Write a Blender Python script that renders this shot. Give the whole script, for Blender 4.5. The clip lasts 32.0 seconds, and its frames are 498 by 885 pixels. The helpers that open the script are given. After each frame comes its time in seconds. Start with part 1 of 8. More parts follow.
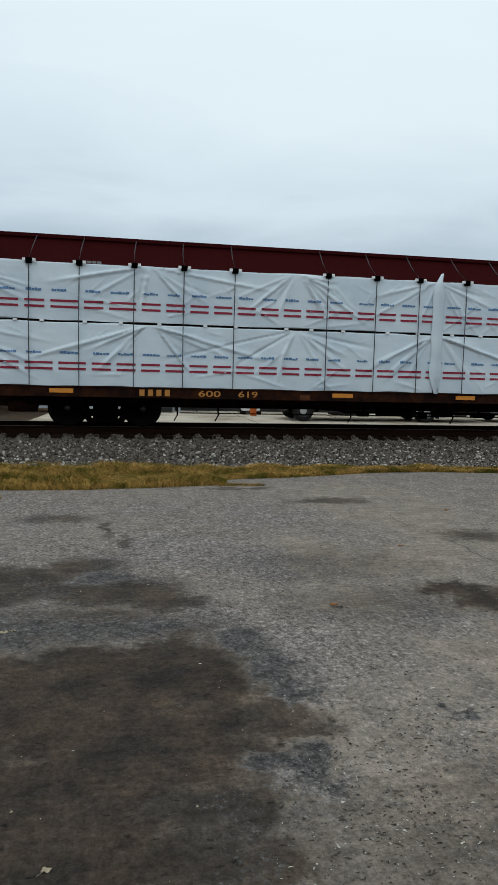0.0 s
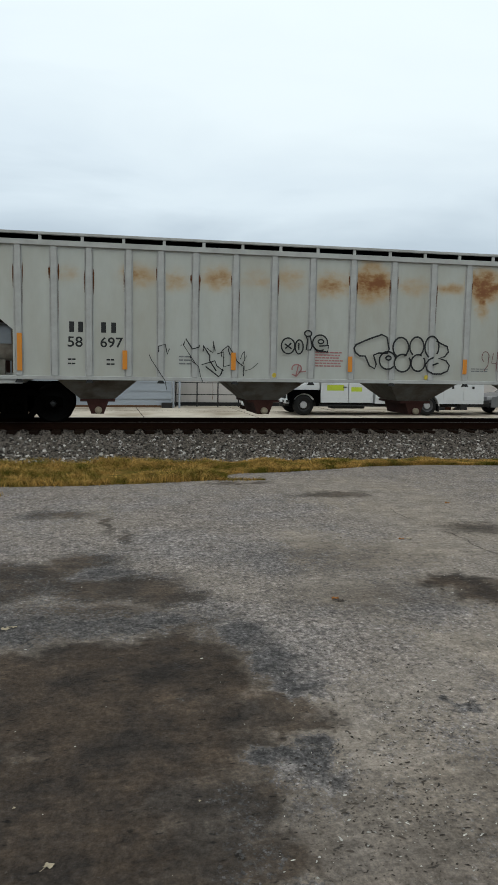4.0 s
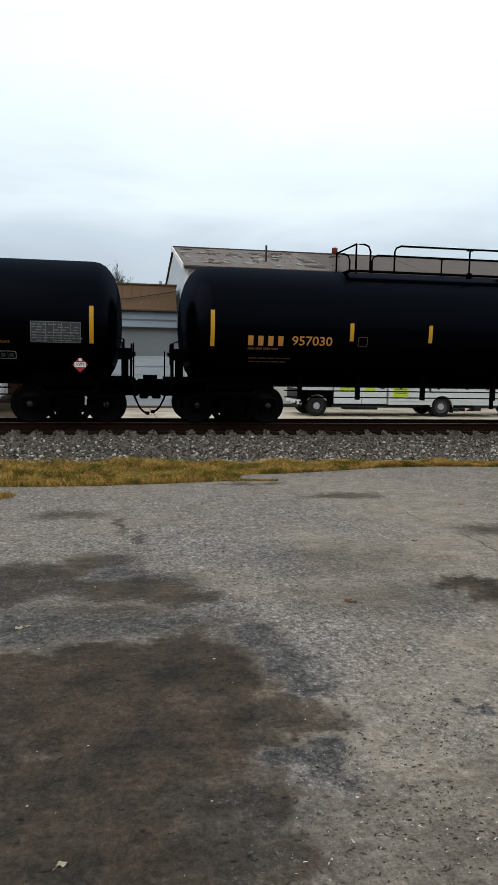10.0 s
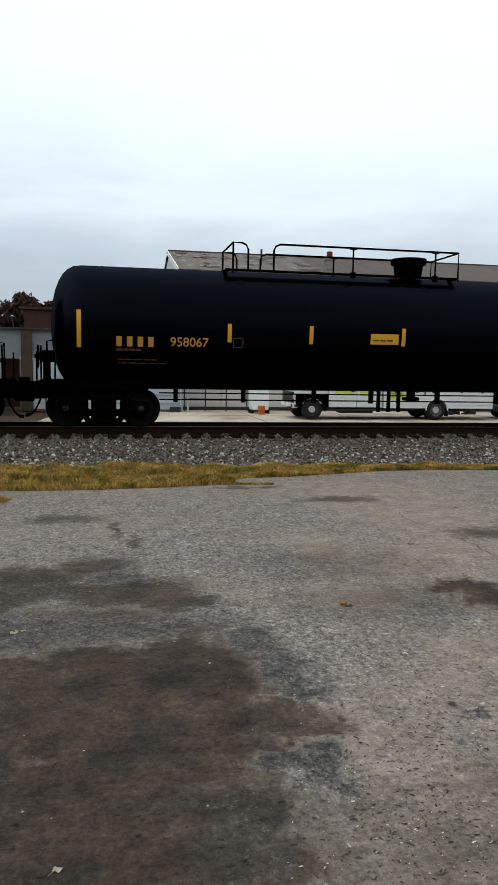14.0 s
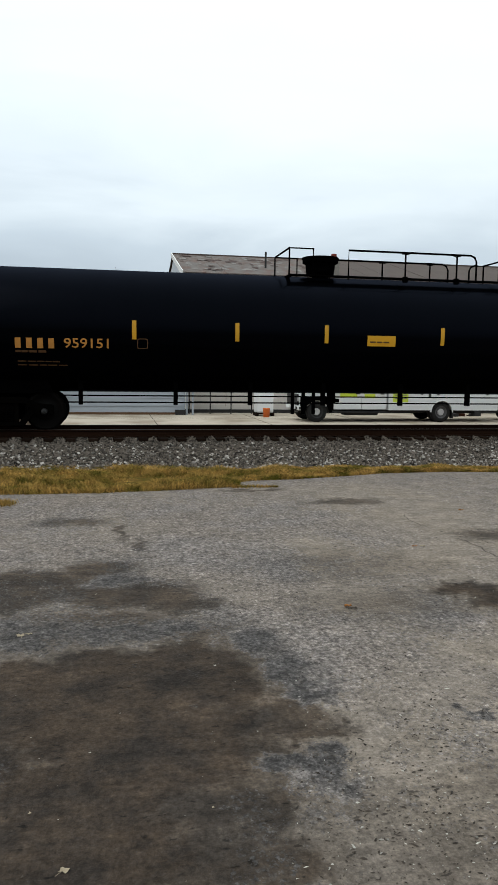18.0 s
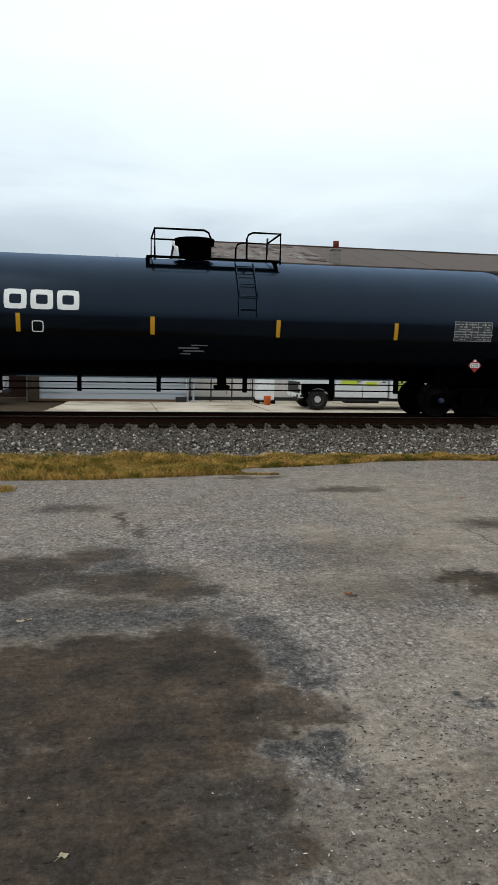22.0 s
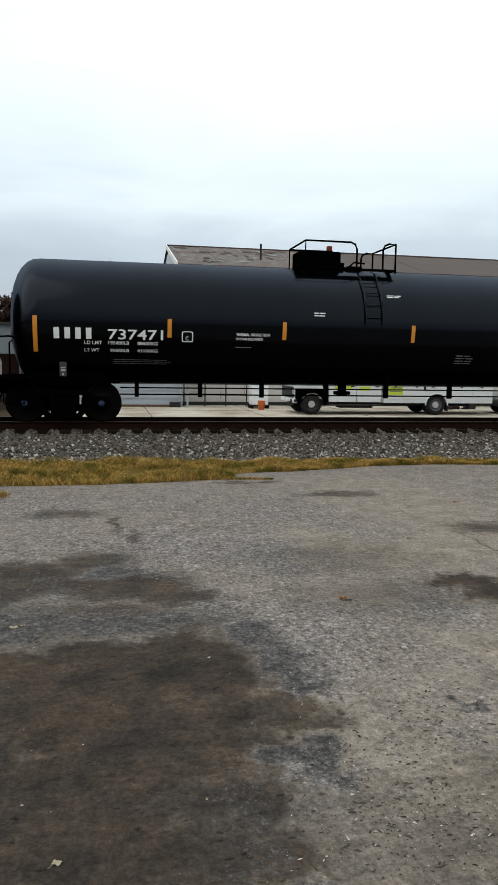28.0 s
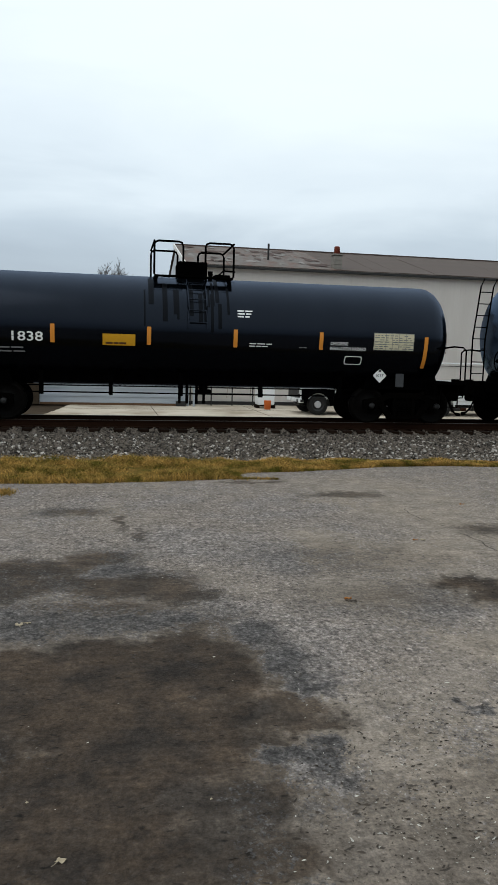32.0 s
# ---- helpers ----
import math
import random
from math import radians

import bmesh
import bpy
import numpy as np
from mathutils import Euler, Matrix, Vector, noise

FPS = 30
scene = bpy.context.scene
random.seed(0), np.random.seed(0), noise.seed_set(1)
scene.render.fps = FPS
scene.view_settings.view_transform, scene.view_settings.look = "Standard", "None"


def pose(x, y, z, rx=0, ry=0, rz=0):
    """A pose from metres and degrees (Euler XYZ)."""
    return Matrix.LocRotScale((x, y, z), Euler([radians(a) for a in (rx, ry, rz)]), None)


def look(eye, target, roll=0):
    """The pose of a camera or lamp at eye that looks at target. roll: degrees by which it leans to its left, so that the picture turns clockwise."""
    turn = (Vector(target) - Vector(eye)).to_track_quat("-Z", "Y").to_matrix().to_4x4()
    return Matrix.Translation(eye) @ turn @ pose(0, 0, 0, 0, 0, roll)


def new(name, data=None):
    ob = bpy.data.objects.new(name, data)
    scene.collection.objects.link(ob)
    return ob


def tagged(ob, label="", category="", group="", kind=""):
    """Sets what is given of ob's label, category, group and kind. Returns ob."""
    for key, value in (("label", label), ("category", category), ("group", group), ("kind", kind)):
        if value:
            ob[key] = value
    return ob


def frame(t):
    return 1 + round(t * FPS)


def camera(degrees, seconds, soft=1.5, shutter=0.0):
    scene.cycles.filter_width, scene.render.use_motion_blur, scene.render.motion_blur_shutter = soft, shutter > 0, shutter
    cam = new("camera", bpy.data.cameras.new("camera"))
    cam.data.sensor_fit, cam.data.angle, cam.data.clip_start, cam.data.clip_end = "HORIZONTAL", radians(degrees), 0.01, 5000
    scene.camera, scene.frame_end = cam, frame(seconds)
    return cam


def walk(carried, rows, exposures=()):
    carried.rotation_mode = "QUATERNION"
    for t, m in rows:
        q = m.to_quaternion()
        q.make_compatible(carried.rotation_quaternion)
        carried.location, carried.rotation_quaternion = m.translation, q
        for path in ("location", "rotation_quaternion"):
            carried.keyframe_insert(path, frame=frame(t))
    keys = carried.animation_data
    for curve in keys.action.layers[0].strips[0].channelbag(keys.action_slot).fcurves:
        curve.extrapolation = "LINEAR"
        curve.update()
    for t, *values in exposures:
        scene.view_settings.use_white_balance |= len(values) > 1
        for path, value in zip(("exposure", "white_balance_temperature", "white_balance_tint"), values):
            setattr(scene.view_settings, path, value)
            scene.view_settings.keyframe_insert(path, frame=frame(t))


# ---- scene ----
cam = camera(37.404, 32.0, soft=1.1)
EXPOSURES = [(0.0, 0.02, 6400, 8), (2.5, 0.05, 6450, 8), (4.0, 0.17, 6560, 9), (6.0, 0.17, 6640, 10), (7.0, 0.33, 6620, 10), (9.0, 0.38, 6650, 10), (13.0, 0.34, 6680, 10), (20.0, 0.34, 6700, 10), (28.0, 0.38, 6720, 10), (30.0, 0.32, 6680, 10), (32.0, 0.24, 6600, 10)]
# seconds, x, y, z, tilt, roll, heading
PATH = [
    (0.0, -0.008, -0.006, 2.021, 84.217, -1.497, -11.515),
    (0.5, 0.000, -0.012, 2.023, 84.406, -1.153, -11.643),
    (1.0, -0.002, -0.014, 2.029, 84.485, -1.156, -11.707),
    (1.5, -0.001, -0.006, 2.021, 84.245, -1.219, -11.635),
    (2.0, 0.000, 0.001, 2.020, 83.940, -1.252, -11.562),
    (2.5, -0.003, 0.007, 2.020, 83.819, -1.264, -11.629),
    (4.5, 0.003, 0.001, 2.018, 83.793, -0.933, -11.493),
    (5.0, 0.004, 0.003, 2.018, 83.727, -1.015, -11.456),
    (5.5, 0.000, -0.000, 2.020, 83.900, -1.050, -11.300),
    (6.0, -0.003, -0.006, 2.026, 84.247, -1.026, -11.361),
    (6.5, 0.001, 0.000, 2.018, 84.077, -1.026, -11.404),
    (7.0, -0.003, 0.002, 2.020, 84.004, -0.967, -11.019),
    (7.5, 0.005, -0.003, 2.023, 83.842, -0.612, -11.095),
    (8.0, 0.003, -0.001, 2.023, 83.744, -0.699, -10.559),
    (8.5, -0.002, 0.005, 2.025, 83.787, -0.907, -10.246),
    (9.0, -0.004, 0.012, 2.021, 83.498, -1.166, -10.264),
    (9.5, 0.004, 0.008, 2.020, 83.651, -1.003, -10.450),
    (10.0, -0.001, 0.003, 2.017, 83.845, -1.035, -10.519),
    (10.5, -0.005, -0.015, 2.028, 84.508, -0.891, -10.608),
    (11.0, -0.007, -0.016, 2.032, 84.289, -0.991, -10.712),
    (11.5, 0.002, -0.005, 2.021, 84.088, -0.852, -11.120),
    (12.0, 0.006, -0.010, 2.023, 83.960, -0.543, -10.927),
    (12.5, -0.001, -0.005, 2.020, 84.100, -0.874, -10.539),
    (13.0, -0.001, -0.012, 2.027, 84.452, -0.814, -10.813),
    (13.5, 0.005, -0.013, 2.027, 84.429, -0.656, -10.813),
    (14.0, -0.001, -0.003, 2.022, 84.122, -0.982, -10.879),
    (14.5, 0.000, -0.010, 2.028, 84.104, -0.914, -10.744),
    (16.5, -0.001, -0.018, 2.029, 84.568, -0.824, -10.545),
    (17.0, 0.002, -0.016, 2.026, 84.533, -0.714, -10.552),
    (17.5, -0.002, -0.009, 2.026, 84.241, -0.921, -10.535),
    (18.0, -0.002, -0.032, 2.032, 84.300, -0.761, -10.508),
    (18.5, 0.002, -0.016, 2.030, 84.510, -0.691, -10.522),
    (19.0, -0.002, -0.016, 2.027, 84.146, -0.915, -10.501),
    (19.5, -0.001, -0.007, 2.020, 83.591, -0.856, -10.479),
    (20.0, 0.004, -0.000, 2.019, 83.320, -0.906, -10.595),
    (20.5, 0.005, -0.000, 2.022, 83.567, -0.863, -10.471),
    (21.0, -0.000, -0.008, 2.028, 83.845, -1.008, -10.524),
    (21.5, -0.005, -0.007, 2.026, 83.669, -1.104, -10.478),
    (22.0, 0.000, -0.000, 2.019, 83.351, -1.050, -10.435),
    (22.5, 0.001, -0.000, 2.022, 83.218, -1.120, -10.419),
    (23.0, 0.001, -0.001, 2.020, 83.545, -0.980, -10.601),
    (23.5, -0.003, -0.005, 2.024, 83.492, -1.068, -10.541),
    (24.0, -0.003, -0.018, 2.023, 83.231, -1.101, -10.327),
    (24.5, 0.001, 0.029, 2.010, 82.938, -1.145, -10.385),
    (26.5, -0.005, 0.011, 2.013, 83.052, -1.079, -10.541),
    (27.0, -0.002, 0.006, 2.016, 83.087, -1.096, -10.386),
    (27.5, -0.005, 0.006, 2.017, 83.129, -1.311, -10.112),
    (28.0, 0.005, -0.000, 2.016, 83.745, -0.909, -10.900),
    (28.5, 0.006, -0.008, 2.026, 83.856, -0.899, -10.859),
    (29.0, 0.004, -0.007, 2.022, 84.135, -0.977, -10.792),
    (29.5, -0.002, -0.014, 2.020, 84.335, -1.164, -10.095),
    (30.0, -0.010, -0.022, 2.027, 84.730, -1.344, -10.355),
    (30.5, -0.008, -0.019, 2.030, 84.703, -1.299, -10.693),
    (31.0, -0.007, -0.010, 2.022, 84.424, -1.376, -10.481),
    (31.5, -0.005, -0.002, 2.020, 83.882, -1.435, -10.411),
    (32.0, -0.004, 0.004, 2.017, 83.713, -1.415, -10.407),
]
# seconds, metres that the train has gone
RUN = [
    (0.0, -0.000), (0.5, 3.022), (1.0, 6.054), (1.5, 9.135), (2.0, 12.150), (2.5, 15.157),
    (4.5, 27.167), (5.0, 30.167), (5.5, 33.157), (6.0, 36.142), (6.5, 39.113), (7.0, 42.046),
    (7.5, 44.990), (8.0, 47.927), (8.5, 50.863), (9.0, 53.779), (9.5, 56.685), (10.0, 59.589),
    (10.5, 62.473), (11.0, 65.374), (11.5, 68.256), (12.0, 71.105), (12.5, 73.971), (13.0, 76.834),
    (13.5, 79.687), (14.0, 82.525), (14.5, 85.345), (16.5, 96.573), (17.0, 99.362), (17.5, 102.136),
    (18.0, 104.872), (18.5, 107.618), (19.0, 110.377), (19.5, 113.121), (20.0, 115.853), (20.5, 118.564),
    (21.0, 121.285), (21.5, 123.997), (22.0, 126.694), (22.5, 129.570), (23.0, 132.257), (23.5, 134.927),
    (24.0, 137.593), (24.5, 140.245), (26.5, 150.770), (27.0, 153.396), (27.5, 156.009), (28.0, 158.607),
    (28.5, 161.199), (29.0, 163.785), (29.5, 166.339), (30.0, 168.896), (30.5, 171.430), (31.0, 173.957),
    (31.5, 176.485), (32.0, 179.009),
]
walk(cam, [(t, pose(x, y, z, a, b, c)) for t, x, y, z, a, b, c in PATH], EXPOSURES)

# ---- world and light: bright overcast ----
world = bpy.data.worlds.new("overcast")
scene.world = world
world.use_nodes = True
wn, wl = world.node_tree.nodes, world.node_tree.links
wn.clear()


def wnode(kind, **values):
    n = wn.new(kind)
    for k, v in values.items():
        n.inputs[k].default_value = v
    return n


w_out = wnode("ShaderNodeOutputWorld")
w_bg = wnode("ShaderNodeBackground", Strength=1.0)
w_sky = wnode("ShaderNodeTexSky")
w_sky.sky_type = "NISHITA"
w_sky.sun_disc = False
w_sky.sun_elevation, w_sky.sun_rotation = radians(42), radians(-60)
w_dim = wnode("ShaderNodeVectorMath")
w_dim.operation = "SCALE"
w_dim.inputs["Scale"].default_value = 0.10
w_co = wnode("ShaderNodeTexCoord")
w_sep = wnode("ShaderNodeSeparateXYZ")
w_map = wnode("ShaderNodeMapping")
w_map.inputs["Scale"].default_value = (1.1, 1.1, 4.2)
w_map.inputs["Rotation"].default_value = (0.0, 0.16, 0.0)
w_noise = wnode("ShaderNodeTexNoise", Scale=2.1, Detail=5.0, Roughness=0.5, Distortion=0.35)
w_ramp = wnode("ShaderNodeValToRGB")
e = w_ramp.color_ramp.elements
e[0].position, e[0].color = 0.0, (0.33, 0.38, 0.44, 1)
e[1].position, e[1].color = 0.62, (0.905, 1.015, 1.06, 1)
for at, col in ((0.085, (0.385, 0.46, 0.535, 1)), (0.165, (0.485, 0.575, 0.655, 1)), (0.25, (0.685, 0.785, 0.855, 1)), (0.36, (0.81, 0.908, 0.952, 1))):
    k = e.new(at)
    k.color = col
w_amp = wnode("ShaderNodeMath")
w_amp.operation = "MULTIPLY_ADD"
w_amp.inputs[1].default_value, w_amp.inputs[2].default_value = 0.30, -0.15
w_add = wnode("ShaderNodeMath")
w_add.operation = "ADD"
w_east = wnode("ShaderNodeMath")
w_east.operation = "MULTIPLY_ADD"
w_east.inputs[1].default_value = 0.15
w_mix = wnode("ShaderNodeMix")
w_mix.data_type = "RGBA"
w_mix.inputs["Factor"].default_value = 0.90
wl.new(w_co.outputs["Generated"], w_sep.inputs[0])
wl.new(w_co.outputs["Generated"], w_map.inputs["Vector"])
wl.new(w_map.outputs[0], w_noise.inputs["Vector"])
wl.new(w_noise.outputs["Fac"], w_amp.inputs[0])
wl.new(w_sep.outputs["X"], w_east.inputs[0])
wl.new(w_sep.outputs["Z"], w_east.inputs[2])
wl.new(w_east.outputs[0], w_add.inputs[0])
wl.new(w_amp.outputs[0], w_add.inputs[1])
wl.new(w_add.outputs[0], w_ramp.inputs[0])
wl.new(w_sky.outputs[0], w_dim.inputs[0])
wl.new(w_dim.outputs[0], w_mix.inputs["A"])
wl.new(w_ramp.outputs[0], w_mix.inputs["B"])
wl.new(w_mix.outputs["Result"], w_bg.inputs["Color"])
wl.new(w_bg.outputs[0], w_out.inputs["Surface"])

sun = new("sun", bpy.data.lights.new("sun", "SUN"))
sun.data.energy, sun.data.angle, sun.data.color = 0.7, radians(70), (1.0, 0.97, 0.92)
sun.matrix_world = look((-20, -12, 21), (0, 0, 0))

# ---- materials ----


def mat(name, base, rough=0.6, metal=0.0, spread=0.25, fine=30.0, broad=1.2, bump=0.15, tint=None, tint_amount=0.5,
        bump_scale=None, coat=0.0, per_piece=0.0, island=0.0, stretch=(1, 1, 1), spec=0.25, reach=0.02, sheen=None):
    """A painted, worn or natural surface: base colour with fine grain, broad stains and relief."""
    m = bpy.data.materials.new(name)
    m.use_nodes = True
    n, l = m.node_tree.nodes, m.node_tree.links
    p = n["Principled BSDF"]
    co = n.new("ShaderNodeTexCoord")
    mp = n.new("ShaderNodeMapping")
    mp.inputs["Scale"].default_value = stretch
    l.new(co.outputs["Object"], mp.inputs["Vector"])
    f = n.new("ShaderNodeTexNoise")
    f.inputs["Scale"].default_value, f.inputs["Detail"].default_value = fine, 4
    b = n.new("ShaderNodeTexNoise")
    b.inputs["Scale"].default_value, b.inputs["Detail"].default_value, b.inputs["Roughness"].default_value = broad, 5, 0.6
    for q in (f, b):
        l.new(mp.outputs[0], q.inputs["Vector"])
    c1 = n.new("ShaderNodeMix")
    c1.data_type = "RGBA"
    c1.inputs["A"].default_value = (*[x * (1 - spread) for x in base], 1)
    c1.inputs["B"].default_value = (*[min(1, x * (1 + spread)) for x in base], 1)
    l.new(f.outputs["Fac"], c1.inputs["Factor"])
    ramp = n.new("ShaderNodeMapRange")
    ramp.inputs["From Min"].default_value, ramp.inputs["From Max"].default_value = 0.42, 0.72
    ramp.inputs["To Max"].default_value = tint_amount
    l.new(b.outputs["Fac"], ramp.inputs["Value"])
    c2 = n.new("ShaderNodeMix")
    c2.data_type = "RGBA"
    c2.inputs["B"].default_value = (*(tint or [x * (1 - spread) for x in base]), 1)
    l.new(ramp.outputs[0], c2.inputs["Factor"])
    l.new(c1.outputs["Result"], c2.inputs["A"])
    colour = c2.outputs["Result"]
    for amount, kind, socket in ((per_piece, "ShaderNodeObjectInfo", "Random"), (island, "ShaderNodeNewGeometry", "Random Per Island")):
        if amount:
            o = n.new(kind)
            r = n.new("ShaderNodeMapRange")
            r.inputs["To Min"].default_value, r.inputs["To Max"].default_value = 1 - amount, 1 + amount
            h = n.new("ShaderNodeVectorMath")
            h.operation = "SCALE"
            l.new(o.outputs[socket], r.inputs["Value"])
            l.new(colour, h.inputs[0])
            l.new(r.outputs[0], h.inputs["Scale"])
            colour = h.outputs[0]
    l.new(colour, p.inputs["Base Color"])
    rr = n.new("ShaderNodeMapRange")
    rr.inputs["To Min"].default_value, rr.inputs["To Max"].default_value = max(0.03, rough - 0.1), min(1, rough + 0.12)
    l.new(b.outputs["Fac"], rr.inputs["Value"])
    l.new(rr.outputs[0], p.inputs["Roughness"])
    p.inputs["Metallic"].default_value = metal
    p.inputs["Specular IOR Level"].default_value = spec
    if sheen:
        p.inputs["Specular Tint"].default_value = (*sheen, 1)
    p.inputs["Coat Weight"].default_value = coat
    p.inputs["Coat Roughness"].default_value = 0.12
    if bump:
        bn = n.new("ShaderNodeBump")
        bn.inputs["Strength"].default_value, bn.inputs["Distance"].default_value = bump, reach
        src = f
        if bump_scale:
            src = n.new("ShaderNodeTexNoise")
            src.inputs["Scale"].default_value, src.inputs["Detail"].default_value = bump_scale, 3
            l.new(mp.outputs[0], src.inputs["Vector"])
        l.new(src.outputs["Fac"], bn.inputs["Height"])
        l.new(bn.outputs[0], p.inputs["Normal"])
    return m


def flat_paint(name, base, rough=0.5, spread=0.12):
    return mat(name, base, rough, spread=spread, fine=60, broad=5, bump=0.03, tint_amount=0.35)


def enamel(name, base, gloss, rough):
    """Dark tank enamel: near-black paint under a weak tinted gloss, dulled by dust in soft streaks."""
    m = bpy.data.materials.new(name)
    m.use_nodes = True
    n, l = m.node_tree.nodes, m.node_tree.links
    n.remove(n["Principled BSDF"])
    co = n.new("ShaderNodeTexCoord")
    mp = n.new("ShaderNodeMapping")
    mp.inputs["Scale"].default_value = (1.0, 0.5, 0.35)
    l.new(co.outputs["Object"], mp.inputs["Vector"])
    streak = n.new("ShaderNodeTexNoise")
    streak.inputs["Scale"].default_value, streak.inputs["Detail"].default_value = 1.6, 5
    fine = n.new("ShaderNodeTexNoise")
    fine.inputs["Scale"].default_value, fine.inputs["Detail"].default_value = 30, 4
    l.new(mp.outputs[0], streak.inputs["Vector"])
    l.new(co.outputs["Object"], fine.inputs["Vector"])
    dust = n.new("ShaderNodeMix")
    dust.data_type = "RGBA"
    dust.inputs["A"].default_value = (*[x * 0.7 for x in base], 1)
    dust.inputs["B"].default_value = (*[x * 1.5 for x in base], 1)
    l.new(fine.outputs["Fac"], dust.inputs["Factor"])
    tone = n.new("ShaderNodeMix")
    tone.data_type = "RGBA"
    tone.inputs["A"].default_value = (*[x * 0.88 for x in gloss], 1)
    tone.inputs["B"].default_value = (*[x * 1.12 for x in gloss], 1)
    l.new(streak.outputs["Fac"], tone.inputs["Factor"])
    # gloss colour itself is raised towards grazing edges, to brighten the tank's rim
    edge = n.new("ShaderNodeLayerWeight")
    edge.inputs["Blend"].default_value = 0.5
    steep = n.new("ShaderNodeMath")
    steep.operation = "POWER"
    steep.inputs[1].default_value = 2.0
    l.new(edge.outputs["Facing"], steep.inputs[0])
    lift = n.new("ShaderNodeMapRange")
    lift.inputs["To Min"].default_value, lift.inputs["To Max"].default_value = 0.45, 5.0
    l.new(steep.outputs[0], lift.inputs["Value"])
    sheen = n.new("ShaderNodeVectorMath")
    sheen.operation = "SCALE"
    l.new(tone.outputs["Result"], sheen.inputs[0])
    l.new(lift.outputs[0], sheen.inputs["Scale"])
    rr = n.new("ShaderNodeMapRange")
    rr.inputs["To Min"].default_value, rr.inputs["To Max"].default_value = rough - 0.06, rough + 0.08
    l.new(streak.outputs["Fac"], rr.inputs["Value"])
    wave = n.new("ShaderNodeTexNoise")
    wave.inputs["Scale"].default_value = 1.4
    l.new(co.outputs["Object"], wave.inputs["Vector"])
    bn = n.new("ShaderNodeBump")
    bn.inputs["Strength"].default_value, bn.inputs["Distance"].default_value = 0.03, 0.02
    l.new(wave.outputs["Fac"], bn.inputs["Height"])
    d = n.new("ShaderNodeBsdfDiffuse")
    g = n.new("ShaderNodeBsdfGlossy")
    l.new(dust.outputs["Result"], d.inputs["Color"])
    l.new(sheen.outputs[0], g.inputs["Color"])
    l.new(rr.outputs[0], g.inputs["Roughness"])
    l.new(bn.outputs[0], g.inputs["Normal"])
    both = n.new("ShaderNodeAddShader")
    l.new(d.outputs[0], both.inputs[0])
    l.new(g.outputs[0], both.inputs[1])
    l.new(both.outputs[0], n["Material Output"].inputs["Surface"])
    return m


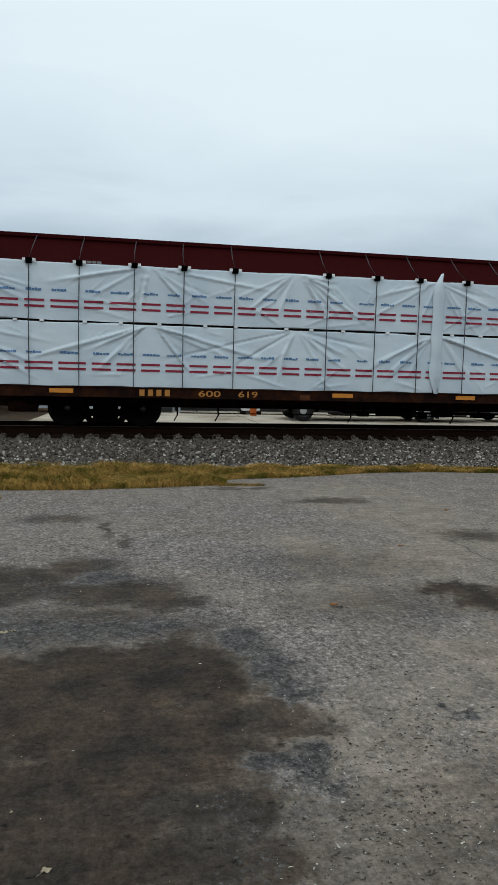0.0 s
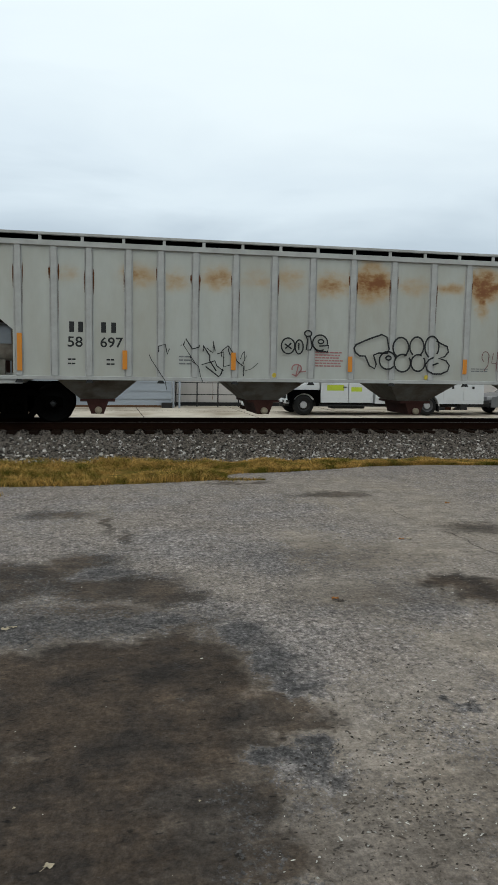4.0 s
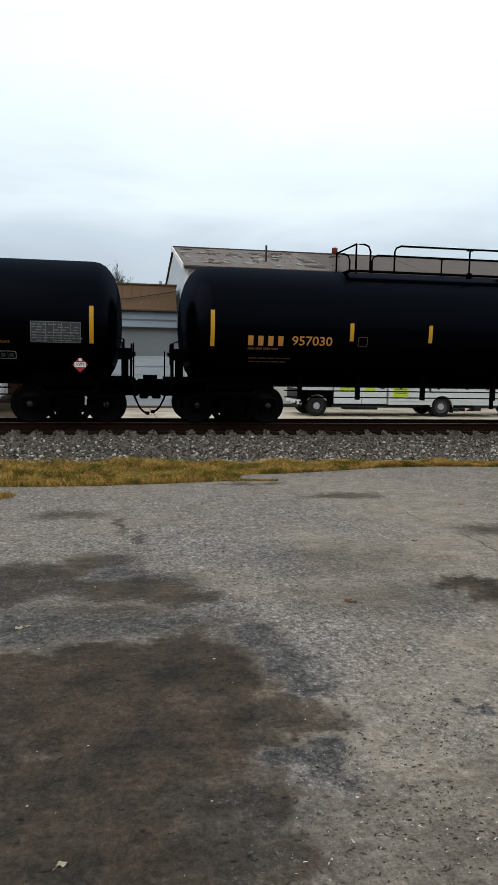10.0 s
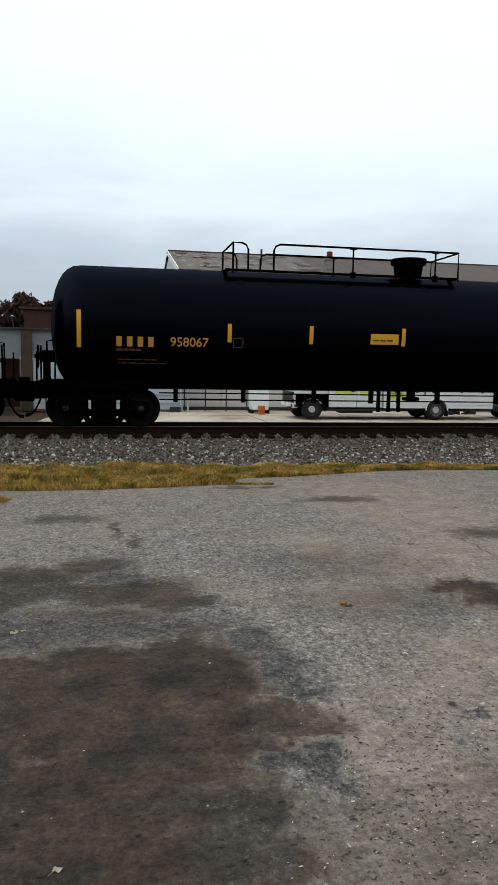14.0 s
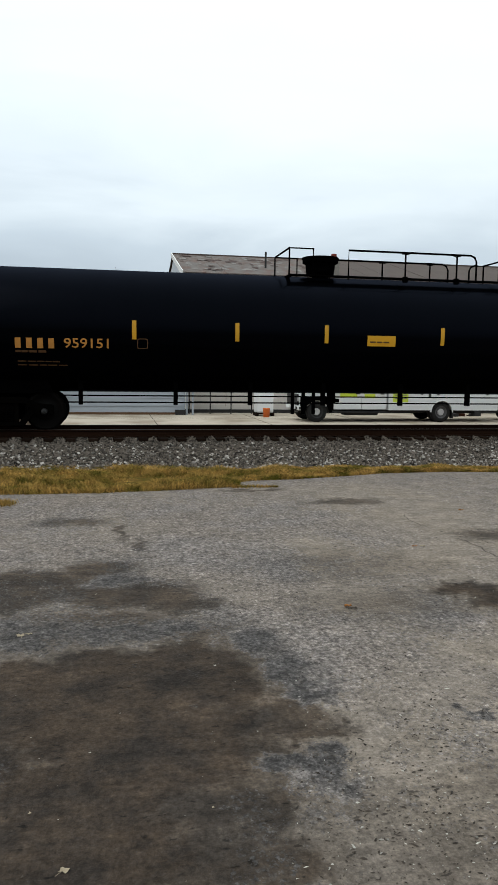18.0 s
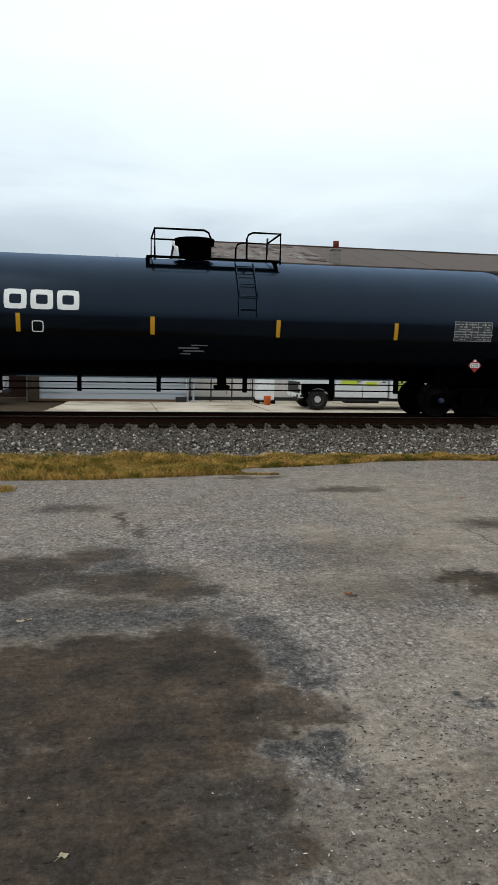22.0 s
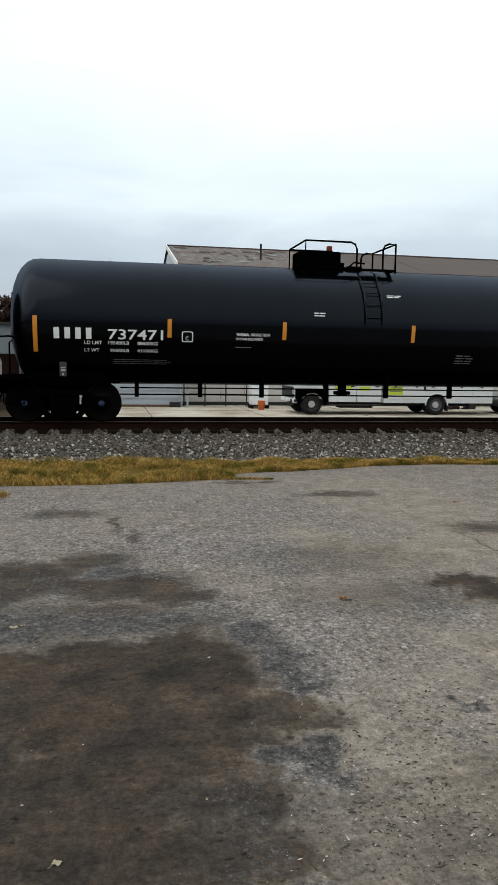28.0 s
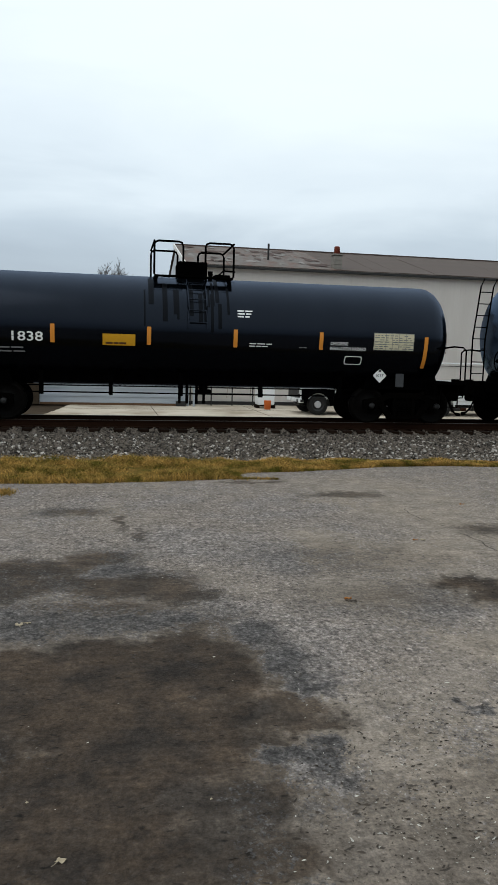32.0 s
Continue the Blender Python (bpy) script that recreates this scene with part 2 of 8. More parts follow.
M = dict(
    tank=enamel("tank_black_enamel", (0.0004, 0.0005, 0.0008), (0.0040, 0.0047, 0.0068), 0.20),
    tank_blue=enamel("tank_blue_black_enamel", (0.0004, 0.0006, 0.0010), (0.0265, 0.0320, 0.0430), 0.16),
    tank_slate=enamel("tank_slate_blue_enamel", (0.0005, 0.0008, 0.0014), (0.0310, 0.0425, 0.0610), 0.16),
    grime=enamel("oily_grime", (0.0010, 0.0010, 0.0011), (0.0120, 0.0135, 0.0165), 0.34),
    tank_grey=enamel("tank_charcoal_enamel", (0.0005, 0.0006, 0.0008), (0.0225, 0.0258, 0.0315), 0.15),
    # near-zero blacks of the running gear also take in deep shade under the cars
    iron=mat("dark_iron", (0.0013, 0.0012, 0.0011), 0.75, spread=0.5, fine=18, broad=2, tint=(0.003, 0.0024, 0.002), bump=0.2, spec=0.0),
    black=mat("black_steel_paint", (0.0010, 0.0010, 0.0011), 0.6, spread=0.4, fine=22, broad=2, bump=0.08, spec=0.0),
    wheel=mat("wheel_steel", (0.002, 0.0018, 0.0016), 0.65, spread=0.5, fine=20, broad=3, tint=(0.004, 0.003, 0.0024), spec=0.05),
    bearing_blue=mat("blue_bearing_cap", (0.012, 0.020, 0.045), 0.5, spread=0.3),
    bearing_grey=mat("grey_bearing_cap", (0.007, 0.007, 0.007), 0.5, spread=0.3),
    yellow=flat_paint("yellow_reflective_sheet", (0.50, 0.25, 0.014), 0.35),
    orange=flat_paint("orange_reflective_sheet", (0.60, 0.22, 0.03), 0.35),
    plate_yellow=flat_paint("yellow_plate", (0.54, 0.27, 0.012), 0.45),
    mark_orange=flat_paint("orange_stencil_paint", (0.43, 0.185, 0.038), 0.6),
    mark_dull=flat_paint("dull_orange_stencil_paint", (0.075, 0.034, 0.012), 0.7),
    mark_grey=flat_paint("grey_stencil_paint", (0.16, 0.16, 0.16), 0.7),
    mark_white=flat_paint("white_stencil_paint", (0.72, 0.72, 0.7), 0.6),
    mark_black=flat_paint("black_stencil_paint", (0.02, 0.02, 0.02), 0.6),
    red=flat_paint("red_placard", (0.30, 0.022, 0.022), 0.5),
    mark_pale=flat_paint("pale_stencil_paint", (0.30, 0.30, 0.30), 0.7),
    mark_mid=flat_paint("faded_orange_stencil_paint", (0.17, 0.066, 0.012), 0.7),
    label_grey=mat("grey_data_sheet", (0.042, 0.044, 0.047), 0.5, spread=0.3, fine=40),
    label_cream=mat("cream_data_sheet", (0.55, 0.5, 0.34), 0.6, spread=0.2, fine=40),
    maroon=mat("maroon_steel_paint", (0.032, 0.0026, 0.003), 0.7, spread=0.3, fine=12, broad=1.5, tint=(0.026, 0.003, 0.003), bump=0.08, spec=0.04),
    sill=mat("rusty_brown_sill_paint", (0.0085, 0.0030, 0.0022), 0.75, spread=0.6, fine=12, broad=3.2, tint=(0.075, 0.022, 0.006), bump=0.15, spec=0.08),
    wrap=mat("white_plastic_wrap", (0.60, 0.665, 0.71), 0.30, spread=0.06, fine=3, broad=0.7, bump=0.45, bump_scale=2.2, tint=(0.47, 0.55, 0.62), tint_amount=0.9, stretch=(1.0, 1, 1.6), reach=0.03, spec=0.35),
    wrap_red=flat_paint("red_wrap_print", (0.26, 0.018, 0.04), 0.5),
    wrap_blue=flat_paint("blue_wrap_print", (0.10, 0.20, 0.36), 0.5, 0.5),
    cable=mat("steel_cable", (0.05, 0.05, 0.055), 0.5, metal=0.4),
    white_clip=flat_paint("white_plastic_clip", (0.75, 0.75, 0.75), 0.5),
    rail=mat("rail_rust", (0.014, 0.0065, 0.0038), 0.85, metal=0.0, spread=0.4, fine=25, broad=3, bump=0.2, spec=0.03),
    rail_head=mat("worn_rail_head", (0.05, 0.046, 0.042), 0.5, metal=0.6, spread=0.2),
    tie=mat("weathered_tie_wood", (0.014, 0.0085, 0.006), 0.95, spread=0.45, fine=14, broad=3, bump=0.4, stretch=(4, 0.6, 4), per_piece=0.3, spec=0.03),
    ballast=mat("ballast_stone", (0.084, 0.071, 0.059), 0.9, spread=0.35, fine=40, broad=1.0, bump=0.3, tint=(0.066, 0.057, 0.049), island=0.9, spec=0.1),
    ballast_pale=mat("pale_ballast_stone", (0.29, 0.27, 0.245), 0.9, spread=0.25, fine=40, broad=1.0, bump=0.3, island=0.65, spec=0.1),
    ballast_brown=mat("dark_brown_ballast", (0.015, 0.0095, 0.0068), 0.9, spread=0.35, fine=40, broad=1.0, bump=0.3, tint=(0.010, 0.0065, 0.005), island=0.7, spec=0.05),
    ballast_bed=mat("ballast_bed", (0.028, 0.024, 0.020), 0.95, spread=0.5, fine=30, broad=2, bump=0.9),
    concrete=mat("concrete_slab", (0.50, 0.44, 0.36), 0.85, spread=0.15, fine=14, broad=0.5, bump=0.1, tint=(0.26, 0.21, 0.155), tint_amount=1.1, spec=0.08),
    soil=mat("brown_soil", (0.06, 0.044, 0.031), 0.95, spread=0.4, fine=14, broad=1.0, bump=0.6, spec=0.02),
    grass=mat("dry_grass", (0.34, 0.205, 0.058), 0.85, spread=0.45, fine=5, broad=2.1, bump=0.0, tint=(0.088, 0.078, 0.012), tint_amount=1.5, island=0.7, spec=0.05),
    thatch=mat("grass_thatch", (0.16, 0.098, 0.028), 0.95, spread=0.6, fine=16, broad=2.1, bump=0.8, tint=(0.050, 0.046, 0.008), tint_amount=1.5, stretch=(1, 2.5, 1), spec=0.02),
    siding=mat("white_siding", (0.315, 0.348, 0.385), 0.6, spread=0.08, fine=6, broad=0.7, bump=0.05, tint=(0.27, 0.30, 0.335), tint_amount=0.7, stretch=(0.5, 1, 2)),
    siding_grey=mat("grey_siding", (0.145, 0.158, 0.170), 0.65, spread=0.1, fine=6, broad=0.7, bump=0.05, tint=(0.115, 0.123, 0.130)),
    wall=mat("stained_metal_cladding", (0.485, 0.453, 0.425), 0.6, spread=0.06, fine=9, broad=0.55, bump=0.06, tint=(0.42, 0.385, 0.355), tint_amount=0.7, stretch=(2.2, 2.2, 0.25)),
    gable=mat("blue_grey_cladding", (0.48, 0.53, 0.575), 0.6, spread=0.08, fine=8, broad=0.6, bump=0.05),
    roof=mat("rusted_roof_sheet", (0.120, 0.104, 0.094), 0.75, spread=0.50, fine=5, broad=0.9, bump=0.2, tint=(0.120, 0.054, 0.036), tint_amount=1.0, stretch=(1, 0.5, 1)),
    roof_brown=mat("brown_roof", (0.070, 0.049, 0.040), 0.75, spread=0.25, fine=8, broad=0.6, bump=0.15, tint=(0.07, 0.055, 0.05)),
    mansard=mat("brown_metal_mansard", (0.098, 0.052, 0.025), 0.7, spread=0.2, fine=6, broad=0.8, bump=0.1, tint=(0.11, 0.06, 0.035)),
    patch=mat("pale_roof_patch", (0.19, 0.172, 0.160), 0.7, spread=0.4, fine=8, broad=3, bump=0.1),
    brick=mat("brick_red", (0.044, 0.020, 0.014), 0.85, spread=0.3, fine=20, broad=4, bump=0.3),
    stone_block=mat("chimney_block", (0.20, 0.185, 0.165), 0.9, spread=0.25, fine=20, broad=3, bump=0.3),
    pot=mat("clay_pot", (0.17, 0.035, 0.02), 0.7, spread=0.25),
    truck_white=mat("white_vehicle_paint", (0.62, 0.64, 0.65), 0.28, spread=0.04, fine=10, broad=2, bump=0.0, coat=0.5),
    car_grey=mat("grey_vehicle_paint", (0.14, 0.145, 0.15), 0.3, spread=0.08, coat=0.5, bump=0.0),
    car_red=mat("dark_red_vehicle_paint", (0.12, 0.02, 0.02), 0.3, spread=0.08, coat=0.5, bump=0.0),
    lime=flat_paint("yellow_green_decal", (0.50, 0.60, 0.06), 0.4),
    tyre=mat("tyre_rubber", (0.014, 0.014, 0.014), 0.85, spread=0.2),
    rim=mat("steel_rim", (0.075, 0.075, 0.078), 0.5, metal=0.3, spread=0.1),
    hub_white=mat("pale_hub_paint", (0.42, 0.42, 0.43), 0.5, spread=0.2),
    trim=mat("black_trim", (0.02, 0.02, 0.02), 0.6, spread=0.2),
    plastic_white=mat("white_plastic", (0.70, 0.72, 0.73), 0.45, spread=0.05),
    plastic_orange=flat_paint("orange_plastic", (0.62, 0.14, 0.03), 0.5),
    lamp_red=flat_paint("red_lamp_lens", (0.45, 0.03, 0.02), 0.2),
    twig=mat("grey_twig", (0.10, 0.09, 0.083), 0.9, spread=0.2, fine=20, spec=0.05),
    bark=mat("bark", (0.10, 0.085, 0.075), 0.9, spread=0.3, fine=20),
    leaf_red=mat("autumn_foliage", (0.045, 0.020, 0.014), 0.8, spread=0.4, fine=3, broad=0.4, bump=0, tint=(0.05, 0.035, 0.022), island=0.5),
    leaf_dry=mat("dry_leaf", (0.30, 0.12, 0.03), 0.8, spread=0.4, fine=40, bump=0.1),
    leaf_pale=mat("pale_dry_leaf", (0.36, 0.30, 0.21), 0.8, spread=0.2, fine=40, bump=0.1),
    pebble=mat("pale_pebble", (0.36, 0.34, 0.30), 0.9, spread=0.3, fine=60, island=0.5),
    chip=mat("dark_chip", (0.05, 0.04, 0.032), 0.9, spread=0.3, fine=60, island=0.5),
)


def glass_material():
    m = bpy.data.materials.new("vehicle_glass")
    m.use_nodes = True
    p = m.node_tree.nodes["Principled BSDF"]
    p.inputs["Base Color"].default_value = (0.03, 0.045, 0.05, 1)
    p.inputs["Roughness"].default_value = 0.05
    p.inputs["Transmission Weight"].default_value = 0.6
    return m


M["glass"] = glass_material()


RUST = [(-6.9, 3.40, 0.26, 0.16, 0.5), (-5.3, 3.42, 0.30, 0.20, 0.8), (-4.4, 3.36, 0.26, 0.18, 0.7), (-3.4, 3.44, 0.34, 0.20, 0.8), (-2.45, 3.46, 0.30, 0.16, 0.55), (-1.62, 3.50, 0.30, 0.20, 0.6),
        (-0.52, 3.40, 0.40, 0.22, 0.85), (0.46, 3.47, 0.42, 0.30, 1.25), (0.50, 3.86, 0.22, 0.16, 0.75), (1.62, 3.42, 0.34, 0.16, 0.7), (2.62, 3.40, 0.36, 0.11, 0.75), (3.52, 3.50, 0.36, 0.30, 1.3),
        (3.50, 3.14, 0.13, 0.34, 1.0), (4.42, 3.42, 0.30, 0.15, 0.9), (5.26, 3.40, 0.40, 0.26, 1.0), (6.10, 3.42, 0.34, 0.13, 0.8), (6.85, 3.46, 0.22, 0.32, 0.75), (7.62, 3.42, 0.20, 0.22, 0.8), (8.35, 3.40, 0.24, 0.20, 0.85)]


def hopper_material():
    """Light grey paint with a bloom of rust on each panel, orange at the rim and dark in the middle."""
    m = mat("grey_hopper_paint", (0.408, 0.415, 0.375), 0.6, spread=0.08, fine=7, broad=0.8, bump=0.06, tint=(0.345, 0.330, 0.275), tint_amount=0.9, stretch=(1, 1, 0.4))
    n, l = m.node_tree.nodes, m.node_tree.links
    p = n["Principled BSDF"]
    old = p.inputs["Base Color"].links[0].from_socket
    co = n.new("ShaderNodeTexCoord")

    def vec(kind, a, b):
        q = n.new("ShaderNodeVectorMath")
        q.operation = kind
        for k, x in enumerate((a, b)):
            if isinstance(x, tuple):
                q.inputs[k].default_value = x
            else:
                l.new(x, q.inputs[k])
        return q

    def num(kind, a, b):
        q = n.new("ShaderNodeMath")
        q.operation = kind
        for k, x in enumerate((a, b)):
            if isinstance(x, (int, float)):
                q.inputs[k].default_value = x
            else:
                l.new(x, q.inputs[k])
        return q.outputs[0]

    def ramp(src, a, b, lo=0.0, hi=1.0):
        q = n.new("ShaderNodeMapRange")
        q.interpolation_type = "SMOOTHSTEP"
        for k, v in (("From Min", a), ("From Max", b), ("To Min", lo), ("To Max", hi)):
            q.inputs[k].default_value = v
        l.new(src, q.inputs["Value"])
        return q.outputs[0]
    rag = n.new("ShaderNodeTexNoise")
    rag.inputs["Scale"].default_value, rag.inputs["Detail"].default_value, rag.inputs["Roughness"].default_value = 3.6, 3, 0.55
    l.new(co.outputs["Object"], rag.inputs["Vector"])
    shift = vec("MULTIPLY", vec("SUBTRACT", rag.outputs["Color"], (0.5, 0.5, 0.5)).outputs[0], (0.40, 0.0, 0.20))
    here = vec("ADD", co.outputs["Object"], shift.outputs[0]).outputs[0]
    total = None
    for x, z, rx, rz, k in RUST:
        d = vec("MULTIPLY", vec("SUBTRACT", here, (x, 0.0, z)).outputs[0], (1 / rx, 0.0, 1 / rz))
        ln = n.new("ShaderNodeVectorMath")
        ln.operation = "LENGTH"
        l.new(d.outputs[0], ln.inputs[0])
        q = ramp(ln.outputs["Value"], 2.6, 0.0, 0.0, k)
        total = q if total is None else num("MAXIMUM", total, q)
    grain = n.new("ShaderNodeTexNoise")
    grain.inputs["Scale"].default_value, grain.inputs["Detail"].default_value, grain.inputs["Roughness"].default_value = 3.2, 4, 0.6
    mp = n.new("ShaderNodeMapping")
    mp.inputs["Scale"].default_value = (0.8, 1.0, 1.3)
    l.new(co.outputs["Object"], mp.inputs["Vector"])
    l.new(mp.outputs[0], grain.inputs["Vector"])
    amount = num("MULTIPLY", total, ramp(grain.outputs["Fac"], 0.30, 0.70, 0.60, 1.12))
    mix = n.new("ShaderNodeMix")
    mix.data_type = "RGBA"
    tone = n.new("ShaderNodeMix")
    tone.data_type = "RGBA"
    tone.inputs["A"].default_value, tone.inputs["B"].default_value = (0.40, 0.235, 0.072, 1), (0.175, 0.055, 0.009, 1)
    l.new(ramp(amount, 0.45, 1.15, 0.0, 1.0), tone.inputs["Factor"])
    l.new(tone.outputs["Result"], mix.inputs["B"])
    l.new(ramp(amount, 0.02, 1.0, 0.0, 0.95), mix.inputs["Factor"])
    l.new(old, mix.inputs["A"])
    l.new(mix.outputs["Result"], p.inputs["Base Color"])
    return m


M["hopper"] = hopper_material()
M["hopper_plain"] = mat("grey_hopper_frame_paint", (0.390, 0.388, 0.366), 0.6, spread=0.12, fine=10, broad=1.5, bump=0.06, tint=(0.25, 0.245, 0.225), tint_amount=0.7)
M["scrawl_dark"] = mat("dark_red_spray_paint", (0.15, 0.062, 0.060), 0.7, spread=0.4, fine=30)
M["pink"] = mat("faded_pink_spray_paint", (0.36, 0.17, 0.16), 0.7, spread=0.4, fine=30)
M["hopper_chute"] = mat("rust_dusted_chute_paint", (0.31, 0.29, 0.24), 0.75, spread=0.25, fine=8, broad=1.8, tint=(0.11, 0.06, 0.035), tint_amount=0.8)
# darker version of the hopper grey, with the sloping underside's shade in its colour
M["hopper_shaded"] = mat("shaded_grey_slope_sheet", (0.12, 0.12, 0.11), 0.75, spread=0.2, fine=10, broad=1.5, tint=(0.07, 0.065, 0.055))
M["lemon"] = mat("faded_yellow_paint", (0.50, 0.38, 0.05), 0.7, spread=0.3, fine=20)
M["roof_stain"] = mat("dark_roof_stain", (0.060, 0.034, 0.028), 0.8, spread=0.3, fine=8, broad=3)
M["rust"] = mat("rust_streak", (0.095, 0.032, 0.009), 0.85, spread=0.4, fine=12, broad=3)
M["outlet"] = mat("rusty_outlet_gate", (0.06, 0.022, 0.016), 0.8, spread=0.4)


def asphalt_material():
    """Worn asphalt: pale grit, brown dirt, and dark oily patches with ragged rims."""
    m = bpy.data.materials.new("worn_asphalt")
    m.use_nodes = True
    n, l = m.node_tree.nodes, m.node_tree.links
    p = n["Principled BSDF"]
    co = n.new("ShaderNodeTexCoord")
    pos = co.outputs["Object"]

    def tex(scale, detail, rough=0.6, off=(0, 0, 0), stretch=(1, 1, 1)):
        mp = n.new("ShaderNodeMapping")
        mp.inputs["Location"].default_value, mp.inputs["Scale"].default_value = off, stretch
        l.new(pos, mp.inputs["Vector"])
        t = n.new("ShaderNodeTexNoise")
        t.inputs["Scale"].default_value, t.inputs["Detail"].default_value, t.inputs["Roughness"].default_value = scale, detail, rough
        l.new(mp.outputs[0], t.inputs["Vector"])
        return t.outputs["Fac"]

    def rng(src, a, b, lo=0.0, hi=1.0, smooth=True):
        r = n.new("ShaderNodeMapRange")
        r.interpolation_type = "SMOOTHSTEP" if smooth else "LINEAR"
        for k, v in (("From Min", a), ("From Max", b), ("To Min", lo), ("To Max", hi)):
            r.inputs[k].default_value = v
        l.new(src, r.inputs["Value"])
        return r.outputs[0]

    def op(kind, a, b):
        q = n.new("ShaderNodeMath")
        q.operation = kind
        for i, x in enumerate((a, b)):
            if isinstance(x, (int, float)):
                q.inputs[i].default_value = x
            else:
                l.new(x, q.inputs[i])
        return q.outputs[0]

    def mix(fac, a, b):
        q = n.new("ShaderNodeMix")
        q.data_type = "RGBA"
        for k, x in (("Factor", fac), ("A", a), ("B", b)):
            if isinstance(x, tuple):
                q.inputs[k].default_value = (*x, 1)
            elif isinstance(x, (int, float)):
                q.inputs[k].default_value = x
            else:
                l.new(x, q.inputs[k])
        return q.outputs["Result"]

    # ragged rims: the place is shifted by noise before each patch is drawn
    warp = n.new("ShaderNodeTexNoise")
    warp.inputs["Scale"].default_value, warp.inputs["Detail"].default_value = 2.2, 5
    l.new(pos, warp.inputs["Vector"])
    sub = n.new("ShaderNodeVectorMath")
    sub.operation = "MULTIPLY_ADD"
    sub.inputs[1].default_value = (0.50, 0.62, 0)
    l.new(warp.outputs["Color"], sub.inputs[0])
    sub.inputs[2].default_value = (-0.25, -0.31, 0)
    moved = n.new("ShaderNodeVectorMath")
    moved.operation = "ADD"
    l.new(pos, moved.inputs[0])
    l.new(sub.outputs[0], moved.inputs[1])

    rough_rim = n.new("ShaderNodeTexNoise")
    rough_rim.inputs["Scale"].default_value, rough_rim.inputs["Detail"].default_value = 9.0, 5
    l.new(pos, rough_rim.inputs["Vector"])
    shift = n.new("ShaderNodeVectorMath")
    shift.operation = "MULTIPLY_ADD"
    shift.inputs[1].default_value, shift.inputs[2].default_value = (0.34, 0.44, 0), (-0.17, -0.22, 0)
    l.new(rough_rim.outputs["Color"], shift.inputs[0])
    total = n.new("ShaderNodeVectorMath")
    total.operation = "ADD"
    l.new(moved.outputs[0], total.inputs[0])
    l.new(shift.outputs[0], total.inputs[1])
    moved = total

    def patch(x, y, rx, ry, soft=0.45):
        mp = n.new("ShaderNodeVectorMath")
        mp.operation = "SUBTRACT"
        mp.inputs[1].default_value = (x, y, 0)
        l.new(moved.outputs[0], mp.inputs[0])
        sc = n.new("ShaderNodeVectorMath")
        sc.operation = "MULTIPLY"
        sc.inputs[1].default_value = (1 / rx, 1 / ry, 0)
        l.new(mp.outputs[0], sc.inputs[0])
        ln = n.new("ShaderNodeVectorMath")
        ln.operation = "LENGTH"
        l.new(sc.outputs[0], ln.inputs[0])
        return rng(ln.outputs["Value"], 1 + soft * 0.62, max(0.05, 1 - soft * 0.62), 0, 1)

    def group(rows):
        out = None
        for r in rows:
            q = patch(*r)
            out = q if out is None else op("MAXIMUM", out, q)
        return out

    dark = group([
                  (-0.24, 4.80, 0.78, 0.55, 0.6), (0.20, 4.45, 0.62, 0.50), (0.10, 3.62, 0.60, 0.50), (0.52, 4.96, 0.47, 0.42, 0.6), (0.72, 4.50, 0.34, 0.46, 0.7), (0.66, 4.02, 0.34, 0.24, 0.8),
                  (0.02, 4.08, 0.75, 0.47), (-0.58, 4.47, 0.39, 0.84), (0.31, 3.76, 0.44, 0.35), (-0.12, 3.38, 0.60, 0.42),
                  (-0.17, 2.85, 0.60, 0.40), (-0.7, 3.2, 0.5, 0.8), (-0.2, 2.2, 0.9, 0.5),
                  (3.30, 6.20, 0.42, 0.24, 0.7), (3.45, 5.90, 0.36, 0.34, 0.8), (4.0, 5.85, 0.7, 0.4, 0.7)])
    faint = group([(-0.30, 5.62, 0.95, 0.50, 0.7), (0.55, 5.50, 0.45, 0.30, 0.9), (-0.75, 7.05, 0.60, 0.45, 0.8), (-0.14, 7.28, 0.44, 0.50, 0.8), (-0.62, 6.70, 0.60, 0.46, 0.7), (0.10, 6.48, 0.68, 0.44, 0.6), (0.60, 6.12, 0.40, 0.26, 0.8), (-0.85, 6.35, 0.35, 0.36, 0.8), (0.98, 5.05, 0.26, 0.40, 0.9), (1.05, 4.68, 0.22, 0.40, 0.9),
                   (0.90, 3.98, 0.38, 0.23, 0.7), (0.76, 3.64, 0.34, 0.24, 0.8), (1.12, 3.80, 0.24, 0.10, 0.9), (0.34, 3.21, 0.33, 0.42, 0.8), (0.62, 3.10, 0.25, 0.34, 0.8),
                   (0.42, 2.70, 0.36, 0.36, 0.8), (0.66, 2.72, 0.22, 0.24, 0.9)])
    stain = group([(-0.50, 9.72, 0.50, 0.26, 0.9), (3.49, 10.78, 0.60, 0.26, 0.9), (0.10, 9.15, 0.06, 0.45, 0.9), (0.30, 8.35, 0.06, 0.40, 0.9), (2.3, 12.02, 0.55, 0.12, 0.9), (4.6, 8.3, 0.4, 0.3, 1.0)])
    # soft dark patches that paint a vignette-like loss of light into the lot
    dimming = group([(1.05, 2.65, 0.55, 0.50, 1.2), (1.6, 2.6, 0.7, 0.40, 1.2), (1.95, 3.05, 0.45, 0.30, 1.2), (0.9, 3.05, 0.5, 0.4, 1.2), (2.6, 5.9, 1.0, 0.5, 1.2), (2.3, 7.2, 0.9, 0.6, 1.3)])
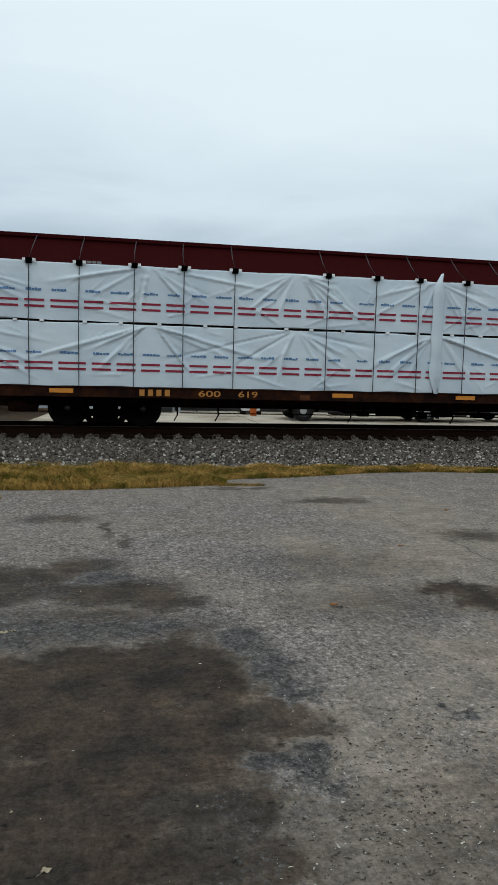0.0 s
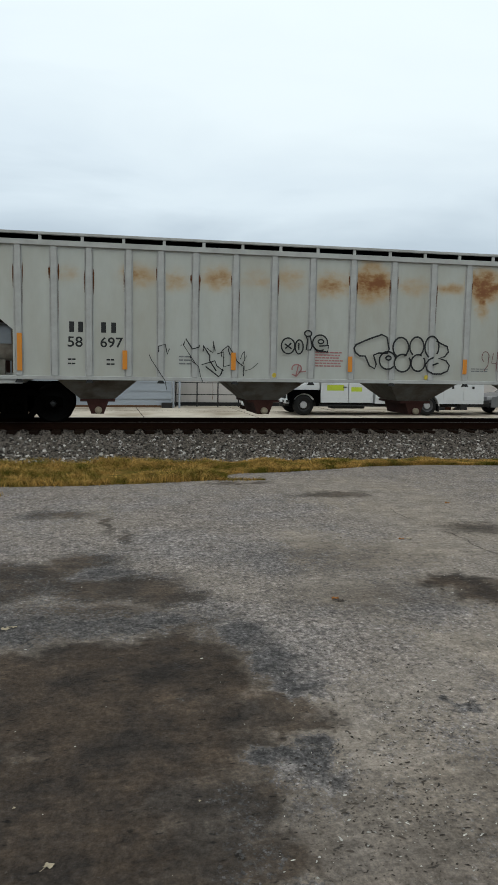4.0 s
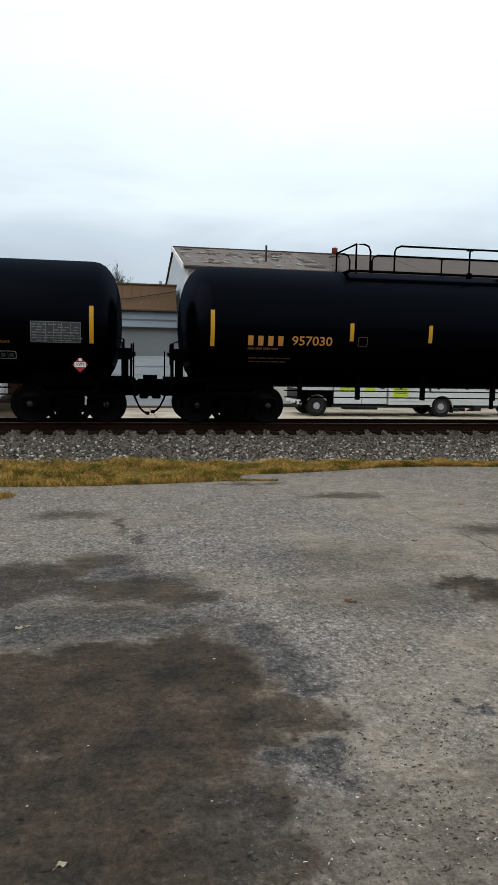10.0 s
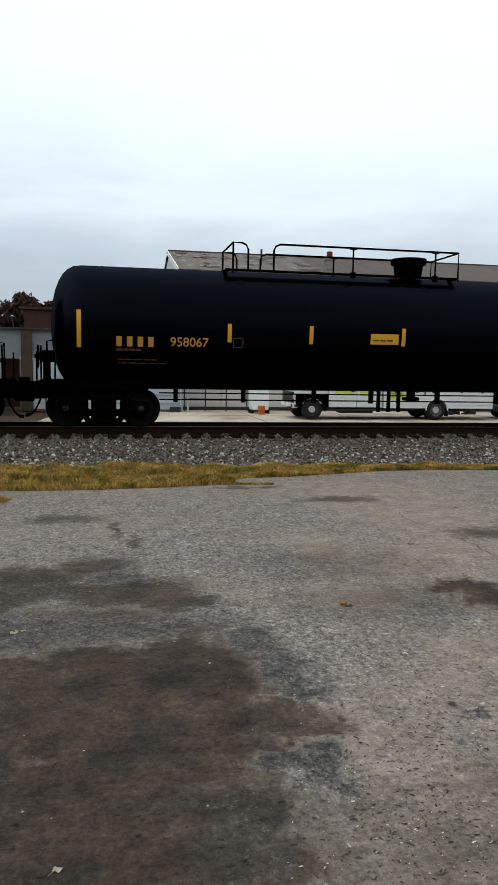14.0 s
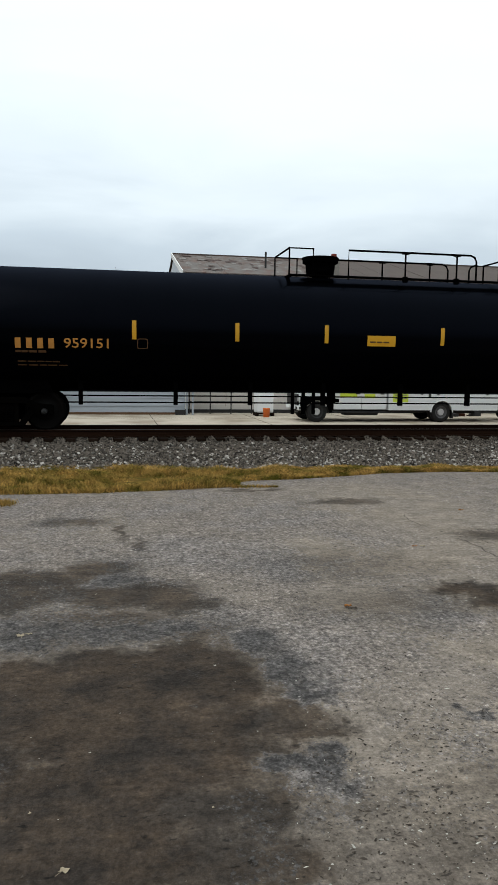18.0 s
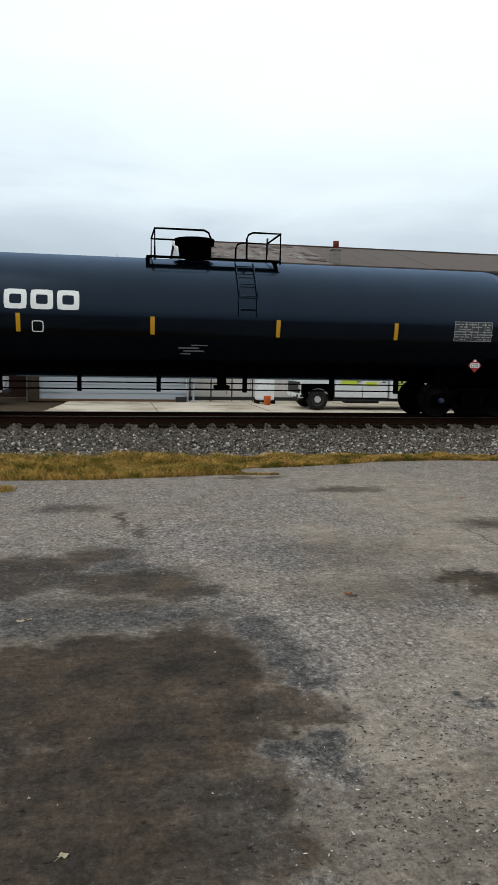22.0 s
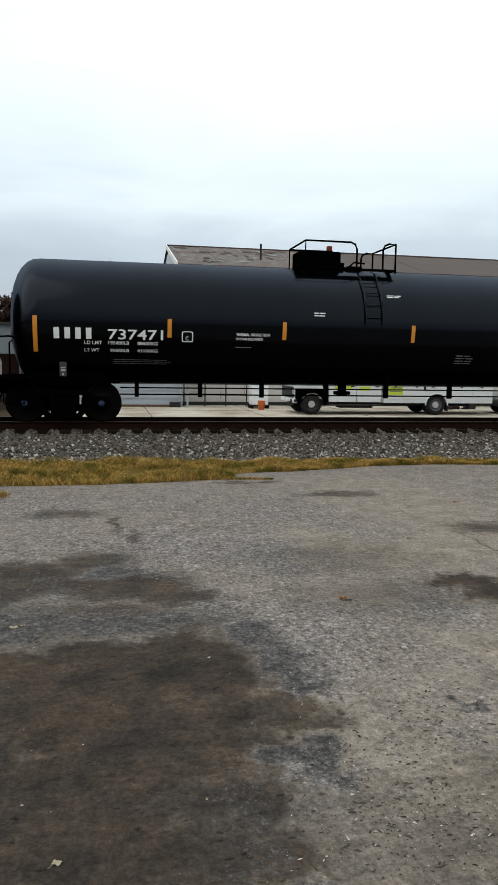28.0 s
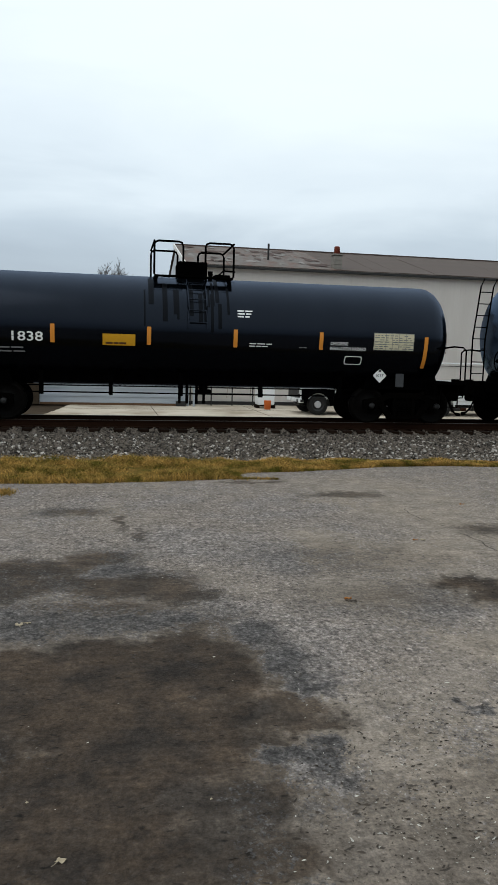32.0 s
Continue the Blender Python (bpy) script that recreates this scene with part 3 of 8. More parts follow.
    bare = group([(-0.56, 5.56, 0.46, 0.36, 0.9), (-0.02, 5.50, 0.54, 0.28, 0.9), (0.45, 5.57, 0.30, 0.20, 0.9), (0.08, 6.93, 0.32, 0.22, 0.9), (1.01, 5.19, 0.25, 0.24, 0.9), (1.14, 4.67, 0.19, 0.37, 0.9),
                  (1.20, 4.29, 0.21, 0.17, 0.9), (0.88, 3.54, 0.22, 0.16, 0.6), (1.08, 3.42, 0.17, 0.21, 0.9), (2.12, 3.84, 0.10, 0.08, 0.8)])
    clean = group([(1.51, 5.19, 0.59, 0.67, 1.0), (1.83, 4.59, 0.42, 0.45, 1.0), (1.49, 4.53, 0.26, 0.35, 1.0), (0.94, 5.84, 0.23, 0.28, 1.0), (0.63, 7.84, 0.89, 1.07, 1.0), (1.73, 7.26, 0.86, 1.05, 1.0),
                   (-1.06, 10.6, 0.94, 1.32, 1.0), (2.40, 5.81, 0.34, 0.50, 1.0), (2.73, 5.38, 0.37, 0.23, 1.0), (-0.81, 8.23, 0.54, 1.02, 1.0), (1.8, 9.6, 1.3, 1.2, 1.0)])
    silt = group([(3.18, 7.02, 0.82, 0.83, 1.2), (2.22, 6.15, 0.46, 0.47, 1.2), (2.44, 7.54, 0.49, 0.70, 1.2), (4.35, 9.34, 0.92, 1.77, 1.2), (4.20, 10.83, 0.99, 1.19, 1.2), (1.98, 4.10, 0.50, 0.50, 1.2),
                  (1.32, 3.60, 0.33, 0.34, 1.2), (1.70, 3.23, 0.38, 0.56, 1.2), (1.30, 2.80, 0.40, 0.33, 1.2), (2.3, 3.3, 0.6, 0.6, 1.2), (3.2, 4.6, 0.9, 0.6, 1.2)])

    # the stones set in the tar: two sizes, each stone of its own tone, with dark joints
    def stones(scale, off):
        mp = n.new("ShaderNodeMapping")
        mp.inputs["Location"].default_value = off
        l.new(pos, mp.inputs["Vector"])
        v = n.new("ShaderNodeTexVoronoi")
        v.inputs["Scale"].default_value = scale
        l.new(mp.outputs[0], v.inputs["Vector"])
        tone = n.new("ShaderNodeSeparateColor")
        l.new(v.outputs["Color"], tone.inputs[0])
        return v.outputs["Distance"], tone.outputs[0], tone.outputs[1]
    d1, tone1, tall1 = stones(46, (0, 0, 0))
    d2, tone2, tall2 = stones(92, (3, 5, 0))
    big = rng(tex(34, 2, 0.6, (5, 5, 0)), 0.46, 0.54, 0.0, 1.0)
    tone = op("ADD", op("MULTIPLY", tone1, big), op("MULTIPLY", tone2, op("SUBTRACT", 1.0, big)))
    tall = op("ADD", op("MULTIPLY", tall1, big), op("MULTIPLY", tall2, op("SUBTRACT", 1.0, big)))
    gap = op("MAXIMUM", rng(d1, 0.42, 0.72, 0.0, 1.0), rng(d2, 0.50, 0.80, 0.0, 0.7))
    speck = op("MULTIPLY", rng(op("POWER", tone, 1.7), 0.0, 1.0, 0.80, 1.48, False), rng(gap, 0.0, 1.0, 1.0, 0.74, False))
    clot = rng(tex(12, 4, 0.74, (8, 1, 0), (1, 0.7, 1)), 0.30, 0.70, 0.54, 1.46, False)
    knot = rng(tex(27, 2, 0.6, (2, 9, 0), (1, 0.8, 1)), 0.34, 0.66, 0.62, 1.42, False)
    speck = op("MULTIPLY", speck, op("MULTIPLY", clot, knot))
    mid = rng(tex(3.4, 7, 0.72, (2, 7, 0), (1, 0.7, 1)), 0.3, 0.7, 0.74, 1.26, False)

    # how deep silt and mud lie: placed patches and noise at two scales
    deep = op("ADD", rng(tex(0.9, 7, 0.70, (4, 1, 0), (1, 0.8, 1)), 0.32, 0.68, -0.12, 1.0, False), rng(tex(6.0, 5, 0.7, (6, 2, 0), (1, 0.8, 1)), 0.3, 0.7, -0.34, 0.34, False))
    deep = op("ADD", deep, op("MULTIPLY", silt, 0.72))
    deep = op("SUBTRACT", deep, op("MULTIPLY", clean, 0.42))
    deep = op("ADD", deep, op("MULTIPLY", dark, 0.85))
    deep = op("ADD", deep, op("MULTIPLY", faint, 0.55))
    deep = op("ADD", deep, op("MULTIPLY", stain, 0.5))
    deep = op("SUBTRACT", deep, op("MULTIPLY", bare, 1.15))
    cover = rng(op("SUBTRACT", deep, tall), -0.22, 0.34, 0.0, 0.90)

    gloom = op("MULTIPLY", op("MAXIMUM", op("MAXIMUM", dark, op("MAXIMUM", op("MULTIPLY", stain, 0.78), op("MULTIPLY", dimming, 0.48))), op("MULTIPLY", faint, 0.93)), op("SUBTRACT", 1.0, op("MULTIPLY", bare, 0.42)))
    hue = rng(tex(0.7, 5, 0.66, (4, 9, 0)), 0.40, 0.60, 0.0, 1.0)
    stone = mix(hue, (0.228, 0.201, 0.186), (0.236, 0.201, 0.176))
    stone = mix(op("MAXIMUM", gloom, op("MULTIPLY", bare, 0.86)), stone, (0.074, 0.070, 0.069))
    dust = mix(hue, (0.228, 0.189, 0.152), (0.216, 0.183, 0.154))
    muck = mix(rng(tex(1.7, 6, 0.7, (7, 2, 0)), 0.38, 0.62, 0.0, 1.0), (0.027, 0.0205, 0.0160), (0.056, 0.0390, 0.0264))
    mud = mix(gloom, dust, muck)
    fine = rng(tex(60, 4, 0.75), 0.3, 0.7, 0.62, 1.40, False)
    smear = rng(tex(7, 6, 0.78, (1, 3, 0), (0.55, 1.1, 1)), 0.32, 0.68, 0.66, 1.34, False)
    smudge = rng(tex(2.4, 6, 0.76, (5, 8, 0), (0.55, 1.2, 1)), 0.32, 0.68, 0.72, 1.32, False)
    crumb = n.new("ShaderNodeTexVoronoi")
    crumb.inputs["Scale"].default_value = 15
    flatten = n.new("ShaderNodeMapping")
    flatten.inputs["Scale"].default_value = (0.62, 1.5, 1)
    jitter = n.new("ShaderNodeVectorMath")
    jitter.operation = "MULTIPLY_ADD"
    jitter.inputs[1].default_value = (0.10, 0.10, 0)
    l.new(rough_rim.outputs["Color"], jitter.inputs[0])
    l.new(pos, jitter.inputs[2])
    l.new(jitter.outputs[0], flatten.inputs["Vector"])
    l.new(flatten.outputs[0], crumb.inputs["Vector"])
    pick = n.new("ShaderNodeSeparateColor")
    l.new(crumb.outputs["Color"], pick.inputs[0])
    crumbs = op("MULTIPLY", rng(crumb.outputs["Distance"], 0.24, 0.10, 0.0, 1.0), rng(pick.outputs[0], 0.50, 0.56, 0.0, 0.66))
    smear = op("MULTIPLY", smear, op("SUBTRACT", 1.0, crumbs))
    smear = op("MULTIPLY", smear, rng(knot, 0.62, 1.42, 0.80, 1.20, False))
    blotch = op("MULTIPLY", smear, op("ADD", op("MULTIPLY", op("SUBTRACT", smudge, 1.0), gloom), 1.0))

    def scaled(col, k):
        q = n.new("ShaderNodeVectorMath")
        q.operation = "SCALE"
        l.new(col, q.inputs[0])
        l.new(k, q.inputs["Scale"])
        return q.outputs[0]
    whole = mix(cover, scaled(stone, speck), scaled(mud, op("MULTIPLY", fine, blotch)))
    l.new(scaled(whole, mid), p.inputs["Base Color"])
    l.new(op("SUBTRACT", 0.92, op("MULTIPLY", gloom, 0.10)), p.inputs["Roughness"])
    p.inputs["Specular IOR Level"].default_value = 0.08
    bn = n.new("ShaderNodeBump")
    bn.inputs["Strength"].default_value, bn.inputs["Distance"].default_value = 0.8, 0.010
    relief = op("MULTIPLY", op("SUBTRACT", tall, gap), op("SUBTRACT", 1.0, op("MULTIPLY", cover, 0.8)))
    l.new(op("ADD", relief, op("MULTIPLY", tex(80, 3, 0.7), 0.5)), bn.inputs["Height"])
    l.new(bn.outputs[0], p.inputs["Normal"])
    return m


M["asphalt"] = asphalt_material()

# ---- mesh tools ----


class Mb:
    """Collects faces of simple solids and makes one mesh of them."""

    def __init__(self):
        self.v, self.f, self.smooth = [], [], []

    def add(self, verts, faces, smooth=False):
        k = len(self.v)
        self.v += [tuple(p) for p in verts]
        self.f += [tuple(i + k for i in q) for q in faces]
        self.smooth += [smooth] * len(faces)
        return self

    def box(self, x0, x1, y0, y1, z0, z1, bevel=0.0):
        if bevel <= 0:
            return self.add([(x, y, z) for z in (z0, z1) for y in (y0, y1) for x in (x0, x1)],
                            [(0, 2, 3, 1), (4, 5, 7, 6), (0, 1, 5, 4), (2, 6, 7, 3), (0, 4, 6, 2), (1, 3, 7, 5)])
        bm = bmesh.new()
        m = Matrix.LocRotScale(((x0 + x1) / 2, (y0 + y1) / 2, (z0 + z1) / 2), None, (x1 - x0, y1 - y0, z1 - z0))
        bmesh.ops.create_cube(bm, size=1, matrix=m)
        bmesh.ops.bevel(bm, geom=bm.edges[:], offset=bevel, segments=2, affect="EDGES", profile=0.6)
        return self.take(bm)

    def take(self, bm, smooth=False):
        bm.verts.index_update()
        self.add([v.co[:] for v in bm.verts], [[v.index for v in f.verts] for f in bm.faces], smooth)
        bm.free()
        return self

    def tube(self, pts, r, seg=8, closed=False):
        """A round bar along a line of points."""
        pts = [Vector(p) for p in pts]
        n = len(pts)
        rings = []
        for i, p in enumerate(pts):
            a = pts[i - 1] if i or closed else pts[0]
            b = pts[(i + 1) % n] if i < n - 1 or closed else pts[-1]
            d = (b - a).normalized() if (b - a).length > 1e-9 else Vector((1, 0, 0))
            up = Vector((0, 0, 1)) if abs(d.z) < 0.9 else Vector((0, 1, 0))
            s = d.cross(up).normalized()
            u = s.cross(d)
            rings.append([p + r * (math.cos(k) * s + math.sin(k) * u) for k in [2 * math.pi * j / seg for j in range(seg)]])
        verts = [q for ring in rings for q in ring]
        faces = []
        for i in range(n if closed else n - 1):
            for j in range(seg):
                a, b = i * seg + j, i * seg + (j + 1) % seg
                c, d = ((i + 1) % n) * seg + (j + 1) % seg, ((i + 1) % n) * seg + j
                faces.append((a, d, c, b))
        self.add(verts, faces, True)
        if not closed:
            self.add(rings[0], [tuple(range(seg))]).add(rings[-1], [tuple(reversed(range(seg)))])
        return self

    def lathe(self, profile, axis="x", at=(0, 0, 0), seg=32, smooth=True, caps=True):
        """Turns (along, radius) pairs round an axis."""
        verts, faces = [], []
        for a, r in profile:
            for j in range(seg):
                k = 2 * math.pi * j / seg
                c, s = r * math.cos(k), r * math.sin(k)
                p = {"x": (a, c, s), "y": (s, a, c), "z": (c, s, a)}[axis]
                verts.append((p[0] + at[0], p[1] + at[1], p[2] + at[2]))
        for i in range(len(profile) - 1):
            for j in range(seg):
                a, b = i * seg + j, i * seg + (j + 1) % seg
                faces.append((a, b, b + seg, a + seg))
        self.add(verts, faces, smooth)
        for i, flip in ((0, True), (len(profile) - 1, False)):
            if caps and profile[i][1] > 1e-4:
                ring = [i * seg + j for j in range(seg)]
                base = len(self.v) - len(verts)
                self.f.append(tuple(base + q for q in (reversed(ring) if flip else ring)))
                self.smooth.append(False)
        return self

    def prism(self, outline, y0, y1):
        """A plate with an outline in x, z between two depths."""
        n = len(outline)
        verts = [(x, y, z) for y in (y0, y1) for x, z in outline]
        faces = [tuple(range(n)), tuple(reversed(range(n, 2 * n)))]
        faces += [(i, i + n, (i + 1) % n + n, (i + 1) % n) for i in range(n)]
        return self.add(verts, faces)

    def mesh(self, name, material):
        me = bpy.data.meshes.new(name)
        me.from_pydata(self.v, [], self.f)
        me.polygons.foreach_set("use_smooth", self.smooth)
        me.materials.append(material)
        me.validate()
        me.update()
        return me


def part(name, mb, material, parent, label="", at=None):
    """One mesh object under a thing or a part. mb: an Mb or a mesh that is shared."""
    me = mb if isinstance(mb, bpy.types.Mesh) else mb.mesh(name, material)
    ob = new(name, me)
    ob.parent = parent
    if at is not None:
        ob.matrix_basis = at
    return tagged(ob, label, kind="stuff" if name in ("weights", "small_print", "table_ruling") else "")


def thing(name, label, category, at=None, group="", kind=""):
    ob = new(name)
    ob.empty_display_size = 0.3
    if at is not None:
        ob.matrix_basis = at
    return tagged(ob, label, category, group, kind)


def solid(name, mb, material, label, category="", kind="", group="", at=None):
    ob = new(name, mb.mesh(name, material))
    if at is not None:
        ob.matrix_basis = at
    return tagged(ob, label, category, group, kind)


GLYPHS = {}


def lettering(words, height, width=None):
    """Vertices and faces of words in the built-in font, from (0, 0), to a given height and width."""
    if words not in GLYPHS:
        cu = bpy.data.curves.new("words", "FONT")
        cu.body, cu.resolution_u, cu.fill_mode = words, 3, "FRONT"
        cu.offset = 0.012
        ob = bpy.data.objects.new("words", cu)
        me = bpy.data.meshes.new_from_object(ob)
        v = np.array([p.co[:2] for p in me.vertices])
        GLYPHS[words] = (v, [tuple(q.vertices) for q in me.polygons])
        bpy.data.objects.remove(ob)
        bpy.data.meshes.remove(me)
        bpy.data.curves.remove(cu)
    v, f = GLYPHS[words]
    lo, hi = v.min(0), v.max(0)
    k = height / (hi[1] - lo[1])
    kx = width / (hi[0] - lo[0]) if width else k
    return (v - lo) * (kx, k), f


def rects(rows):
    """Flat bars (x0, x1, z0, z1) as 2D faces."""
    v, f = [], []
    for x0, x1, z0, z1 in rows:
        steps = max(1, int((z1 - z0) / 0.1 + 0.5))
        for i in range(steps):
            a, b = z0 + (z1 - z0) * i / steps, z0 + (z1 - z0) * (i + 1) / steps
            k = len(v)
            v += [(x0, a), (x1, a), (x1, b), (x0, b)]
            f.append((k, k + 1, k + 2, k + 3))
    return np.array(v), f


def on_tank(shape, x, z, r, zc, lift=0.004):
    """Lays a flat shape on the near side of a lying drum of radius r with its axis at height zc."""
    v, f = shape
    out = Mb()
    a0 = math.asin(max(-0.99, min(0.99, (z - zc) / r)))
    pts = []
    for px, pz in v:
        a = a0 + pz / r
        pts.append((x + px, -(r + lift) * math.cos(a), zc + (r + lift) * math.sin(a)))
    return out.add(pts, f)


def on_wall(shape, x, y, z):
    v, f = shape
    return Mb().add([(x + a, y, z + b) for a, b in v], f)


def ring_shape(w, h, t):
    """A thick rounded frame."""
    v, f = [], []
    n = 20
    for i in range(n):
        a = 2 * math.pi * (i + 0.5) / n
        c, s = math.cos(a), math.sin(a)
        q = (abs(c) ** 9 + abs(s) ** 9) ** (-1 / 9)
        v += [(w / 2 + c * q * w / 2, h / 2 + s * q * h / 2), (w / 2 + c * q * (w / 2 - t), h / 2 + s * q * (h / 2 - t))]
    for i in range(n):
        j = (i + 1) % n
        f.append((2 * i, 2 * j, 2 * j + 1, 2 * i + 1))
    return np.array(v), f


def bars(rng, w, h, lines, fill=0.5, words=5):
    """Short bars that stand for writing too small to read."""
    rows = []
    for i in range(lines):
        z = h - (i + 1) * h / lines
        x = 0.0
        for _ in range(words):
            step = w / words * rng.uniform(0.6, 1.0)
            rows.append((x, x + step * 0.86, z, z + h / lines * fill))
            x += step
    return rects(rows)

# ---- railway cars: x along the track, y across it (near side negative), z from the rail's top ----
RAIL_TOP, TRACK_Y = 0.505, 19.1
CAR_Z = RAIL_TOP + 0.045
WHEEL_R = 0.457
CARS, WHEELSETS = [], []
SHARED = {}


def shared(key, make):
    if key not in SHARED:
        SHARED[key] = make()
    return SHARED[key]


def wheelset_mesh():
    mb = Mb()
    for s in (-1, 1):
        prof = [(0.68, 0.10), (0.68, 0.487), (0.705, 0.487), (0.722, WHEEL_R + 0.004), (0.80, WHEEL_R - 0.004), (0.81, 0.43), (0.81, 0.40),
                (0.765, 0.37), (0.755, 0.20), (0.80, 0.145), (0.80, 0.10)]
        prof = [(a * s, r) for a, r in prof]
        mb.lathe(prof if s > 0 else prof[::-1], "y", seg=40)
    mb.lathe([(-1.0, 0.075), (1.0, 0.075)], "y", seg=12)
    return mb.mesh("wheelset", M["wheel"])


def side_frame_mesh(y):
    """A cast side frame: arched top member, two slanted struts to a low spring seat, boxes over the bearings."""
    mb = Mb()
    a, b = (y - 0.07, y + 0.07)
    mb.prism([(-1.06, 0.47), (-1.06, 0.62), (-0.72, 0.655), (-0.42, 0.80), (0.42, 0.80), (0.72, 0.655), (1.06, 0.62), (1.06, 0.47),
              (0.72, 0.50), (0.40, 0.66), (-0.40, 0.66), (-0.72, 0.50)], a, b)
    for s in (-1, 1):
        mb.prism([(s * 0.74, 0.52), (s * 0.60, 0.58), (s * 0.30, 0.20), (s * 0.44, 0.15)][::s], a + 0.01, b - 0.01)
        mb.prism([(s * 0.30, 0.20), (s * 0.30, 0.68), (s * 0.21, 0.68), (s * 0.21, 0.20)][::s], a + 0.012, b - 0.012)
        mb.prism([(s * 1.10, 0.38), (s * 1.10, 0.60), (s * 0.99, 0.62), (s * 0.99, 0.38)][::s], a - 0.01, b + 0.01)
        mb.prism([(s * 0.79, 0.38), (s * 0.79, 0.60), (s * 0.70, 0.60), (s * 0.70, 0.40)][::s], a - 0.01, b + 0.01)
    # added plate that fills the opening behind the springs with dark
    mb.prism([(-0.30, 0.2), (0.30, 0.2), (0.30, 0.70), (-0.30, 0.70)], y - 0.02, y + 0.02)
    mb.prism([(-0.44, 0.13), (0.44, 0.13), (0.44, 0.21), (-0.44, 0.21)], a - 0.02, b + 0.02)
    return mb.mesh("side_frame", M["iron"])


def spring_mesh():
    mb = Mb()
    n = 40
    mb.tube([(0.055 * math.cos(i * 0.9), 0.055 * math.sin(i * 0.9), 0.2 + 0.30 * i / n) for i in range(n + 1)], 0.013, 5)
    return mb.mesh("spring", M["iron"])


def cap_mesh(m):
    return Mb().lathe([(-1.165, 0.0), (-1.165, 0.045), (-1.155, 0.062), (-1.13, 0.078), (-1.0, 0.095)], "y", seg=20).mesh("bearing_cap", m)


def truck(car, x, cap="bearing_grey"):
    """A two-axle truck with keyed wheelsets."""
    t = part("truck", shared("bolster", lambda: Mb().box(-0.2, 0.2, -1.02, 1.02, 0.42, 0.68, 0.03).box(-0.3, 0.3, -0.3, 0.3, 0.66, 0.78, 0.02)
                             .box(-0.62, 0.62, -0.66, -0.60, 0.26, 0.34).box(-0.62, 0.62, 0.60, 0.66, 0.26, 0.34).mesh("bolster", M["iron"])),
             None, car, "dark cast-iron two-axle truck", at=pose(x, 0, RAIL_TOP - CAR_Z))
    for y in (-1.02, 1.02):
        part("side_frame", shared(("frame", y), lambda: side_frame_mesh(y)), None, t)
        for k in (-0.13, 0.0, 0.13):
            part("spring", shared("spring", spring_mesh), None, t, at=pose(k, y, 0))
    for k in (-0.889, 0.889):
        w = part("wheelset", shared("wheelset", wheelset_mesh), None, t, "dark steel wheelset with two flanged wheels", at=pose(k, 0, WHEEL_R))
        WHEELSETS.append((w, k))
        part("bearing_cap", shared(("cap", cap), lambda: cap_mesh(M[cap])), None, t, at=pose(k, 0, WHEEL_R))
        part("bearing_cap", shared(("cap", cap), lambda: cap_mesh(M[cap])), None, t, at=pose(k, 0, WHEEL_R, 0, 0, 180))
    return t


def coupler_mesh():
    """A knuckle coupler that points along +x, with its shank behind."""
    mb = Mb().box(-0.55, 0.02, -0.11, 0.11, 0.70, 0.94, 0.02)
    mb.box(-0.04, 0.20, -0.23, 0.19, 0.64, 1.02, 0.05).box(0.17, 0.38, -0.23, -0.06, 0.66, 1.00, 0.05)
    mb.box(0.17, 0.31, 0.06, 0.19, 0.70, 0.98, 0.03).box(0.30, 0.44, -0.2, 0.1, 0.70, 0.97, 0.04).box(0.02, 0.24, -0.18, 0.14, 0.52, 0.66, 0.04)
    mb.tube([(0.22, 0.0, 0.58), (0.22, 0.0, 1.12)], 0.11, 10)
    mb.box(-0.22, -0.12, -0.28, 0.28, 0.66, 1.04, 0.02)
    return mb.mesh("coupler", M["iron"])


def hose_mesh():
    pts = [(-0.16, -0.26, 0.72), (-0.13, -0.27, 0.62), (-0.06, -0.28, 0.46), (0.02, -0.28, 0.30), (0.11, -0.28, 0.20), (0.18, -0.28, 0.16), (0.24, -0.28, 0.15)]
    return Mb().tube(pts, 0.026, 8).tube([(-0.18, -0.26, 0.76), (-0.14, -0.26, 0.68)], 0.05, 8).tube([(0.15, -0.28, 0.17), (0.26, -0.28, 0.15)], 0.042, 8).mesh("brake_hose", M["black"])


def lever_mesh():
    return Mb().tube([(-0.05, -1.25, 0.80), (-0.05, -1.22, 0.66), (0.02, -0.6, 0.62), (0.02, -0.12, 0.72)], 0.014, 6).mesh("uncoupling_lever", M["black"])


def wheel_mesh():
    mb = Mb().tube([(0, 0.26 * math.cos(a), 0.26 * math.sin(a)) for a in [2 * math.pi * i / 20 for i in range(20)]], 0.018, 6, closed=True)
    for i in range(5):
        a = 2 * math.pi * i / 5
        mb.tube([(0, 0, 0), (0, 0.25 * math.cos(a), 0.25 * math.sin(a))], 0.013, 5)
    return mb.tube([(-0.08, 0, 0), (0.05, 0, 0)], 0.05, 8).mesh("brake_wheel", M["black"])


def coupler_set(car, x, s):
    """Coupler, hose and lever at one end; s is the way that it points."""
    m = pose(x, 0, 0, 0, 0, 0 if s > 0 else 180)
    part("coupler", shared("coupler", coupler_mesh), None, car, "dark cast-steel knuckle coupler", at=m)
    part("brake_hose", shared("hose", hose_mesh), None, car, "black rubber air brake hose", at=m)
    part("uncoupling_lever", shared("lever", lever_mesh), None, car, at=pose(x - s * 0.1, 0, 0))


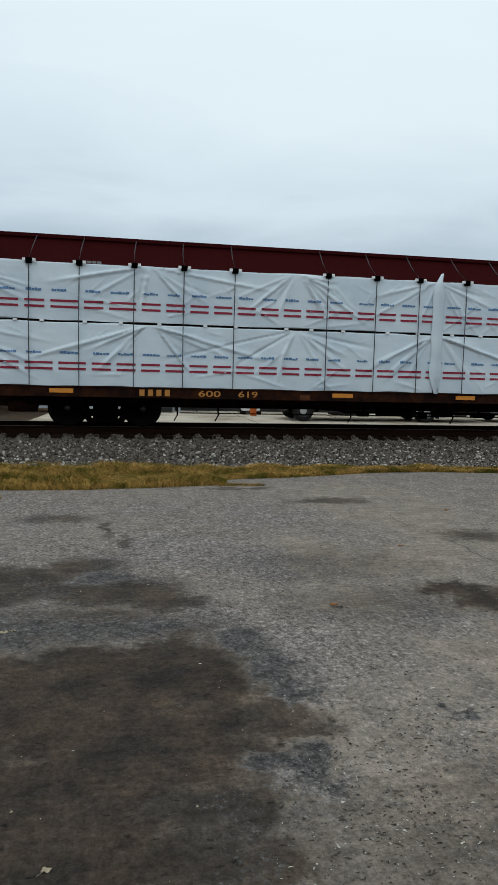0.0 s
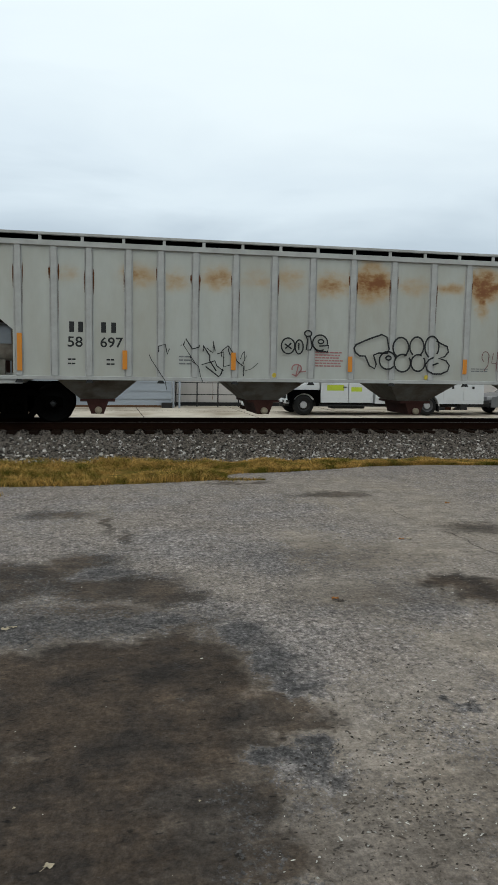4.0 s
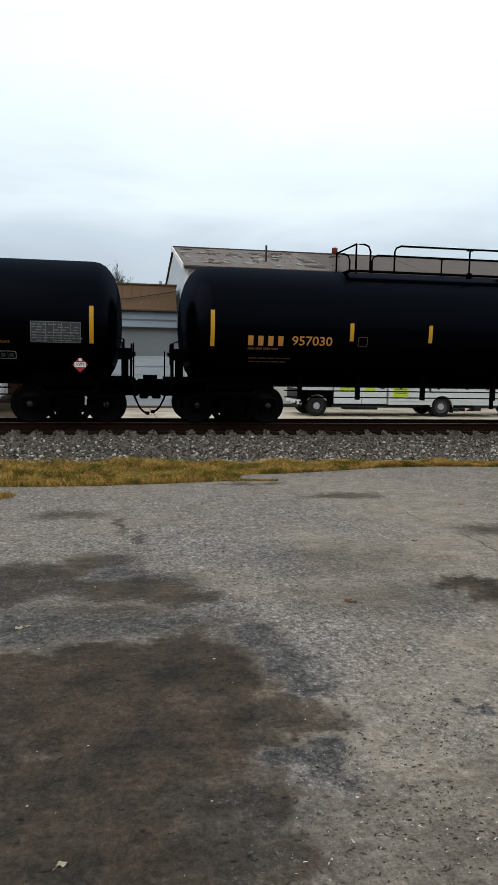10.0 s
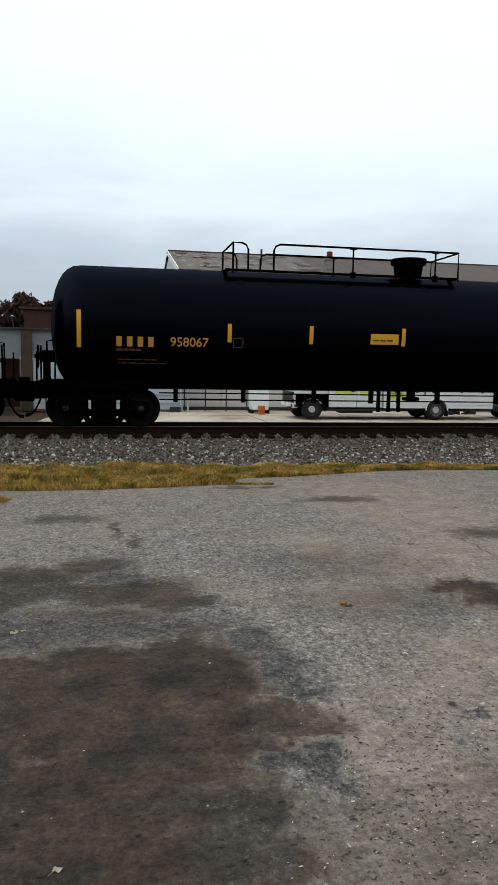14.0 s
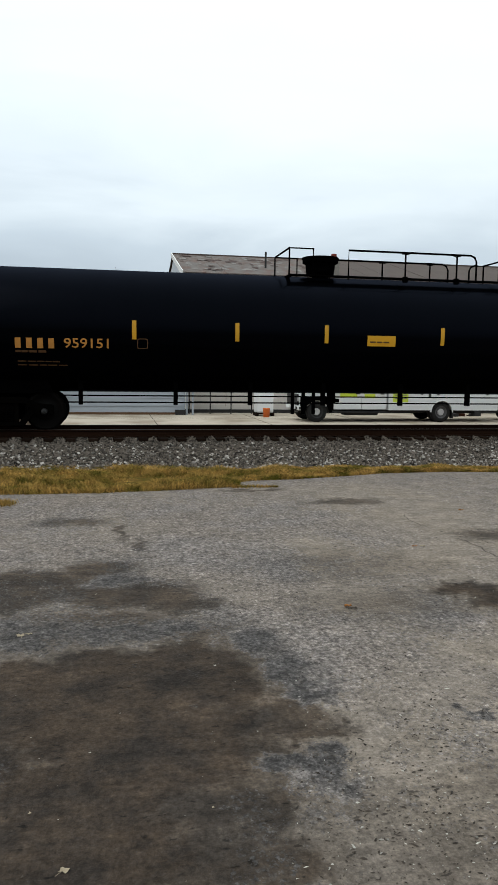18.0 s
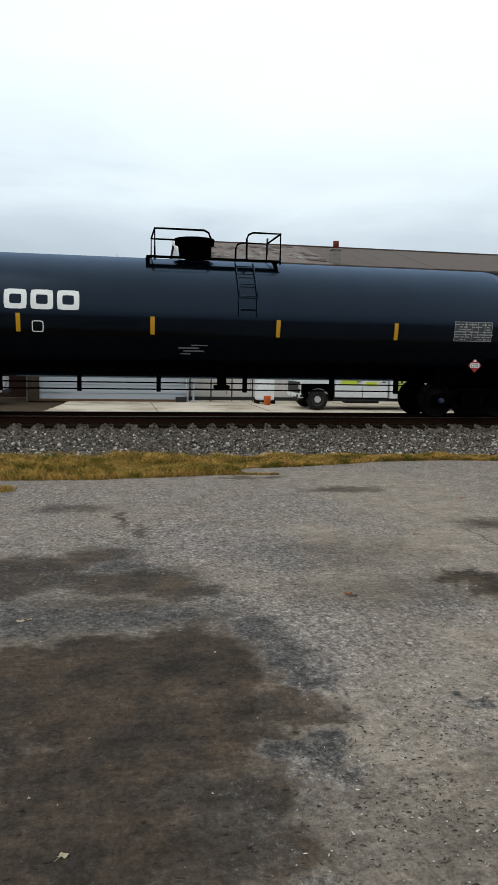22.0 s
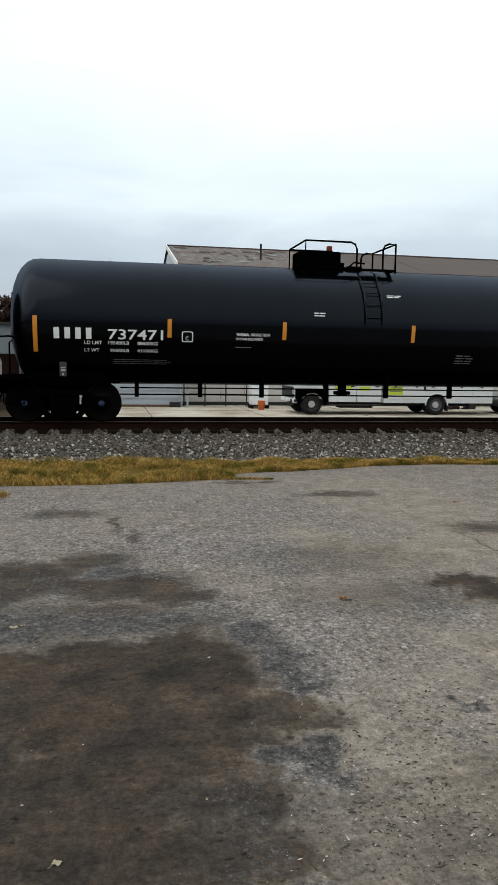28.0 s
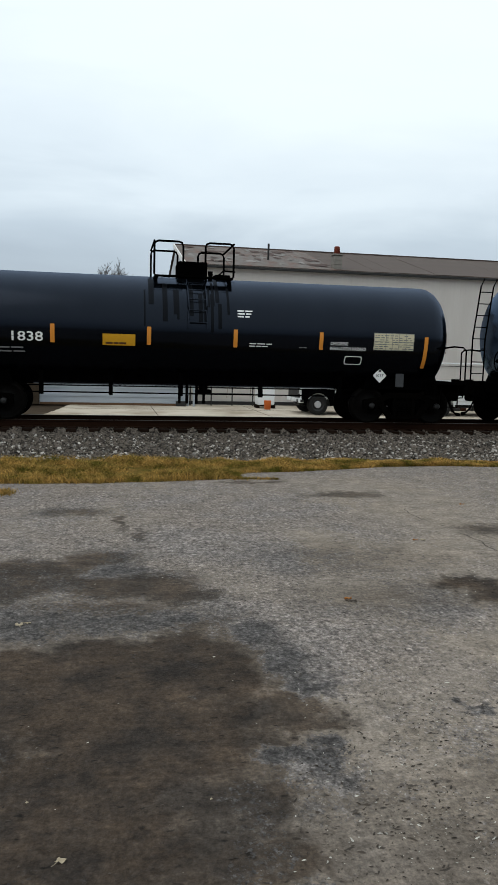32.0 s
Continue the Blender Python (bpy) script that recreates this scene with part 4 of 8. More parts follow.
def loop(x0, x1, top, y, low=0.0, corner=0.12, slope=0.0):
    """The line of a bent handrail that rises at x0, runs along and comes down at x1."""
    s = 1 if x1 > x0 else -1
    pts = [(x0, y, low)]
    if slope:
        pts += [(x0, y, low + 0.42), (x0 + s * slope, y, top)]
    else:
        pts += [(x0, y, top - corner), (x0 + s * corner * 0.3, y, top - corner * 0.3), (x0 + s * corner, y, top)]
    pts += [(x1 - s * corner, y, top), (x1 - s * corner * 0.3, y, top - corner * 0.3), (x1, y, top - corner), (x1, y, low)]
    return pts


def tank_end(car, x, s, r, zc, brake, style):
    """The end platform at x, beyond which the coupler stands; s: outwards."""
    def span(a, b):
        return (min(x + s * a, x + s * b), max(x + s * a, x + s * b))
    a, b = span(-1.9, 0.42)
    part("stub_sill", Mb().box(a, b, -0.22, 0.22, 0.60, 0.98, 0.02), M["black"], car)
    a, b = span(-0.62, 0.30)
    part("end_platform", Mb().box(a, b, -1.42, 1.42, 0.99, 1.06, 0.012).box(*span(-0.62, -0.54), -1.42, 1.42, 0.74, 0.99).box(*span(0.22, 0.30), -1.42, 1.42, 0.78, 0.99), M["black"], car, "black steel end platform")
    a, b = span(-2.35, -0.25)
    part("saddle", Mb().prism([(a, 0.84), (b, 0.84), (b - 0.15, 1.25), (a + 0.15, 1.25)], -0.9, 0.9), M["black"], car)
    for y in (-1.36, 1.36):
        if style == "loop":
            part("handrail", Mb().tube([(x + s * -0.52, y, 1.90), (x + s * -0.1, y, 1.97), (x + s * 0.16, y, 1.95), (x + s * 0.24, y, 1.87), (x + s * 0.24, y, 1.03)], 0.022, 8), M["black"], car)
        else:
            part("handrail", Mb().tube([(x + s * 0.02, y, 1.03), (x + s * 0.02, y, 1.98), (x + s * -0.16, y, 2.02)], 0.024, 8).tube([(x + s * 0.25, y, 1.03), (x + s * 0.25, y, 1.75)], 0.02, 8), M["black"], car)
    if style != "loop":
        part("corner_post", Mb().tube([(x + s * 0.22, -0.57, 1.05), (x + s * 0.22, -0.57, 1.9)], 0.022, 8), M["black"], car)
    part("step", Mb().tube([(x + s * 0.05, -1.38, 1.0), (x + s * 0.05, -1.38, 0.42), (x + s * -0.40, -1.38, 0.42), (x + s * -0.40, -1.38, 1.0)], 0.018, 6)
         .tube([(x + s * 0.05, -1.38, 0.70), (x + s * -0.40, -1.38, 0.70)], 0.016, 6), M["black"], car, "black steel stirrup step")
    if brake:
        part("brake_stand", Mb().box(*span(-0.02, 0.14), -1.02, -0.74, 1.05, 1.72, 0.02).box(*span(-0.12, 0.2), -1.1, -0.7, 1.5, 1.78, 0.03), M["black"], car)
        part("brake_wheel", shared("brake_wheel", wheel_mesh), None, car, at=pose(x + s * 0.26, -0.88, 1.64))
    coupler_set(car, x + s * 0.42, s)


def tank_shell(r, zc, half):
    """A drum with ellipsoidal heads."""
    d = r * 0.48
    prof = []
    for i in range(9):
        a = math.pi / 2 * i / 8
        prof.append((-half + d - d * abs(math.cos(a)) ** 0.85, max(0.002, r * math.sin(a) ** 0.85)))
    n = max(4, int(half * 2 / 1.2))
    prof += [(-half + d + (2 * half - 2 * d) * i / n, r) for i in range(1, n)]
    for i in range(9):
        a = math.pi / 2 * (8 - i) / 8
        prof.append((half - d + d * abs(math.cos(a)) ** 0.85, max(0.002, r * math.sin(a) ** 0.85)))
    return Mb().lathe(prof, "x", (0, 0, zc), 72)


def placard(car, x, z, r, zc, ground, ink, number):
    h = 0.185
    z += 0.05
    v = np.array([(0, -h), (h, 0), (0, h), (-h, 0)])
    y = -math.sqrt(max(0.01, r * r - (z + h * 0.75 - zc) ** 2)) - 0.012
    p = part("placard", on_wall((v, [(0, 1, 2, 3)]), x, y, z), M[ground], car, "diamond-shaped hazard placard")
    part("placard_holder", Mb().box(x - h * 0.72, x + h * 0.72, y + 0.004, y + 0.02, z - h * 0.72, z + h * 0.72), M["black"], p)
    part("number_panel", on_wall(rects([(-0.13, 0.13, -0.055, 0.055)]), x, y - 0.004, z), M["mark_white"], p)
    v, f = lettering(number, 0.075, 0.2)
    part("number", on_wall((v - (0.10, 0.0375), f), x, y - 0.008, z), M["mark_black"], p)
    part("symbol", on_wall(rects([(-0.035, 0.035, 0.09, 0.15)]), x, y - 0.004, z), M[ink], p)


def data_sheet(car, x0, x1, z0, z1, r, zc, ground, ink, rng):
    """A sheet of ruled data: a plate with thin bars."""
    p = part("data_sheet", on_tank(rects([(0, x1 - x0, 0, z1 - z0)]), x0, z0, r, zc, 0.006), M[ground], car, "stencilled data table")
    w, h = x1 - x0, z1 - z0
    rows = [(0, w, h * k - 0.006, h * k + 0.006) for k in (0.02, 0.34, 0.5, 0.98)]
    rows += [(w * k - 0.006, w * k + 0.006, h * 0.02, h * 0.98) for k in (0.01, 0.3, 0.46, 0.62, 0.80, 0.99)]
    for i in range(7):
        z = h * (0.08 + 0.125 * i)
        x = 0.03 * w
        while x < 0.93 * w:
            q = rng.uniform(0.04, 0.12) * w
            if rng.random() < 0.7:
                rows.append((x, x + q, z, z + h * 0.05))
            x += q + 0.03 * w
    part("table_ruling", on_tank(rects(rows), x0, z0, r, zc, 0.010), M[ink], p)


def tank_railing(car, spec, r, zc, paint="black"):
    """Walkway on the tank's top with its rails, housing and ladder; spec is per kind of car."""
    deck = zc + r - 0.02
    x0, x1, kind, f = spec["x0"], spec["x1"], spec["kind"], spec.get("flip", 1)
    top = deck + spec.get("height", 0.66)
    part("walkway", Mb().box(x0, x1, -0.86, -0.66, deck - 0.04, deck, 0.01).box(x0, x1, 0.45, 0.86, deck - 0.06, deck, 0.01)
         .box(x0, x0 + 0.1, -0.8, 0.8, deck - 0.05, deck - 0.01).box(x1 - 0.1, x1, -0.8, 0.8, deck - 0.05, deck - 0.01), M["black"], car, "black grated steel walkway")
    def hoop(y, a, b):
        """A gate: a square-cornered post at a, a rounded one at b."""
        k = 0.16 if b > a else -0.16
        return [(a, y, deck - 0.1), (a, y, top), (b - k, y, top), (b - k * 0.3, y, top - 0.05), (b, y, top - 0.16), (b, y, deck)]
    posts, cross = [], []
    for y in (-0.84, 0.84):
        rails = []
        if kind == "long":
            a = x0 if f > 0 else x1
            g = lambda d: a + f * d
            if f > 0:
                rails.append([(g(0.0), y, deck - 0.1), (g(0.0), y, top), (g(0.62), y, top), (g(0.62), y, deck)])
                rails.append(hoop(y, g(1.55), g(5.05)))
                rails.append(hoop(y, g(6.14), g(5.70)))
                posts, cross = [g(3.08), g(4.5)], [g(0.0), g(6.14)]
            else:
                rails.append(hoop(y, g(0.0), g(4.95)))
                rails.append(hoop(y, g(5.98), g(5.60)))
                posts, cross = [g(0.64), g(2.88)], [g(0.0), g(5.98)]
        elif kind == "short":
            rails.append(hoop(y, x0 + 0.2, x0 + 1.55))
            rails.append(hoop(y, x1, x1 - spec.get("loop", 0.34)))
            cross = [x0 + 0.2, x1]
        else:
            w = (x1 - x0) * 0.36
            for a, b in ((x0, x0 + w), (x1, x1 - w)):
                rails.append(loop(a, b, top, y, deck, 0.10))
            cross = [x0, x1]
        for pts in rails:
            part("guard_rail", Mb().tube(pts, 0.026, 8), M["black"], car)
        for q in posts:
            part("rail_post", Mb().tube([(q, y, deck - 0.1), (q, y, top)], 0.024, 8).box(q - 0.09, q + 0.09, y - 0.035, y + 0.035, top - 0.045, top + 0.02, 0.01)
                 .box(q - 0.06, q + 0.06, y - 0.05, y + 0.05, deck - 0.12, deck + 0.03, 0.01), M["black"], car)
    for q in cross:
        part("cross_rail", Mb().tube([(q, -0.84, top), (q, 0.84, top)], 0.024, 8), M["black"], car)
    hx, hw, hh = spec["housing"]
    if spec.get("box"):
        part("valve_housing", Mb().box(hx - hw, hx + hw, -0.42, 0.42, deck - 0.12, deck + hh, 0.05), M["black"], car, "black valve housing")
        part("valve", Mb().tube([(hx + hw + 0.1, -0.2, deck - 0.1), (hx + hw + 0.1, -0.2, deck + 0.2)], 0.06, 10).box(hx + hw + 0.2, hx + hw + 0.6, -0.3, 0.1, deck - 0.1, deck + 0.12, 0.03)
             .tube([(hx + hw + 0.3, -0.12, deck + 0.1), (hx + hw + 0.45, -0.12, deck + 0.24), (hx + hw + 0.75, -0.12, deck + 0.22)], 0.025, 6), M["black"], car)
    else:
        part("valve_housing", Mb().lathe([(deck - 0.15, hw * 0.46), (deck + 0.08, hw * 0.48), (deck + 0.10, hw * 0.76), (deck + hh * 0.40, hw * 0.80), (deck + hh * 0.78, hw * 0.84), (deck + hh * 0.80, hw), (deck + hh, hw), (deck + hh, hw * 0.8), (deck + hh * 0.96, 0.001)], "z", (hx, 0, 0), 32), M["black"], car, "round black valve housing")
        part("housing_lid", Mb().lathe([(deck + hh, hw * 1.04), (deck + hh + 0.04, hw * 1.02), (deck + hh + 0.05, 0.001)], "z", (hx, 0, 0), 32), M["black"], car)
    lx = spec["ladder"]
    if lx is not None:
        mb = Mb()
        for k in (-0.22, 0.22):
            mb.tube([(lx + k, -(r + 0.06) * math.cos(a), zc + (r + 0.06) * math.sin(a)) for a in [radians(g) for g in range(2, 66, 6)]], 0.02, 6)
        for g in (8, 20, 32, 44, 56):
            a = radians(g)
            mb.tube([(lx - 0.22, -(r + 0.06) * math.cos(a), zc + (r + 0.06) * math.sin(a)), (lx + 0.22, -(r + 0.06) * math.cos(a), zc + (r + 0.06) * math.sin(a))], 0.014, 6)
        part("ladder", mb, M[paint], car, "dark ladder up the tank's side")


def tank_car(left, right, r, zc, paint, label, stripes, stripe_z, stripe_mat, top, cap, seed, number=None, mark=None, mark_at=(1.56, 1.90, 0.99, 0.24), num_at=(2.65, 1.92, 1.02, 0.23),
             mark_mat="mark_orange", mark_letters=4, sheet=None, dia=None, end_style="loop", pipes=True, extra=None):
    """left, right: the tank's heads along the track at the clip's start. All heights from the rail."""
    mid, half = (left + right) / 2, (right - left) / 2
    car = thing("tank_car", label, "tank car", pose(mid, TRACK_Y, CAR_Z), "freight train")
    CARS.append((car, mid))
    rng = random.Random(seed)
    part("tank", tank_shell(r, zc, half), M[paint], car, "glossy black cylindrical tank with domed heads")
    for s in (-1, 1):
        tank_end(car, s * half, s, r, zc, s > 0 if seed % 2 else s < 0, end_style)
        truck(car, s * (half - 1.27), cap)
    for x, big in stripes:
        hi, lo = stripe_z[0] if big else stripe_z[1]
        w = 0.10
        part("reflector", on_tank(rects([(-w / 2, w / 2, 0, hi - lo)]), x - mid, lo, r, zc, 0.006), M[stripe_mat], car, "upright reflective strip")
    if mark:
        x, z, w, h = mark_at
        for k in range(mark_letters):
            part("mark_block", on_tank(rects([(0, w / mark_letters * 0.52, 0, h)]), -half + x + k * w / mark_letters, z, r, zc), M[mark_mat], car)
    if number:
        x, z, w, h = num_at
        part("car_number", on_tank(lettering(number, h, w), -half + x, z, r, zc), M[mark_mat], car)
    if sheet:
        x0, x1, z0, z1, g, ink = sheet
        data_sheet(car, half - x0, half - x1, z0, z1, r, zc, g, ink, rng)
    if dia:
        x, z, g, ink, words = dia
        placard(car, half - x, z, r, zc, g, ink, words)
    if pipes:
        for z, y in ((0.80, -0.95), (0.64, -1.0)):
            part("side_pipe", Mb().tube([(-half + 2.6, y, z), (half - 2.6, y, z)], 0.019, 6), M["black"], car)
        k = -half + 3.0
        while k < half - 2.8:
            part("pipe_hanger", Mb().box(k - 0.05, k + 0.05, -1.04, -0.92, 0.58, 1.15), M["black"], car)
            k += rng.uniform(1.5, 2.3)
        part("bottom_valve", Mb().tube([(0.3, 0, 0.60), (0.3, 0, 0.95)], 0.12, 12).box(0.1, 0.5, -0.15, 0.15, 0.62, 0.72, 0.03), M["black"], car)
        if end_style == "post":
            for k in (-1.0, -0.72, -0.45):
                part("drain_leg", Mb().box(k - 0.035, k + 0.035, -1.0, -0.9, 0.36, 0.95), M["black"], car)
    tank_railing(car, top(mid), r, zc, paint)
    if extra:
        extra(car, half, r, zc, rng)
    return car


def long_top(flip):
    def make(mid):
        a, b = (-1.12, 5.05) if flip > 0 else (-5.05, 1.12)
        return dict(x0=a, x1=b, kind="long", flip=flip, height=0.635, housing=(0.0 - 0.08 * flip, 0.47, 0.50), ladder=None)
    return make


def lpg_marks(up=0.0):
    def add(car, half, r, zc, rng):
        a = on_tank(lettering("LIQUEFIED PETROLEUM GAS", 0.075, 1.5), half - 4.05, 1.82 + up, r, zc)
        part("cargo_name", a, M["mark_mid"], car)
        part("cargo_name", on_tank(lettering("NON-ODORIZED", 0.07, 0.9), half - 4.05, 1.71 + up, r, zc), M["mark_mid"], car)
        part("slogan", on_tank(bars(rng, 0.85, 0.07, 1, 0.8, 4), -half + 1.56, 1.80, r, zc), M["mark_dull"], car)
        part("weights", on_tank(bars(rng, 1.3, 0.2, 2, 0.35, 5), -half + 1.6, 1.50, r, zc), M["mark_dull"], car)
        part("box_mark", on_tank(ring_shape(0.25, 0.25, 0.018), -half + 4.33, 1.92, r, zc), M["mark_dull"], car)
        p = part("test_box", on_tank(ring_shape(0.40, 0.22, 0.02), half - 2.82, 1.47 + up, r, zc), M["mark_grey"], car)
        part("test_lines", on_tank(rects([(0.06, 0.16, 0.06, 0.16), (0.2, 0.215, 0.03, 0.19), (0.24, 0.34, 0.06, 0.15)]), half - 2.82, 1.47 + up, r, zc), M["label_grey"], p)
    return add


def plate_extra(x, base, z=1.76):
    def add(car, half, r, zc, rng):
        base(car, half, r, zc, rng)
        p = part("warning_plate", on_tank(rects([(0, 0.74, 0, 0.26)]), x, z, r, zc, 0.006), M["plate_yellow"], car, "yellow rectangular warning plate")
        part("small_print", on_tank(bars(rng, 0.6, 0.08, 1, 0.5, 3), x + 0.07, z + 0.08, r, zc, 0.010), M["mark_dull"], p)
    return add


LPG = dict(end_style="post", stripe_z=((2.73, 1.86), (2.49, 2.05)), stripe_mat="yellow", r=1.52, zc=2.38, sheet=(2.09, 0.96, 1.86, 2.35, "label_grey", "mark_grey"))
LPG_DIA2 = (1.40, 1.31, "red", "mark_white", "1075")
LPG_DIA = (0.99, 1.31, "red", "mark_white", "1075")
BLACK_LPG = "glossy black pressure tank car with yellow reflective strips"


def build_tank_cars():
    def big(xs):
        return [(x, i in (0, len(xs) - 1)) for i, x in enumerate(xs)]
    tank_car(41.34, 59.85, paint="tank", label=BLACK_LPG, stripes=big([41.98, 45.48, 48.79, 51.33, 53.36, 55.66, 59.13]), top=long_top(1), cap="bearing_grey", seed=1,
             number="958385", mark=True, dia=LPG_DIA, extra=lpg_marks(), **LPG)
    tank_car(61.27, 79.84, paint="tank", label=BLACK_LPG, stripes=big([61.96, 65.43, 67.50, 69.90, 72.57, 75.43, 79.10]), top=long_top(-1), cap="bearing_grey", seed=2,
             number="957030", mark=True, dia=LPG_DIA2, extra=plate_extra(-0.09, lpg_marks(0.09)), **LPG)
    tank_car(81.18, 99.72, paint="tank", label=BLACK_LPG, stripes=big([81.89, 85.42, 87.45, 89.85, 92.50, 95.36, 99.0]), top=long_top(-1), cap="bearing_grey", seed=4,
             number="958067", mark=True, num_at=(2.82, 1.92, 0.92, 0.23), dia=LPG_DIA2, extra=plate_extra(-1.47, lpg_marks(0.09), 2.08), **LPG)
    tank_car(101.13, 119.62, paint="tank", label=BLACK_LPG, stripes=big([101.93, 105.39, 107.84, 110.07, 113.12, 115.44, 118.84]), top=long_top(1), cap="bearing_grey", seed=5,
             number="959151", mark=True, dia=LPG_DIA2, extra=plate_extra(0.75, lpg_marks(), 2.09), **dict(LPG, stripe_z=((2.80, 1.93), (2.58, 2.14))))

    def short_top(a, b, hx, hw, hh, ladder, box=False):
        return lambda mid: dict(x0=a - mid, x1=b - mid, kind="short", height=0.64, housing=(hx - mid, hw, hh), ladder=None if ladder is None else ladder - mid, box=box)

    def big_name(car, half, r, zc, rng):
        w = 0.55
        for i in range(6):
            part("logo_shape", on_tank(ring_shape(w - 0.05, 0.46, 0.12), -half + 1.43 + i * 0.585, 2.46, r, zc), M["mark_white"], car)
        part("weights", on_tank(bars(rng, 1.5, 0.2, 2, 0.42, 5), -half + 1.43, 1.62, r, zc), M["mark_grey"], car)
        part("box_mark", on_tank(ring_shape(0.26, 0.26, 0.02), -half + 3.79, 1.95, r, zc), M["mark_white"], car)
        part("emblem", on_tank(rects([(0, 0.5, 0.16, 0.20), (0.12, 0.62, 0.08, 0.12), (0.05, 0.3, 0.0, 0.04), (0.3, 0.7, 0.24, 0.27)]), -0.95, 1.50, r, zc), M["mark_grey"], car)
        part("hose_bracket", Mb().tube([(-half + 2.2, -r * 0.985, 1.05), (-half + 2.2, -r * 0.99, 1.6)], 0.015, 6), M["black"], car)
    tank_car(121.09, 137.30, 1.50, 2.38, "tank_slate", "blue-black tank car with large pale lettering shapes and yellow reflective strips",
             big([121.62, 124.58, 127.62, 130.65, 133.67, 136.65]), ((2.33, 1.53), (2.37, 1.95)), "yellow",
             lambda mid: dict(short_top(127.5, 130.8, 128.75, 0.50, 0.50, 129.9)(mid), loop=0.85), "bearing_blue", 6, number="44658", mark=True, mark_at=(1.44, 1.96, 0.70, 0.21), num_at=(2.24, 1.96, 0.82, 0.21),
             mark_mat="mark_white", sheet=(2.08, 1.04, 1.96, 2.46, "label_grey", "mark_pale"), dia=(1.33, 1.30, "red", "mark_white", "1202"), extra=big_name)

    def small_marks(car, half, r, zc, rng):
        part("slogan", on_tank(bars(rng, 0.9, 0.07, 1, 0.8, 4), -half + 1.69, 1.80, r, zc), M["mark_dull"], car)
        part("weights", on_tank(bars(rng, 1.35, 0.2, 2, 0.35, 5), -half + 1.69, 1.56, r, zc), M["mark_dull"], car)
        part("box_mark", on_tank(ring_shape(0.25, 0.25, 0.018), -half + 4.2, 1.95, r, zc), M["mark_orange"], car)
        part("emblem", on_tank(rects([(0, 0.3, 0.10, 0.13), (0.08, 0.24, 0.0, 0.03), (0.4, 0.9, 0.12, 0.14)]), -1.0, 1.70, r, zc), M["mark_orange"], car)
    tank_car(138.69, 155.00, 1.50, 2.38, "tank_grey", "charcoal black tank car with orange markings and yellow reflective strips",
             big([139.47, 142.67, 145.40, 148.10, 150.89, 154.18]), ((2.62, 1.78), (2.42, 2.0)), "yellow",
             short_top(145.1, 148.6, 146.25, 0.48, 0.50, 147.6), "bearing_grey", 8, number="213105", mark=True, mark_at=(1.69, 1.91, 0.95, 0.23), num_at=(2.90, 1.92, 0.90, 0.22),
             sheet=(2.01, 0.92, 1.89, 2.37, "label_grey", "mark_pale"), dia=(1.42, 1.31, "red", "mark_white", "1202"), extra=small_marks)

    def white_marks(car, half, r, zc, rng):
        rows = (("LD LMT", 1.78, 0.40, 1.82), ("195400LB", 2.33, 0.48, 1.82), ("88600KG", 3.0, 0.48, 1.82), ("LT WT", 1.78, 0.34, 1.65), ("90600LB", 2.37, 0.44, 1.65), ("41100KG", 3.0, 0.48, 1.65))
        for words, x, w, z in rows:
            part("weight_line", on_tank(lettering(words, 0.085, w), -half + x, z, r, zc), M["mark_white"], car)
        part("small_print", on_tank(bars(rng, 1.75, 0.17, 3, 0.28, 7), -half + 2.45, 1.38, r, zc), M["mark_grey"], car)
        part("box_mark", on_tank(ring_shape(0.27, 0.26, 0.022), -half + 4.04, 1.91, r, zc), M["mark_white"], car)
        part("notice", on_tank(lettering("THERMAL PROTECTION", 0.07, 0.82), -half + 5.35, 2.08, r, zc), M["mark_white"], car)
        part("notice", on_tank(lettering("SYSTEM EQUIPPED", 0.07, 0.66), -half + 5.35, 1.97, r, zc), M["mark_white"], car)
        part("plate_letter", on_tank(lettering("C", 0.10, 0.08), -half + 4.13, 1.95, r, zc), M["mark_white"], car)
        part("notice", on_tank(bars(rng, 0.5, 0.05, 1, 0.5, 3), -half + 5.35, 1.80, r, zc), M["mark_grey"], car)
        part("notice", on_tank(bars(rng, 0.42, 0.13, 2, 0.4, 2), -0.95, 2.60, r, zc), M["mark_white"], car)
        part("notice", on_tank(bars(rng, 0.42, 0.09, 2, 0.5, 2), 0.98, 3.12, r, zc), M["mark_white"], car)
        part("notice", on_tank(bars(rng, 0.6, 0.30, 4, 0.35, 2), 2.9, 1.50, r, zc), M["mark_grey"], car)
        p = part("tag_box", Mb().box(-half + 1.20, -half + 1.36, -1.22, -1.17, 1.06, 1.40, 0.01), M["label_grey"], car, "dark grey tag holder")
        part("tag", on_wall(rects([(0, 0.11, 0, 0.05), (0, 0.11, 0.07, 0.10), (0.035, 0.075, -0.10, -0.04)]), -half + 1.225, -1.224, 1.18), M["mark_pale"], p, "pale printed tag")
        part("cargo_box", on_tank(ring_shape(0.36, 0.1, 0.012), half - 3.6, 1.42, r, zc), M["mark_grey"], car)
